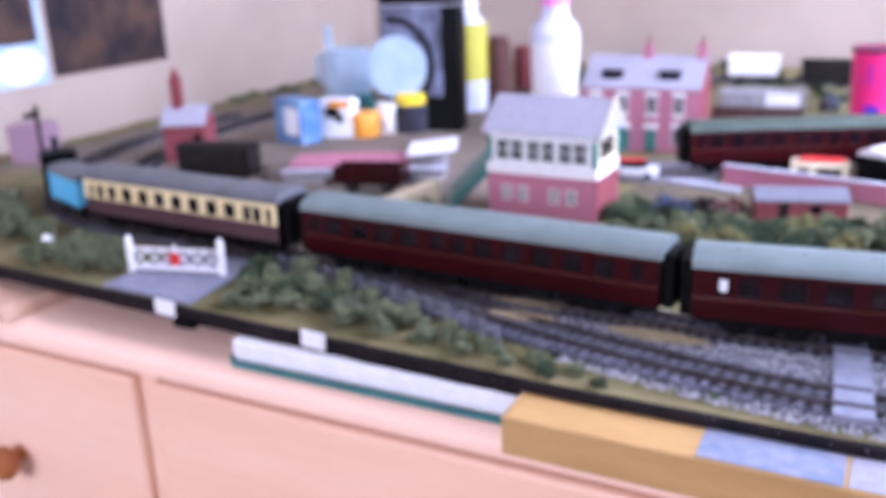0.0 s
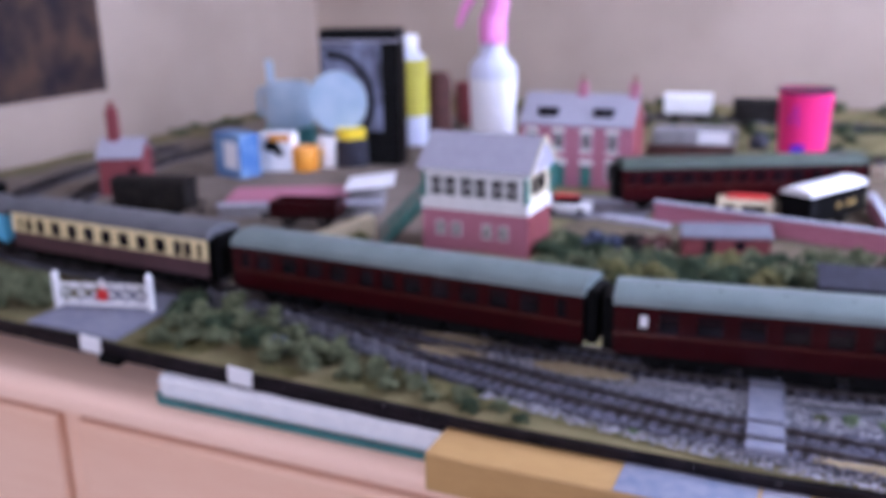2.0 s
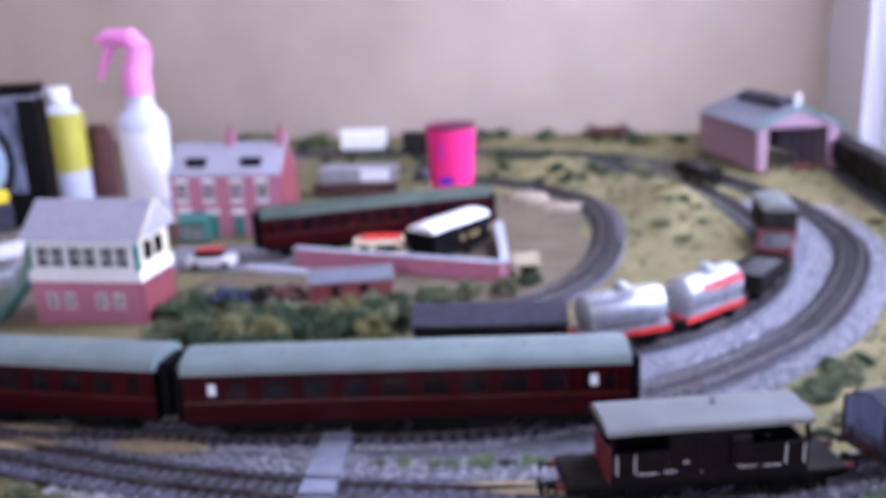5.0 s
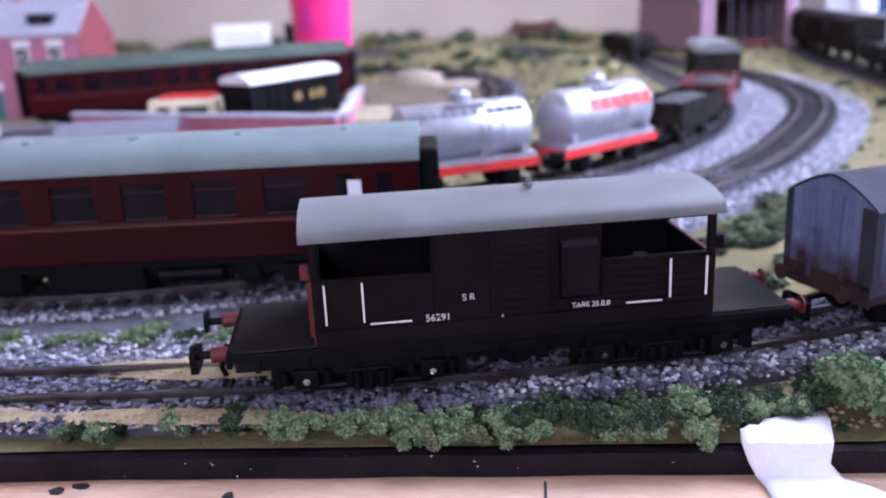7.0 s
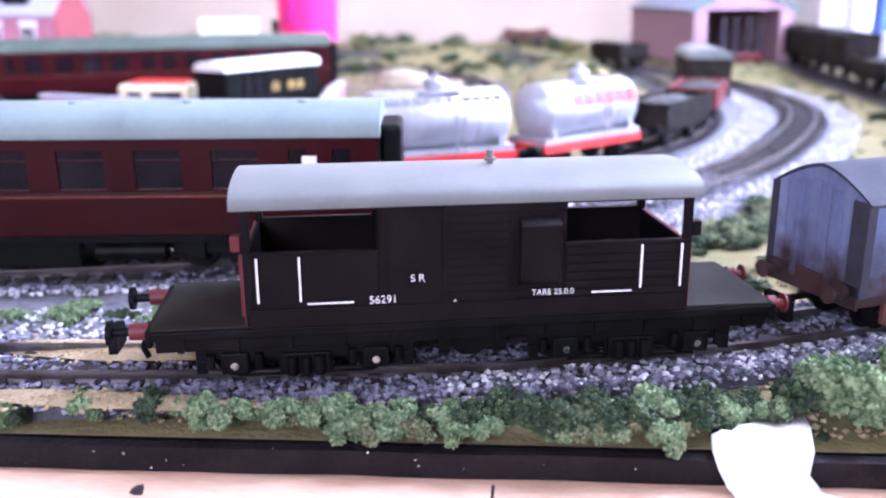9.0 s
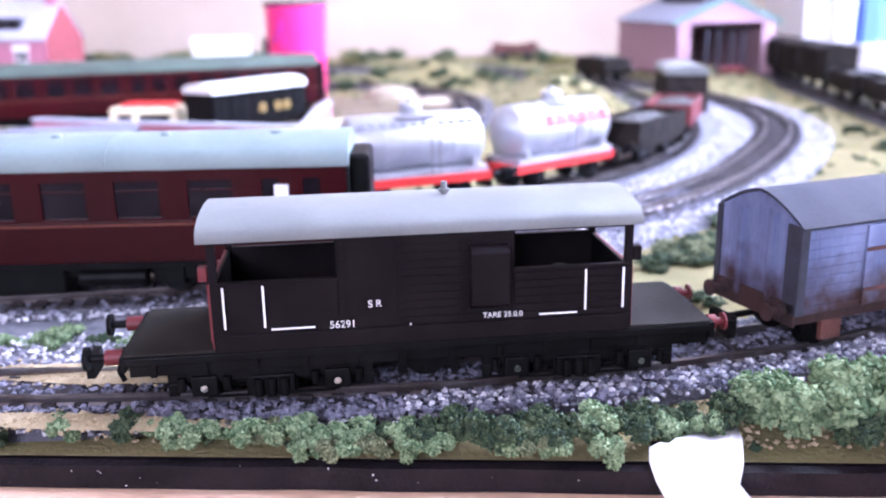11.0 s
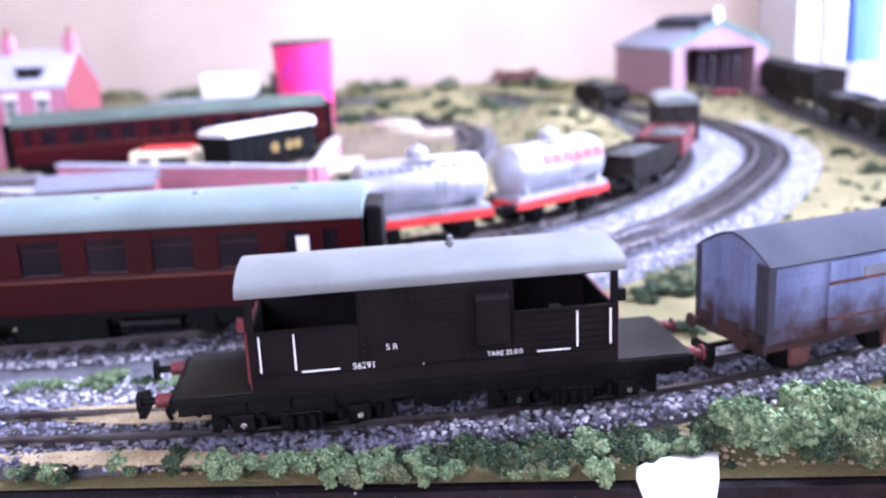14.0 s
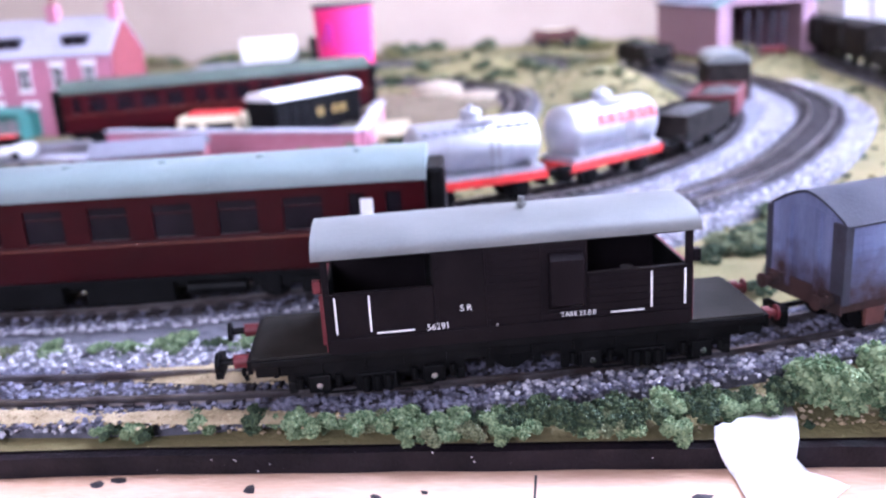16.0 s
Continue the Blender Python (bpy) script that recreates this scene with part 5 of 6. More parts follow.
tank_wagon(pose(-0.0370, 0.2315, RAIL_TOP, 0, 0, 27), [(-0.029 + k * 0.0050 + (0.003 if k > 6 else 0), -0.0252 + k * 0.0050 + (0.003 if k > 6 else 0), 44, SLATE_MID, 0.0016) for k in range(11)], "silver tank wagon with dark lettering and a red frame")
tank_wagon(pose(0.0285, 0.2800, RAIL_TOP, 0, 0, 45), [(-0.017 + k * 0.0078, -0.0108 + k * 0.0078, 24, RED, 0.0033) for k in range(6)], "silver tank wagon with red lettering and a red frame")


def open_wagon(m, mat, label, load=COAL):
    v = thing("open_wagon", m, label, "wagon", "open wagons")
    h, w = 0.034, 0.0150
    for s in (-1, 1):
        side = part("side_panel", Shape().box(-h, h, *sorted((s * w, s * (w - 0.001))), 0.0118, 0.0255), mat, v)
        for k in range(4):
            part("plank", Shape().box(-h, h, *sorted((s * w, s * (w + 0.0004))), 0.0120 + k * 0.0034, 0.0150 + k * 0.0034), mat, side, bevel=0.0002)
        part("solebar", Shape().box(-h, h, *sorted((s * 0.0115, s * 0.0130)), 0.0085, 0.0117), SOOT, v)
        for x in (-0.018, 0.018):
            wheel(v, x, s * 0.0085, 0.0062)
    for d in (-1, 1):
        part("end_panel", Shape().box(*sorted((d * h, d * (h - 0.001))), -w + 0.001, w - 0.001, 0.0118, 0.0255), mat, v)
        buffer_pair(v, d * h, 0.0125, SOOT)
    part("floor", Shape().box(-h + 0.001, h - 0.001, -w + 0.001, w - 0.001, 0.0118, 0.0135), SOOT, v)
    if load:
        r = random.Random(3)
        n = 14
        vv = [(-h + 0.002 + 2 * (h - 0.002) * i / (n - 1), -w + 0.002 + 2 * (w - 0.002) * j / 7, 0.0225 + 0.004 * math.sin(math.pi * j / 7) * math.sin(math.pi * i / (n - 1)) + r.uniform(-0.0008, 0.0008)) for i in range(n) for j in range(8)]
        part("load", Shape().add(vv, [(i * 8 + j, i * 8 + j + 8, i * 8 + j + 9, i * 8 + j + 1) for i in range(n - 1) for j in range(7)]), load, v, "heaped black coal load")
    return v


def box_van(m, body, roof, label, h=0.036, category="van"):
    v = thing("box_van", m, label, category, "goods vans")
    w = 0.0155
    part("body", Shape().box(-h, h, -w, w, 0.0115, 0.0365), body, v, bevel=0.0004)
    for s in (-1, 1):
        part("door", Shape().box(-0.010, 0.010, *sorted((s * w, s * (w + 0.0008))), 0.0125, 0.0355), body, v, bevel=0.0002)
        for x in (-0.030, -0.020, 0.020, 0.030):
            part("rib", Shape().box(x - 0.0006, x + 0.0006, *sorted((s * w, s * (w + 0.0006))), 0.0118, 0.0360), body, v)
        part("solebar", Shape().box(-h, h, *sorted((s * 0.0115, s * 0.0130)), 0.0085, 0.0114), SOOT, v)
        for x in (-0.019, 0.019):
            wheel(v, x, s * 0.0085, 0.0062)
    part("roof", Shape().prism([(w + 0.0008, 0.0362)] + arc(w + 0.0008, 0.0367, 0.0060, 12) + [(-w - 0.0008, 0.0362)], -h - 0.0008, h + 0.0008), roof, v, smooth=True)
    for d in (-1, 1):
        buffer_pair(v, d * h, 0.0125, SOOT)
    return v


open_wagon(pose(0.0820, 0.3530, RAIL_TOP, 0, 0, 60), SOOT, "grimy dark brown open wagon loaded with coal")
open_wagon(pose(0.1140, 0.4340, RAIL_TOP, 0, 0, 74), VAN_RED, "dull red open wagon with a dark load")
box_van(pose(0.1330, 0.5300, RAIL_TOP, 0, 0, 88), SOOT, VAN_ROOF, "dark van with a pale grey roof", 0.036)
open_wagon(pose(0.094, 0.790, RAIL_TOP + 0.006, 0, 0, 112), SOOT, "black open wagon beside the engine shed")
for y in (0.47, 0.555, 0.64):
    open_wagon(pose(0.3 + 0.003 * (y > 0.5), y, RAIL_TOP, 0, 0, 88), SOOT, "black coal wagon in a row by the window")
for y in (0.73, 0.815, 0.90, 0.985):
    box_van(pose(0.305, y, RAIL_TOP + 0.003, 0, 0, 90), SOOT, SOOT, "black van in a row by the window")
parcels = box_van(pose(-0.1925, 0.4770, 0.002, 0, 0, 60), BLACK, WHITE, "dark van with a white roof parked in the yard", 0.046)
for x0, x1 in ((-0.004, 0.002), (0.012, 0.018), (0.021, 0.027)):
    part("lettering_bar", Shape().box(x0, x1, -0.0170, -0.0164, 0.020, 0.026), GILT, parcels, "dull gilt lettering block")
box_van(pose(-0.833, 0.287, 0.001, 0, 0, 14), SOOT, SOOT, "black van standing near the brick chapel", 0.040)
box_van(pose(-0.30, 1.02, 0.012, 0, 0, 3), SOOT, SOOT, "dark wagon at the back of the layout")
box_van(pose(-0.41, 1.055, 0.012, 0, 0, 2), WHITE, WHITE, "white van at the back of the layout")
open_wagon(pose(-0.005, 1.195, 0.010, 0, 0, 3), RUST, "brown wagon with a pale yellow load at the back", TIMBER_CREAM)


def tank_engine(m):
    v = thing("steam_locomotive", m, "small black tank engine at the head of the train", "locomotive")
    part("boiler", Shape(pose(0, 0, 0.027, 0, 90)).lathe([(0.010, -0.042), (0.0115, -0.040), (0.0115, 0.020)], 24), BLACK, v, smooth=True)
    part("chimney", Shape().lathe([(0.0042, 0.036), (0.0032, 0.040), (0.0034, 0.047), (0.0042, 0.049)], 16, pose(-0.033, 0, 0)), BLACK, v, smooth=True)
    part("dome", Shape().lathe([(0.0048, 0.036), (0.0046, 0.041), (0.002, 0.044)], 16, pose(-0.008, 0, 0)), BLACK, v, smooth=True)
    part("side_tank", Shape().box(-0.030, 0.018, -0.0165, -0.009, 0.016, 0.033), BLACK, v, bevel=0.0008)
    part("side_tank", Shape().box(-0.030, 0.018, 0.009, 0.0165, 0.016, 0.033), BLACK, v, bevel=0.0008)
    part("cab", Shape().box(0.018, 0.040, -0.0165, -0.0155, 0.016, 0.042).box(0.018, 0.040, 0.0155, 0.0165, 0.016, 0.042).box(0.018, 0.019, -0.0155, 0.0155, 0.016, 0.042).box(0.039, 0.040, -0.0155, 0.0155, 0.016, 0.032), BLACK, v)
    part("cab_roof", Shape().prism([(0.0175, 0.0418)] + arc(0.0175, 0.0422, 0.005, 12) + [(-0.0175, 0.0418)], 0.016, 0.042), BLACK, v, smooth=True)
    part("footplate", Shape().box(-0.048, 0.046, -0.0165, 0.0165, 0.0135, 0.0160), BLACK, v)
    for x in (-0.030, -0.006, 0.018):
        for y in (-0.0085, 0.0085):
            wheel(v, x, y, 0.009)
    for d in (-0.048, 0.046):
        buffer_pair(v, d, 0.0125, RED)


tank_engine(pose(-0.952, 0.184, RAIL_TOP, 0, 0, -38))
box_van(pose(-0.868, 0.1345, RAIL_TOP, 0, 0, -20), SKYBLUE, ROOF_DARK, "bright light-blue van coupled behind the engine", 0.033)


box_van(pose(0.1760, 0.1260, RAIL_TOP, 0, 0, 44), SOOT, SOOT, "black van coupled behind the goods van", 0.033)


# ---- buildings ----
def sash(parent, x, z, w, h, y, bars=True, mat=DARKGLASS):
    """A window on a wall that faces -y: recessed pane in a white frame."""
    f = part("window", Shape().box(x - w / 2, x + w / 2, y - 0.0006, y + 0.0002, z, z + 0.0012).box(x - w / 2, x + w / 2, y - 0.0006, y + 0.0002, z + h - 0.0012, z + h)
             .box(x - w / 2, x - w / 2 + 0.0011, y - 0.0006, y + 0.0002, z + 0.0012, z + h - 0.0012).box(x + w / 2 - 0.0011, x + w / 2, y - 0.0006, y + 0.0002, z + 0.0012, z + h - 0.0012), WHITE, parent, "white window frame")
    part("pane", Shape().box(x - w / 2 + 0.0011, x + w / 2 - 0.0011, y - 0.0003, y + 0.0001, z + 0.0012, z + h - 0.0012), mat, f)
    if bars:
        part("glazing_bar", Shape().box(x - 0.0004, x + 0.0004, y - 0.0007, y - 0.0003, z + 0.001, z + h - 0.001).box(x - w / 2, x + w / 2, y - 0.00072, y - 0.00032, z + h / 2 - 0.0004, z + h / 2 + 0.0004), WHITE, f)
    return f


def signal_box(m):
    b = thing("signal_box", m, "card model signal box, pink brick base, white windows and slate roof", "signal box")
    w, d = 0.0482, 0.028
    base = part("base_wall", Shape().box(-w, w, 0, 2 * d, 0, 0.0445), BRICK, b, "pink brick paper base")
    for x in (-0.031, -0.016, 0.012, 0.027):
        sash(base, x, 0.022, 0.0085, 0.0125, -0.0003, True, DARKGLASS)
    part("side_wall", Shape().box(w, w + 0.0006, 0, 2 * d, 0, 0.0445), BRICK_DEEP, b, "red brick side wall")
    part("sill_band", Shape().box(-w - 0.001, w + 0.001, -0.001, 2 * d, 0.0446, 0.0540), WHITE, b, "white boarded band", bevel=0.0003)
    cabin = part("cabin", Shape().box(-w + 0.001, w - 0.001, 0.001, 2 * d - 0.001, 0.0541, 0.0810), TIMBER_CREAM, b, "cream timber cabin")
    part("front_boarding", Shape().box(-w + 0.004, w - 0.004, 0.0002, 0.0012, 0.0541, 0.0752), WHITE, b, "white window boarding")
    part("corner_board", Shape().box(-w, -w + 0.004, 0, 0.004, 0.0541, 0.081), GREEN, b, "green corner board")
    part("corner_board", Shape().box(w - 0.004, w, 0, 0.004, 0.0541, 0.081), GREEN, b, "green corner board")
    for k in range(6):
        x = -0.0345 + k * 0.0130 + (0.002 if k > 1 else 0) + (0.002 if k > 3 else 0)
        sash(cabin, x, 0.0560, 0.0118, 0.0185, -0.0002)
    part("fascia", Shape().box(-w + 0.001, w - 0.001, -0.0004, 0.001, 0.0752, 0.081), WHITE, cabin)
    for y in (0.012, 0.030):
        part("side_window", Shape().box(w - 0.001, w + 0.0003, y, y + 0.012, 0.060, 0.075), DARKGLASS, cabin)
    part("roof", Shape().prism([(-0.006, 0.0800), (2 * d + 0.006, 0.0800), (d, 0.1075)], -w - 0.0035, w + 0.0045), SLATE, b, "grey slate paper roof", bevel=0.0004)
    part("bargeboard", Shape().prism([(-0.007, 0.0795), (-0.0045, 0.0795), (d, 0.106), (2 * d + 0.0045, 0.0795), (2 * d + 0.007, 0.0795), (d, 0.1092)], w + 0.0046, w + 0.0056), TIMBER_CREAM, b)
    st = part("staircase", Shape().prism([(0.004, 0), (0.018, 0), (0.018, 0.002), (0.004, 0.002)], -0.1, -0.09), GREEN, b, "green outside staircase")
    for k in range(9):
        part("tread", Shape().box(-w - 0.004 - k * 0.0048, -w - k * 0.0048, 0.004, 0.018, 0.0500 - k * 0.0053, 0.0512 - k * 0.0053), GREEN, st)
    for y in (0.004, 0.018):
        part("handrail", Shape().cyl((-w, y, 0.066), (-w - 0.044, y, 0.020), 0.0010, 6).cyl((-w, y, 0.058), (-w - 0.044, y, 0.012), 0.0010, 6).box(-w - 0.0445, -w - 0.0435, y - 0.0006, y + 0.0006, 0, 0.021), GREEN, st)
        part("string", Shape().add([(-w, y - 0.0005, 0.047), (-w, y - 0.0005, 0.053), (-w - 0.044, y - 0.0005, 0.007), (-w - 0.044, y - 0.0005, 0.001), (-w, y + 0.0005, 0.047), (-w, y + 0.0005, 0.053), (-w - 0.044, y + 0.0005, 0.007), (-w - 0.044, y + 0.0005, 0.001)], [(0, 1, 2, 3), (7, 6, 5, 4), (0, 4, 5, 1), (1, 5, 6, 2), (2, 6, 7, 3), (3, 7, 4, 0)]), GREEN, st)


signal_box(pose(-0.4610, 0.2550, 0.0, 0, 0, -1.5))


def terrace(m):
    h = thing("terraced_house", m, "pink brick card model terraced house with slate roof and chimneys", "house")
    w, d, e, r = 0.066, 0.035, 0.072, 0.104
    wall = part("wall", Shape().box(-w, w, 0, 2 * d, 0, e).prism([(0, e), (2 * d, e), (d, r - 0.003)], -w, w), BRICK, h, "pink brick paper wall")
    part("gable", Shape().prism([(0, 0), (2 * d, 0), (2 * d, e), (d, r), (0, e)], w, w + 0.0006), BRICK_DEEP, h, "red brick gable end")
    roof = part("roof", Shape().prism([(-0.003, e - 0.0005), (d, r), (2 * d + 0.003, e - 0.0005), (2 * d + 0.003, e + 0.001), (d, r + 0.002), (-0.003, e + 0.001)], -w - 0.001, w + 0.001), SLATE, h, "grey slate paper roof")
    for x in (-0.035, 0.030):
        dm = part("dormer", Shape().prism([(0.007, e + 0.005), (0.02, e + 0.012), (0.02, e + 0.019), (0.007, e + 0.019)], x - 0.012, x + 0.012), SLATE_DARK, roof, "dark dormer window")
        part("pane", Shape().box(x - 0.009, x - 0.001, 0.0064, 0.0069, e + 0.007, e + 0.017).box(x + 0.001, x + 0.009, 0.0064, 0.0069, e + 0.007, e + 0.017), DARKGLASS, dm)
    for x in (-0.052, -0.020, 0.013, 0.043):
        f = sash(wall, x, 0.044, 0.012, 0.020, -0.0003)
        part("lintel", Shape().box(x - 0.0078, x + 0.0078, -0.0012, 0, 0.0645, 0.0685), WHITE, f)
        part("sill", Shape().box(x - 0.0074, x + 0.0074, -0.0016, 0, 0.0410, 0.0435), WHITE, f)
    for x in (-0.052, 0.043):
        f = sash(wall, x, 0.010, 0.013, 0.020, -0.0003)
        part("lintel", Shape().box(x - 0.0078, x + 0.0078, -0.0012, 0, 0.0305, 0.0345), WHITE, f)
    for x in (-0.018, 0.013):
        dr = part("door", Shape().box(x - 0.006, x + 0.006, -0.0008, 0, 0.001, 0.025), GREEN, wall, "green front door", bevel=0.0003)
        part("lintel", Shape().box(x - 0.0078, x + 0.0078, -0.0014, 0, 0.0270, 0.0330), WHITE, dr)
    porch = part("porch", Shape().box(-0.052, -0.020, -0.022, -0.001, 0, 0.024), GREEN, h, "teal shop porch", bevel=0.0006)
    part("pane", Shape().box(-0.049, -0.037, -0.0225, -0.0219, 0.005, 0.019).box(-0.035, -0.023, -0.0225, -0.0219, 0.005, 0.019), CARD, porch)
    part("canopy", Shape().prism([(-0.027, 0.0242), (0.0, 0.0282), (0.0, 0.0298), (-0.027, 0.0258)], -0.055, -0.017), GREEN, porch, bevel=0.0003)
    for x in (0.0, w - 0.006):
        c = part("chimney", Shape().box(x - 0.005, x + 0.005, d - 0.005, d + 0.005, r - 0.004, r + 0.014), BRICK, h, bevel=0.0004)
        part("chimney_pot", Shape().lathe([(0.0018, r + 0.014), (0.0014, r + 0.022)], 10, pose(x, d, 0)), BRICK_DEEP, c)


terrace(pose(-0.4600, 0.5640, 0.0005, 0, 0, 2) @ Matrix.Scale(0.99, 4))


def small_house(m):
    h = thing("brick_chapel", m, "small pink brick model chapel with steep roof and chimney", "house")
    part("wall", Shape().prism([(-0.026, 0), (0.026, 0), (0.026, 0.046), (0, 0.062), (-0.026, 0.046)], -0.024, 0.024), BRICK_DEEP, h)
    part("roof", Shape().prism([(-0.029, 0.0445), (0, 0.0625), (0.029, 0.0445), (0.029, 0.0465), (0, 0.0650), (-0.029, 0.0465)], -0.026, 0.026), SLATE, h)
    part("door", Shape().box(-0.0248, -0.0240, -0.005, 0.005, 0.001, 0.023), GREEN, h, "green door")
    for y in (-0.014, 0.014):
        part("window", Shape().box(-0.0246, -0.0240, y - 0.004, y + 0.004, 0.024, 0.037), WHITE, h)
    part("door", Shape().box(-0.008, 0.004, -0.0268, -0.0260, 0.001, 0.023), GREEN, h, "green door")
    part("window", Shape().box(0.010, 0.019, -0.0266, -0.0260, 0.018, 0.034), DARKGLASS, h)
    part("chimney", Shape().box(-0.016, -0.004, -0.006, 0.006, 0.055, 0.098).box(-0.013, -0.007, -0.003, 0.003, 0.098, 0.106), BRICK_DEEP, h, bevel=0.0006)


small_house(pose(-0.945, 0.368, 0.0, 0, 0, 28))


def engine_shed(m):
    h = thing("engine_shed", m, "mauve brick engine shed with grey roof and open doorway", "engine shed")
    w, l, e, r = 0.057, 0.21, 0.060, 0.086
    part("side_wall", Shape().box(-w, -w + 0.004, 0, l, 0, e), BRICK_PALE, h)
    part("side_wall", Shape().box(w - 0.004, w, 0, l, 0, e), BRICK_PALE, h)
    part("back_wall", Shape().box(-w + 0.004, w - 0.004, l - 0.004, l, 0, e), BRICK_PALE, h)
    part("pillar", Shape().box(-w - 0.001, -w + 0.014, -0.003, 0.003, 0, e), BRICK_PALE, h, bevel=0.0005)
    part("pillar", Shape().box(w - 0.014, w + 0.001, -0.003, 0.003, 0, e), BRICK_PALE, h, bevel=0.0005)
    part("gable", Shape().add([(-w, -0.002, e), (w, -0.002, e), (0, -0.002, r), (-w, 0.002, e), (w, 0.002, e), (0, 0.002, r)], [(0, 1, 2), (5, 4, 3), (0, 3, 4, 1), (1, 4, 5, 2), (2, 5, 3, 0)]), BRICK_PALE, h)
    part("gable_trim", Shape().add([(-w - 0.008, -0.005, e - 0.003), (-w - 0.008, -0.005, e), (0, -0.005, r + 0.004), (w + 0.008, -0.005, e), (w + 0.008, -0.005, e - 0.003), (0, -0.005, r), (-w - 0.008, -0.0025, e - 0.003), (-w - 0.008, -0.0025, e), (0, -0.0025, r + 0.004), (w + 0.008, -0.0025, e), (w + 0.008, -0.0025, e - 0.003), (0, -0.0025, r)],
         [(0, 1, 2, 5), (5, 2, 3, 4), (6, 11, 8, 7), (11, 10, 9, 8), (1, 7, 8, 2), (2, 8, 9, 3), (0, 5, 11, 6), (5, 4, 10, 11), (0, 6, 7, 1), (3, 9, 10, 4)]), GREEN, h, "pale green gable trim")
    rot = Matrix.Rotation(math.radians(90), 4, "Z")
    roof = part("roof", Shape(rot).prism([(-w - 0.005, e - 0.002), (-w - 0.005, e), (0, r + 0.002), (w + 0.005, e), (w + 0.005, e - 0.002), (0, r)], -0.004, l + 0.002), SLATE_MID, h, "grey roof")
    part("louvre", Shape(rot).prism([(-0.014, r - 0.004), (0.014, r - 0.004), (0.014, r + 0.006), (0, r + 0.012), (-0.014, r + 0.006)], 0.03, 0.17), SLATE_DARK, roof, "dark smoke louvre")
    for k in range(12):
        part("slat", Shape().box(-0.0155, 0.0155, 0.035 + k * 0.0115, 0.040 + k * 0.0115, r + 0.001, r + 0.0045), SLATE_DARK, roof)
    part("chimney", Shape().cyl((0.004, 0.014, r - 0.002), (0.004, 0.014, r + 0.018), 0.004, 12), WHITE, roof)
    for x in (-0.022, -0.008, 0.008, 0.022):
        part("door_post", Shape().box(x - 0.0012, x + 0.0012, -0.001, 0.002, 0, 0.052), SLATE_DARK, h)


engine_shed(pose(0.2400, 0.8920, 0.009, 0, 0, 13))
part_red = thing("buffer_stop", pose(0.243, 0.862, 0.010, 0, 0, 13), "red buffer beam at the engine shed door", "buffer stop")
part("beam", Shape().box(-0.015, 0.015, -0.002, 0.002, 0.006, 0.012), VAN_RED, part_red, bevel=0.0004)
part("leg", Shape().box(-0.012, -0.009, -0.0015, 0.0015, 0, 0.006), BLACK, part_red)
part("leg", Shape().box(0.009, 0.012, -0.0015, 0.0015, 0, 0.006), BLACK, part_red)


def line_wall(a, b, h, t, mat, label, cap=STONE_WALL):
    (xa, ya), (xb, yb) = a, b
    l = math.hypot(xb - xa, yb - ya)
    w = thing("brick_wall", pose(xa, ya, 0, 0, 0, math.degrees(math.atan2(yb - ya, xb - xa))), label, "wall", "yard walls")
    part("wall", Shape().box(0, l, -t / 2, t / 2, -0.002, h), BRICK, w)
    part("coping", Shape().box(-0.001, l + 0.001, -t / 2 - 0.0015, t / 2 + 0.0015, h + 0.0001, h + 0.002), cap, w, "grey coping", bevel=0.0004)


line_wall((-0.345, 0.4480), (-0.1345, 0.3985), 0.0185, 0.005, BRICK, "low pink brick yard wall with a grey coping")
line_wall((-0.1315, 0.4010), (-0.1490, 0.5520), 0.0185, 0.005, BRICK, "low pink brick return wall of the yard")


def hut(m, w, d, e, r, body, roof, label, name="hut"):
    h = thing(name, m, label, "hut")
    part("wall", Shape().prism([(-d, 0), (d, 0), (d, e), (0, r - 0.0012), (-d, e)], -w, w), body, h)
    part("roof", Shape().prism([(-d - 0.002, e - 0.0012), (0, r - 0.0010), (d + 0.002, e - 0.0012), (d + 0.002, e + 0.0006), (0, r + 0.001), (-d - 0.002, e + 0.0006)], -w - 0.002, w + 0.002), roof, h)
    part("door", Shape().box(-w * 0.5, -w * 0.5 + 0.008, -d - 0.0007, -d, 0.0005, min(e * 0.85, 0.022)), SOOT, h)
    part("window", Shape().box(w * 0.2, w * 0.2 + 0.008, -d - 0.0006, -d, e * 0.4, e * 0.8), DARKGLASS, h)
    return h


hut(pose(-0.2680, 0.3580, 0.0, 0, 0, 15), 0.036, 0.016, 0.0185, 0.0260, BRICK_DEEP, SLATE_MID, "low red brick workshop with a grey roof")
hut(pose(-0.1140, 0.4240, 0.0, 0, 0, 8), 0.0105, 0.009, 0.013, 0.021, TAN_TIMBER, TAN_TIMBER, "small cream timber platelayers hut")
hut(pose(-0.1330, 0.2420, 0.0, 0, 0, 5), 0.056, 0.020, 0.024, 0.034, SOOT, SLATE_DARK, "long low goods shed with a dark slate roof", "goods_shed")


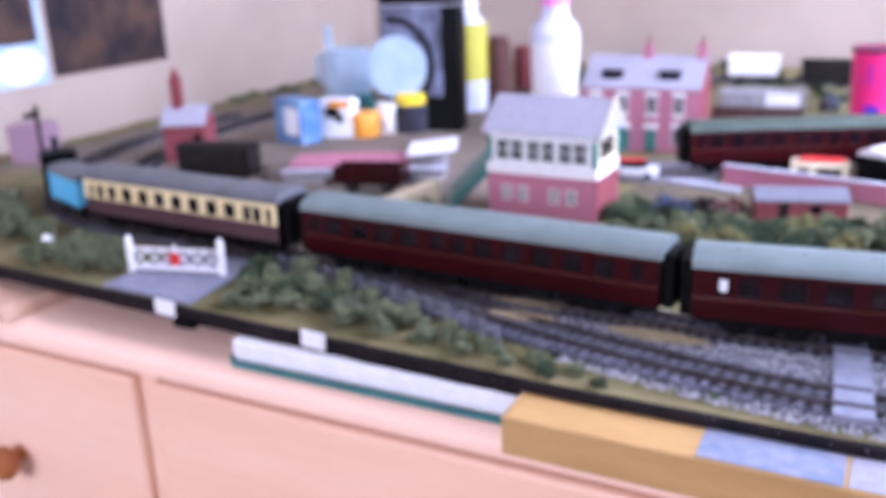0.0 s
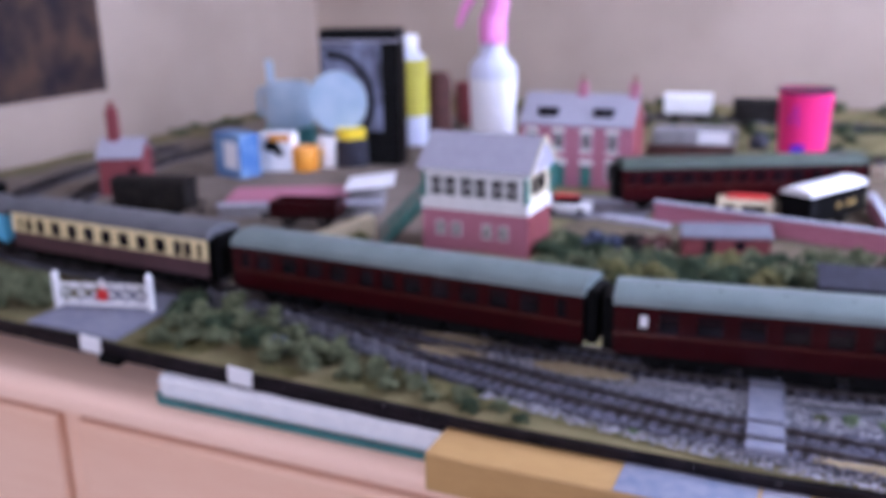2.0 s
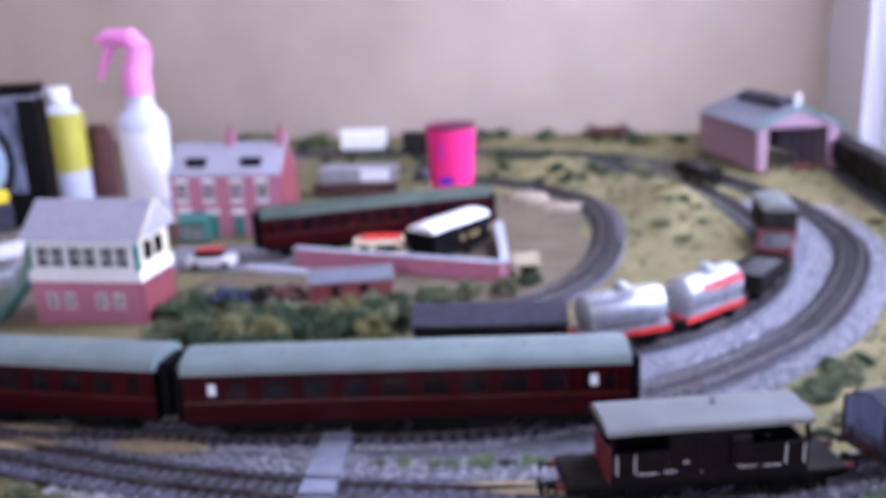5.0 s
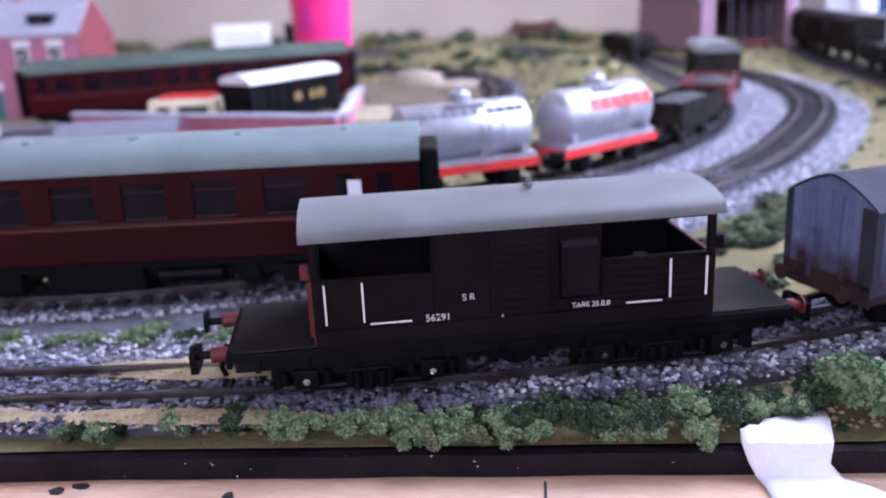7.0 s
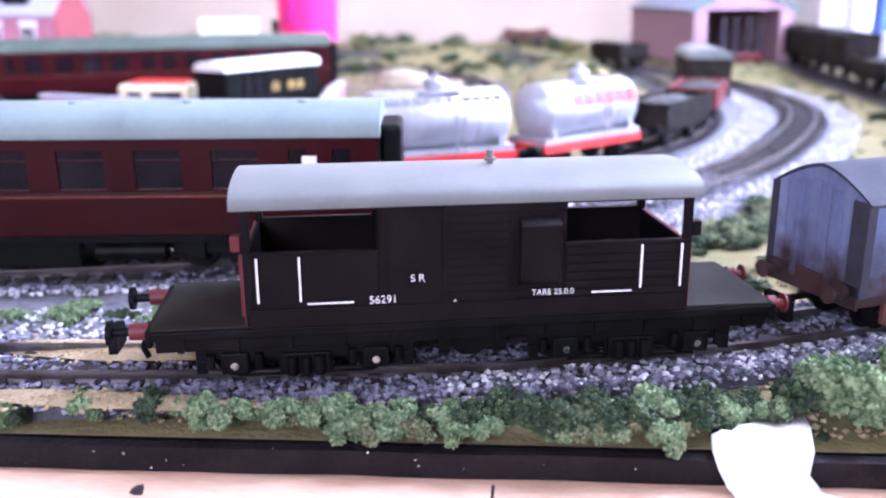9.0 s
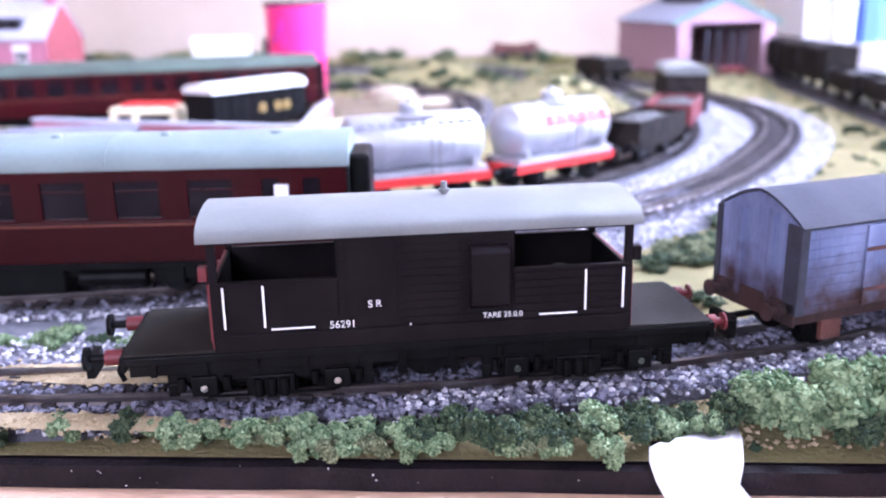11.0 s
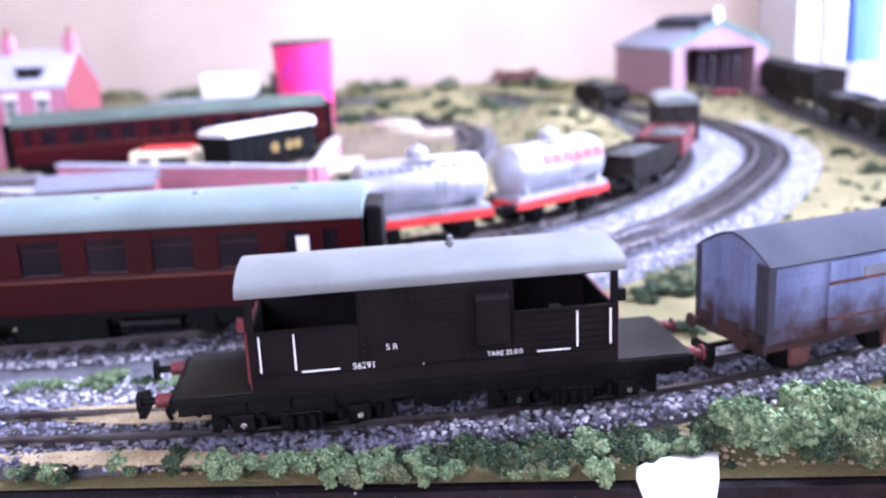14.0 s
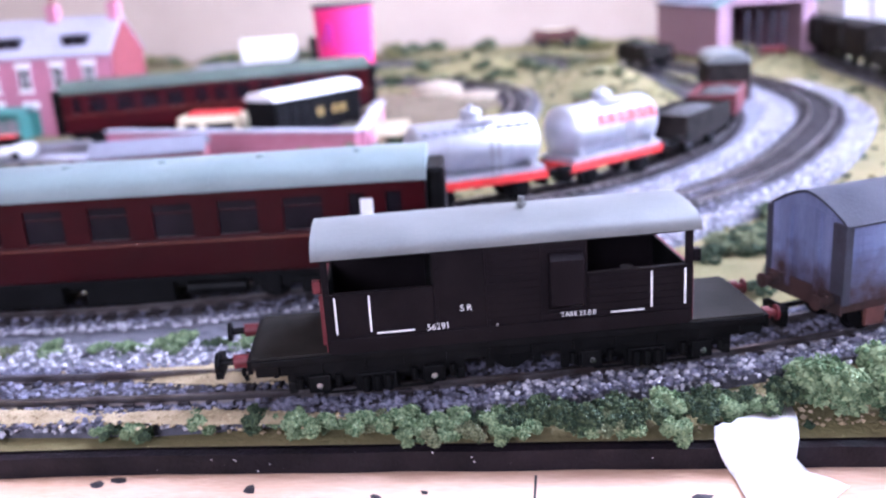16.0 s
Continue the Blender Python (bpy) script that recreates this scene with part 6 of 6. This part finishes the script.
def motor_car(m, body, roof, label, l=0.024):
    c = thing("toy_car", m, label, "car", "toy vehicles")
    part("body", Shape().prism([(-0.010, 0.003), (0.010, 0.003), (0.010, 0.009), (0.0085, 0.0115), (-0.0085, 0.0115), (-0.010, 0.009)], -l, l), body, c, bevel=0.0008, smooth=True)
    part("cabin", Shape().prism([(-0.0085, 0.0116), (0.0085, 0.0116), (0.0070, 0.0175), (-0.0070, 0.0175)], -l * 0.6, l * 0.55), DARKGLASS, c)
    part("roof", Shape().box(-l * 0.55, l * 0.5, -0.0072, 0.0072, 0.0176, 0.0188), roof, c, bevel=0.0004)
    for x in (-l * 0.6, l * 0.6):
        for y in (-0.0098, 0.0098):
            part("wheel", Shape().cyl((x, y - 0.0012, 0.0036), (x, y + 0.0012, 0.0036), 0.0036, 14), BLACK, c)
    return c


motor_car(pose(-0.4320, 0.440, 0.002, 0, 0, 8), WHITE, RED, "small white toy car with a red roof")
lorry = thing("toy_van", pose(-0.2600, 0.4550, 0.002, 0, 0, 5), "cream toy delivery van with a red roof edge", "van", "toy vehicles")
part("body", Shape().prism([(-0.011, 0.004), (0.011, 0.004), (0.011, 0.022), (0.0095, 0.026), (-0.0095, 0.026), (-0.011, 0.022)], -0.026, 0.024), TIMBER_CREAM, lorry, bevel=0.0008, smooth=True)
part("roof", Shape().box(-0.018, 0.021, -0.0080, 0.0080, 0.0261, 0.0285), RED, lorry, "red roof panel", bevel=0.0006)
part("window", Shape().box(-0.020, -0.010, -0.0114, -0.0109, 0.015, 0.021).box(-0.004, 0.018, -0.0114, -0.0109, 0.015, 0.021), DARKGLASS, lorry)
for x in (-0.016, 0.016):
    for y in (-0.0105, 0.0105):
        part("wheel", Shape().cyl((x, y - 0.001, 0.004), (x, y + 0.001, 0.004), 0.004, 14), BLACK, lorry)
solid("platform_edge", Shape().box(-0.034, 0.034, -0.006, 0.006, 0, 0.004), STONE_WALL, "pale grey card kerb in the yard", "kerb", pose(-0.358, 0.424, 0.0012, 0, 0, -13), bevel=0.0005)
solid("yard_road", Shape().box(-0.07, 0.07, -0.045, 0.045, 0.0, 0.0022), ASPHALT, "grey card road in front of the house", "road", pose(-0.425, 0.47, 0.001, 0, 0, 2), bevel=0.0004, kind="structure")
for x, y, a, mat, lab in ((-0.365, 0.315, 20, SCRAP_BLUE, "heap of dark blue scrap in the yard"), (-0.345, 0.33, -15, SOOT, "heap of black scrap in the yard"), (-0.325, 0.335, 40, RUST, "heap of rusty scrap in the yard")):
    r = random.Random(int(a + 100))
    heap = thing("scrap_heap", pose(x, y, height(x, y)), lab, "scrap heap", "scrap heaps")
    for k in range(14):
        part("scrap", Shape(pose(r.uniform(-0.012, 0.012), r.uniform(-0.01, 0.01), r.uniform(0.002, 0.010), r.uniform(-60, 60), r.uniform(-60, 60), r.uniform(0, 180))).box(-0.006, 0.006, -0.004, 0.004, -0.002, 0.003), mat, heap, bevel=0.0004)


# station platform on the left
pf = thing("station_platform", pose(-0.7050, 0.3750, 0, 0, 0, 24), "card station platform with a pink brick canopy and grey edge", "platform")
part("base", Shape().box(-0.085, 0.085, -0.040, 0.040, 0, 0.012), CARD, pf, bevel=0.0006)
part("edge_slab", Shape().box(-0.087, 0.087, -0.044, -0.030, 0.0121, 0.0140), STONE_WALL, pf, "pale grey edge slab", bevel=0.0005)
part("brick_panel", Shape().box(-0.080, 0.046, -0.028, 0.030, 0.0121, 0.0165), BRICK, pf, "pink brick paper panel", bevel=0.0004)
part("white_card", Shape(pose(0, 0, 0, 0, -6)).box(0.048, 0.100, -0.036, 0.030, 0.020, 0.0212), PAPER, pf, "white card roof piece")
solid("ramp", Shape().add([(0, -0.010, 0), (0.085, -0.010, 0), (0.085, -0.010, 0.022), (0, 0.010, 0), (0.085, 0.010, 0), (0.085, 0.010, 0.022)], [(0, 1, 2), (5, 4, 3), (0, 3, 4, 1), (1, 4, 5, 2), (2, 5, 3, 0)]), TIMBER_CREAM, "cream card ramp beside the signal box", "ramp", pose(-0.640, 0.232, 0.001, 0, 0, 42))
open_wagon(pose(-0.655, 0.300, 0.004, 0, 0, 15), MAROON, "low red wagon beside the platform", None)


# level crossing and fence
xr = thing("crossing_road", pose(-0.660, 0.030, 0.0012), "grey card road leading to the level crossing gate", "road", kind="structure")
part("surface", Shape().add([(-0.045, -0.027, 0), (0.040, -0.030, 0), (0.034, 0.055, 0), (-0.045, 0.055, 0), (-0.045, -0.027, 0.002), (0.040, -0.030, 0.002), (0.034, 0.055, 0.002), (-0.045, 0.055, 0.002)], [(3, 2, 1, 0), (4, 5, 6, 7), (0, 1, 5, 4), (1, 2, 6, 5), (2, 3, 7, 6), (3, 0, 4, 7)]), CROSSING, xr)


def crossing_gate(m, l=0.083):
    g = thing("level_crossing_gate", m, "white lattice level crossing gate with a red disc", "gate")
    for x in (0, l):
        p = part("post", Shape().box(x - 0.002, x + 0.002, -0.002, 0.002, -0.002, 0.025), WHITE, g, bevel=0.0004)
        part("finial", Shape().lathe([(0.0024, 0.025), (0.0018, 0.0275), (0.0004, 0.029)], 10, pose(x, 0, 0)), WHITE, p)
    part("top_rail", Shape().box(0.002, l - 0.002, -0.0008, 0.0008, 0.0175, 0.0195), WHITE, g)
    part("bottom_rail", Shape().box(0.002, l - 0.002, -0.0008, 0.0008, 0.0025, 0.0055), WHITE, g)
    n = 6
    for k in range(n):
        a, b = 0.002 + (l - 0.004) * k / n, 0.002 + (l - 0.004) * (k + 1) / n
        part("lattice_bar", Shape().cyl((a, 0, 0.0055), (b, 0, 0.0175), 0.0007, 6), WHITE, g)
        part("lattice_bar", Shape().cyl((a, 0, 0.0175), (b, 0, 0.0055), 0.0007, 6), WHITE, g)
    part("stile", Shape().box(l / 2 - 0.0008, l / 2 + 0.0008, -0.0007, 0.0007, 0.0055, 0.0230), WHITE, g)
    part("disc", Shape().cyl((l / 2, -0.0018, 0.0115), (l / 2, -0.0010, 0.0115), 0.0050, 20), RED, g, "red warning disc")
    return g


crossing_gate(pose(-0.7060, 0.0340, 0.003, 0, 0, 14), 0.0745)
solid("gate_post", Shape().box(-0.004, 0.004, -0.004, 0.004, 0, 0.014).box(-0.0025, 0.0025, -0.0025, 0.0025, 0.014, 0.018), WHITE, "small white wicket post by the crossing", "post", pose(-0.806, 0.040, 0.001, 0, 6, 20), bevel=0.0008)


def lineside_fence(points, label):
    line = smooth_line(points, 0.0165)
    f = thing("lineside_fence", pose(0, 0, 0), label, "fence")
    for p in line:
        part("post", Shape().box(p.x - 0.0009, p.x + 0.0009, p.y - 0.0009, p.y + 0.0009, 0, 0.0165), SLATE_MID, f)
    for z in (0.0050, 0.0090, 0.0130):
        part("rail", Shape().sweep([(p.x, p.y, z) for p in line], [(-0.0004, 0), (0.0004, 0), (0.0004, 0.0012), (-0.0004, 0.0012)]), SLATE_MID, f)


lineside_fence([(-0.60, 0.078), (-0.53, 0.062), (-0.46, 0.043), (-0.415, 0.026), (-0.383, 0.006)], "grey weathered post and rail lineside fence")
cr = thing("track_crossing", pose(-0.2080, 0.0500, 0.0, 0, 0, 4), "grey board crossing laid across the tracks", "crossing", kind="structure")
for y0, y1 in ((-0.0510, -0.0408), (-0.0360, -0.0220), (-0.0180, 0.0240), (0.0290, 0.0400)):
    part("board", Shape().box(-0.0095, 0.0095, y0, y1, 0.0030, 0.0074), CROSSING, cr, bevel=0.0004)
rock = Shape()
rock.lathe([(0.003, 0), (0.0075, 0.002), (0.0078, 0.006), (0.005, 0.0105), (0.001, 0.012)], 9)
solid("rock", rock, SCRAP_BLUE, "dark blue-grey boulder in the bank bushes", "rock", pose(-0.505, 0.024, 0.002, 8, 5, 20), smooth=True)


# ---- tape over the board edge ----
def tape(rows, seed, label):
    """A torn strip: rows of left x, right x, left and right offset from the board edge, height."""
    r = random.Random(seed)
    n, v, f = 11, [], []
    for k, (x0, x1, y0, y1, z) in enumerate(rows):
        for i in range(n):
            t = i / (n - 1)
            jag = r.uniform(-0.0010, 0.0010) if k in (0, len(rows) - 1) else 0
            side = r.uniform(-0.0006, 0.0006) if i in (0, n - 1) else 0
            v.append((x0 + (x1 - x0) * t + side, edge_y(x0) + y0 + (y1 - y0) * t + jag, z + r.uniform(-0.00025, 0.00025)))
    for k in range(len(rows) - 1):
        for i in range(n - 1):
            q = k * n + i
            f.append((q, q + n, q + n + 1, q + 1))
    ob = solid("masking_tape", Shape().add(v, f), PAPER, label, "tape", smooth=True, group="tape strips")
    mod = ob.modifiers.new("thickness", "SOLIDIFY")
    mod.thickness = 0.0002


tape([(0.0450, 0.0655, 0.0005, 0.0125, 0.0030), (0.0448, 0.0650, 0.0, 0.0040, 0.0032), (0.0446, 0.0640, -0.0040, -0.0040, 0.0018), (0.0455, 0.0638, -0.0047, -0.0047, -0.0030),
      (0.0475, 0.0660, -0.0056, -0.0056, -0.0062), (0.0485, 0.0715, -0.0090, -0.0080, -0.0064), (0.0490, 0.0740, -0.0130, -0.0115, -0.0066), (0.0496, 0.0700, -0.0180, -0.0165, -0.0066), (0.0500, 0.0690, -0.0260, -0.0240, -0.0066)],
     3, "torn strip of white masking tape over the board edge")
rf = random.Random(12)
flecks = [(x, edge_y(x) - 0.0031, rf.uniform(-0.0065, -0.0008)) for x in (rf.uniform(-0.7, 0.2) for _ in range(90))]
stones("paint_flecks", flecks, PAPER, "white flecks of paint and plaster on the board edge", 0.00030)
for x in (-0.640, -0.512):
    solid("masking_tape", Shape().box(-0.009, 0.009, -0.0006, 0.0002, -0.0085, 0.0030), PAPER, "short piece of white tape on the board edge", "tape", pose(x, edge_y(x) - 0.0038, 0.0, 0, 3, 0), group="tape strips")
solid("clip", Shape().box(-0.009, 0.009, -0.003, 0.004, -0.006, 0.0), BLACK, "black clip under the board edge", "clip", pose(-0.622, edge_y(-0.622) - 0.004, -0.008), bevel=0.001)


# ---- clutter at the back ----
cup = thing("pink_cup", pose(-0.2255, 0.7600, height(-0.2255, 0.76)), "hot pink plastic cup with purple ink marks", "cup")
part("wall", Shape().lathe([(0.0270, 0.0), (0.0276, 0.004), (0.0315, 0.094), (0.0322, 0.098), (0.0300, 0.098), (0.0262, 0.006), (0.001, 0.005)], 40), PINK, cup, smooth=True)
part("rim", Shape().lathe([(0.0317, 0.0955), (0.0328, 0.097), (0.0328, 0.100), (0.0305, 0.100), (0.0305, 0.0965)], 40), SLATE_DARK, cup, "dark rim", smooth=True)
part("ink_mark", Shape(pose(-0.004, -0.0285, 0.030, 6, 0, -8)).lathe([(0.0095, -0.0005), (0.0095, 0.0005)], 14, pose(0, 0, 0, 90), 0.55), PURPLE, cup, "purple ink blot")
part("ink_mark", Shape().cyl((-0.016, -0.0262, 0.060), (-0.008, -0.0295, 0.082), 0.0008, 6).cyl((-0.008, -0.0295, 0.082), (-0.006, -0.0292, 0.056), 0.0008, 6), PURPLE, cup, "purple ink scribble")

sp = thing("spray_bottle", pose(-0.5930, 0.6500, 0.0) @ Matrix.Scale(0.94, 4), "white plastic spray bottle with a pink trigger head", "spray bottle")
part("body", Shape().lathe([(0.024, 0), (0.026, 0.004), (0.0305, 0.085), (0.0335, 0.128), (0.0325, 0.137), (0.027, 0.144), (0.019, 0.152), (0.0165, 0.166)], 40, None, 0.7), BOTTLE, sp, smooth=True)
part("collar", Shape().lathe([(0.0175, 0.1665), (0.0180, 0.172), (0.0175, 0.200), (0.015, 0.206)], 24), TRIGGER, sp, smooth=True)
part("head", Shape().cyl((0.002, 0, 0.200), (0.009, 0, 0.226), 0.0165, 20, 0.0150).cyl((0.011, 0, 0.222), (-0.006, 0, 0.242), 0.0150, 20, 0.0125).cyl((0.002, 0, 0.238), (-0.034, 0, 0.241), 0.0135, 20, 0.0100), TRIGGER, sp, "pink swan-necked spray head", smooth=True)
part("nozzle", Shape().cyl((-0.034, 0, 0.240), (-0.046, 0, 0.237), 0.0085, 16, 0.0065), TRIGGER, sp)
part("trigger", Shape().cyl((-0.027, 0, 0.234), (-0.040, 0, 0.212), 0.0060, 10).cyl((-0.040, 0, 0.213), (-0.050, 0, 0.188), 0.0058, 10, 0.0035), TRIGGER, sp, smooth=True)
part("label", Shape().lathe([(0.0297, 0.030), (0.0319, 0.085), (0.0335, 0.120)], 40, None, 0.703), PAPER, sp, smooth=True)

bx = thing("book_box", pose(-0.7480, 0.6000, 0.0, 0, 0, 14), "tall black box with a monochrome locomotive print", "box")
part("box", Shape().box(-0.061, 0.042, 0, 0.045, 0, 0.176), BLACK, bx, bevel=0.001)
part("print", Shape().box(-0.058, 0.020, -0.0009, -0.0002, 0.046, 0.160), PHOTO, bx, "blurred grey and blue print")
angles = np.linspace(-0.9, 1.7, 18)
outer_arc = [(0.056 * math.cos(a) - 0.046, -0.0008, 0.086 + 0.062 * math.sin(a)) for a in angles]
inner_arc = [(0.048 * math.cos(a) - 0.046, -0.0008, 0.086 + 0.054 * math.sin(a)) for a in angles]
vv = outer_arc + inner_arc + [(x, -0.0016, z) for x, y, z in outer_arc + inner_arc]
ff = [(i, i + 1, 19 + i, 18 + i) for i in range(17)] + [(36 + i, 54 + i, 55 + i, 37 + i) for i in range(17)] + [(i, 36 + i, 37 + i, i + 1) for i in range(17)] + [(18 + i, 19 + i, 55 + i, 54 + i) for i in range(17)]
part("printed_arc", Shape().add(vv, ff), BLACK, bx, "black printed arc")
part("printed_disc", Shape().cyl((-0.040, -0.0016, 0.084), (-0.040, -0.0010, 0.084), 0.040, 32), CLEARBLUE, bx, "pale blue printed disc")
part("top_band", Shape().box(-0.0615, 0.0425, -0.0008, 0.0455, 0.160, 0.1625), SLATE, bx)

yb = thing("cleaner_bottle", pose(-0.7700, 0.7650, 0.0), "bottle with a yellow-green label and white cap", "bottle")
part("body", Shape().lathe([(0.028, 0), (0.030, 0.004), (0.030, 0.118), (0.026, 0.130), (0.014, 0.138)], 32), BOTTLE, yb, smooth=True)
part("label", Shape().lathe([(0.0304, 0.045), (0.0304, 0.126)], 32), YELLOW, yb, "yellow-green label", smooth=True)
part("cap", Shape().lathe([(0.0165, 0.1385), (0.0170, 0.141), (0.0165, 0.158), (0.014, 0.160)], 24), WHITE, yb, "white screw cap", smooth=True)
rd = solid("red_tin", Shape().lathe([(0.026, 0), (0.027, 0.003), (0.027, 0.060), (0.024, 0.064)], 28), BRICK_DEEP, "dark red tin standing behind the bottles", "tin", pose(-0.735, 0.93, 0.012), smooth=True)
solid("brown_jar", Shape().lathe([(0.018, 0), (0.019, 0.004), (0.019, 0.092), (0.012, 0.104)], 24), RUST, "brown jar standing behind the bottles", "jar", pose(-0.735, 0.80, 0.0), smooth=True)

jug = thing("plastic_jug", pose(-0.905, 0.655, 0.0), "pale blue plastic jug with a dark teal base", "jug")
part("body", Shape().lathe([(0.030, 0.038), (0.034, 0.045), (0.034, 0.090), (0.028, 0.10), (0.022, 0.10), (0.022, 0.06)], 28), CLEARBLUE, jug, smooth=True)
part("base", Shape().lathe([(0.030, 0), (0.036, 0.004), (0.036, 0.0375)], 28), TEAL, jug, "dark teal base", smooth=True)
part("handle", Shape().cyl((-0.034, 0, 0.092), (-0.050, 0, 0.085), 0.004, 10).cyl((-0.050, 0, 0.085), (-0.050, 0, 0.055), 0.004, 10).cyl((-0.050, 0, 0.055), (-0.034, 0, 0.05), 0.004, 10), CLEARBLUE, jug, smooth=True)
part("spout", Shape().cyl((-0.028, 0, 0.095), (-0.030, 0, 0.130), 0.005, 12), CLEARBLUE, jug)

bb = thing("picture_card", pose(-0.884, 0.478, 0.0, 0, 0, -20), "blue and white printed carton", "carton")
part("carton", Shape().box(-0.028, 0.028, 0, 0.03, 0, 0.055), BLUECARD, bb, bevel=0.0006)
part("white_panel", Shape().box(-0.006, 0.024, -0.0008, -0.0001, 0.012, 0.046), PAPER, bb, "white printed panel")
cb = thing("paint_carton", pose(-0.841, 0.523, 0.0, 0, 0, 12), "white carton with black and orange print", "carton")
part("carton", Shape().box(-0.022, 0.020, 0, 0.028, 0, 0.050), PAPER, cb, bevel=0.0006)
part("black_print", Shape().lathe([(0.011, 0), (0.011, 0.0006)], 12, pose(-0.006, -0.0002, 0.034, 90), 0.7).lathe([(0.006, 0), (0.006, 0.0007)], 10, pose(0.004, -0.0002, 0.026, 90)), BLACK, cb, "black printed figure")
part("orange_print", Shape().box(-0.010, 0.018, -0.0007, -0.0001, 0.040, 0.049), ORANGE, cb, "orange printed band")
pot = thing("orange_pot", pose(-0.812, 0.545, 0.0), "orange plastic paint pot", "pot", "paint pots")
part("wall", Shape().lathe([(0.016, 0), (0.017, 0.002), (0.018, 0.030), (0.0165, 0.032)], 24), ORANGE, pot, smooth=True)
wp = thing("white_pot", pose(-0.795, 0.580, 0.0), "white plastic paint pot", "pot", "paint pots")
part("wall", Shape().lathe([(0.015, 0), (0.016, 0.002), (0.017, 0.038), (0.0155, 0.040)], 24), WHITE, wp, smooth=True)
yp = thing("yellow_lidded_jar", pose(-0.768, 0.588, 0.0), "dark jar with a bright yellow lid", "jar", "paint pots")
part("jar", Shape().lathe([(0.020, 0), (0.022, 0.003), (0.022, 0.034), (0.018, 0.038)], 24), SLATE_DARK, yp, smooth=True)
part("lid", Shape().lathe([(0.0195, 0.0385), (0.0195, 0.050), (0.018, 0.0515)], 24), YELLOW_LID, yp, "bright yellow lid", smooth=True)

# boxes and odds at the back
cr2 = thing("card_tray", pose(-0.365, 0.800, 0.003, 0, 0, 4), "grey card tray with clear packaging", "tray")
part("tray", Shape().box(-0.056, 0.056, -0.02, 0.02, 0, 0.014), RUST, cr2, bevel=0.0006)
part("packet", Shape().box(-0.050, 0.058, -0.018, 0.022, 0.0142, 0.036), CARD, cr2, "pale clear plastic packet", bevel=0.003)
# The packet's highlight, put in as a white strip.
part("painted_shine", Shape().box(0.010, 0.050, -0.0195, -0.0182, 0.018, 0.034), PAPER, cr2, "white strip standing in for shine on the packet")
solid("driftwood", Shape().lathe([(0.006, 0), (0.014, 0.006), (0.013, 0.02), (0.006, 0.028)], 12, pose(0, 0, 0.008, 90)), SLATE_DARK, "dark lump of scenery behind the yard", "rock", pose(-0.285, 0.90, 0.0), smooth=True)
for x, y, w, h in ((-0.075, 0.700, 0.030, 0.006), (-0.125, 0.735, 0.03, 0.012)):
    solid("rock", Shape().lathe([(w * 0.7, 0), (w, 0.002), (w * 0.8, h), (w * 0.3, h * 1.3)], 13, None, 0.6), ROCK, "rough rock inside the small loop", "rock", pose(x, y, height(x, y)), smooth=True, group="rocks")

# pictures on the side wall
pc = thing("wall_poster", pose(-1.2345, 0.432, 0.080), "dark photographic poster on the side wall", "poster")
part("sheet", Shape().box(0, 0.0015, 0.0, 0.215, 0, 0.16), DARKPHOTO, pc)
pc2 = thing("wall_poster", pose(-1.2345, 0.20, 0.074), "white printed poster on the side wall", "poster")
part("sheet", Shape().box(0, 0.0015, 0.0, 0.222, 0, 0.20), CLEARBLUE, pc2)
part("dark_print", Shape().box(0.0016, 0.0022, 0.01, 0.212, 0.055, 0.19), DARKPHOTO, pc2)
part("teal_print", Shape().lathe([(0.024, 0), (0.024, 0.0006)], 20, pose(0.0017, 0.178, 0.026, 0, 90), 1.6), PAPER, pc2)
solid("signal_cabin", Shape().box(-0.022, 0.022, -0.02, 0.02, 0, 0.045), BRICK_PALE, "mauve card building by the side wall", "hut", pose(-1.13, 0.30, 0.0, 0, 0, 20), bevel=0.001)
sig = thing("signal_post", pose(-1.075, 0.265, 0.0), "black model signal post", "signal")
part("post", Shape().box(-0.0015, 0.0015, -0.0015, 0.0015, 0, 0.075), BLACK, sig)
part("arm", Shape().box(-0.0008, 0.0008, -0.016, 0.003, 0.062, 0.068), BLACK, sig)
solid("white_fence_panel", Shape().box(-0.016, 0.016, -0.001, 0.001, 0, 0.013).box(-0.016, -0.013, -0.0015, 0.0015, 0, 0.017), WHITE, "small white fence panel by the end curve", "fence", pose(-0.985, 0.135, 0.001, 0, 0, 60))

# curtain at the window
folds = [(0.352 + 0.008 * math.sin(k * 1.1), 0.48 + 0.009 * k, 0.0) for k in range(16)]
solid("curtain", Shape().sweep(folds, [(-0.0008, 0.03), (0.0008, 0.03), (0.0008, 1.18), (-0.0008, 1.18)]), CURTAIN, "pale pink curtain hanging beside the window", "curtain", smooth=True)
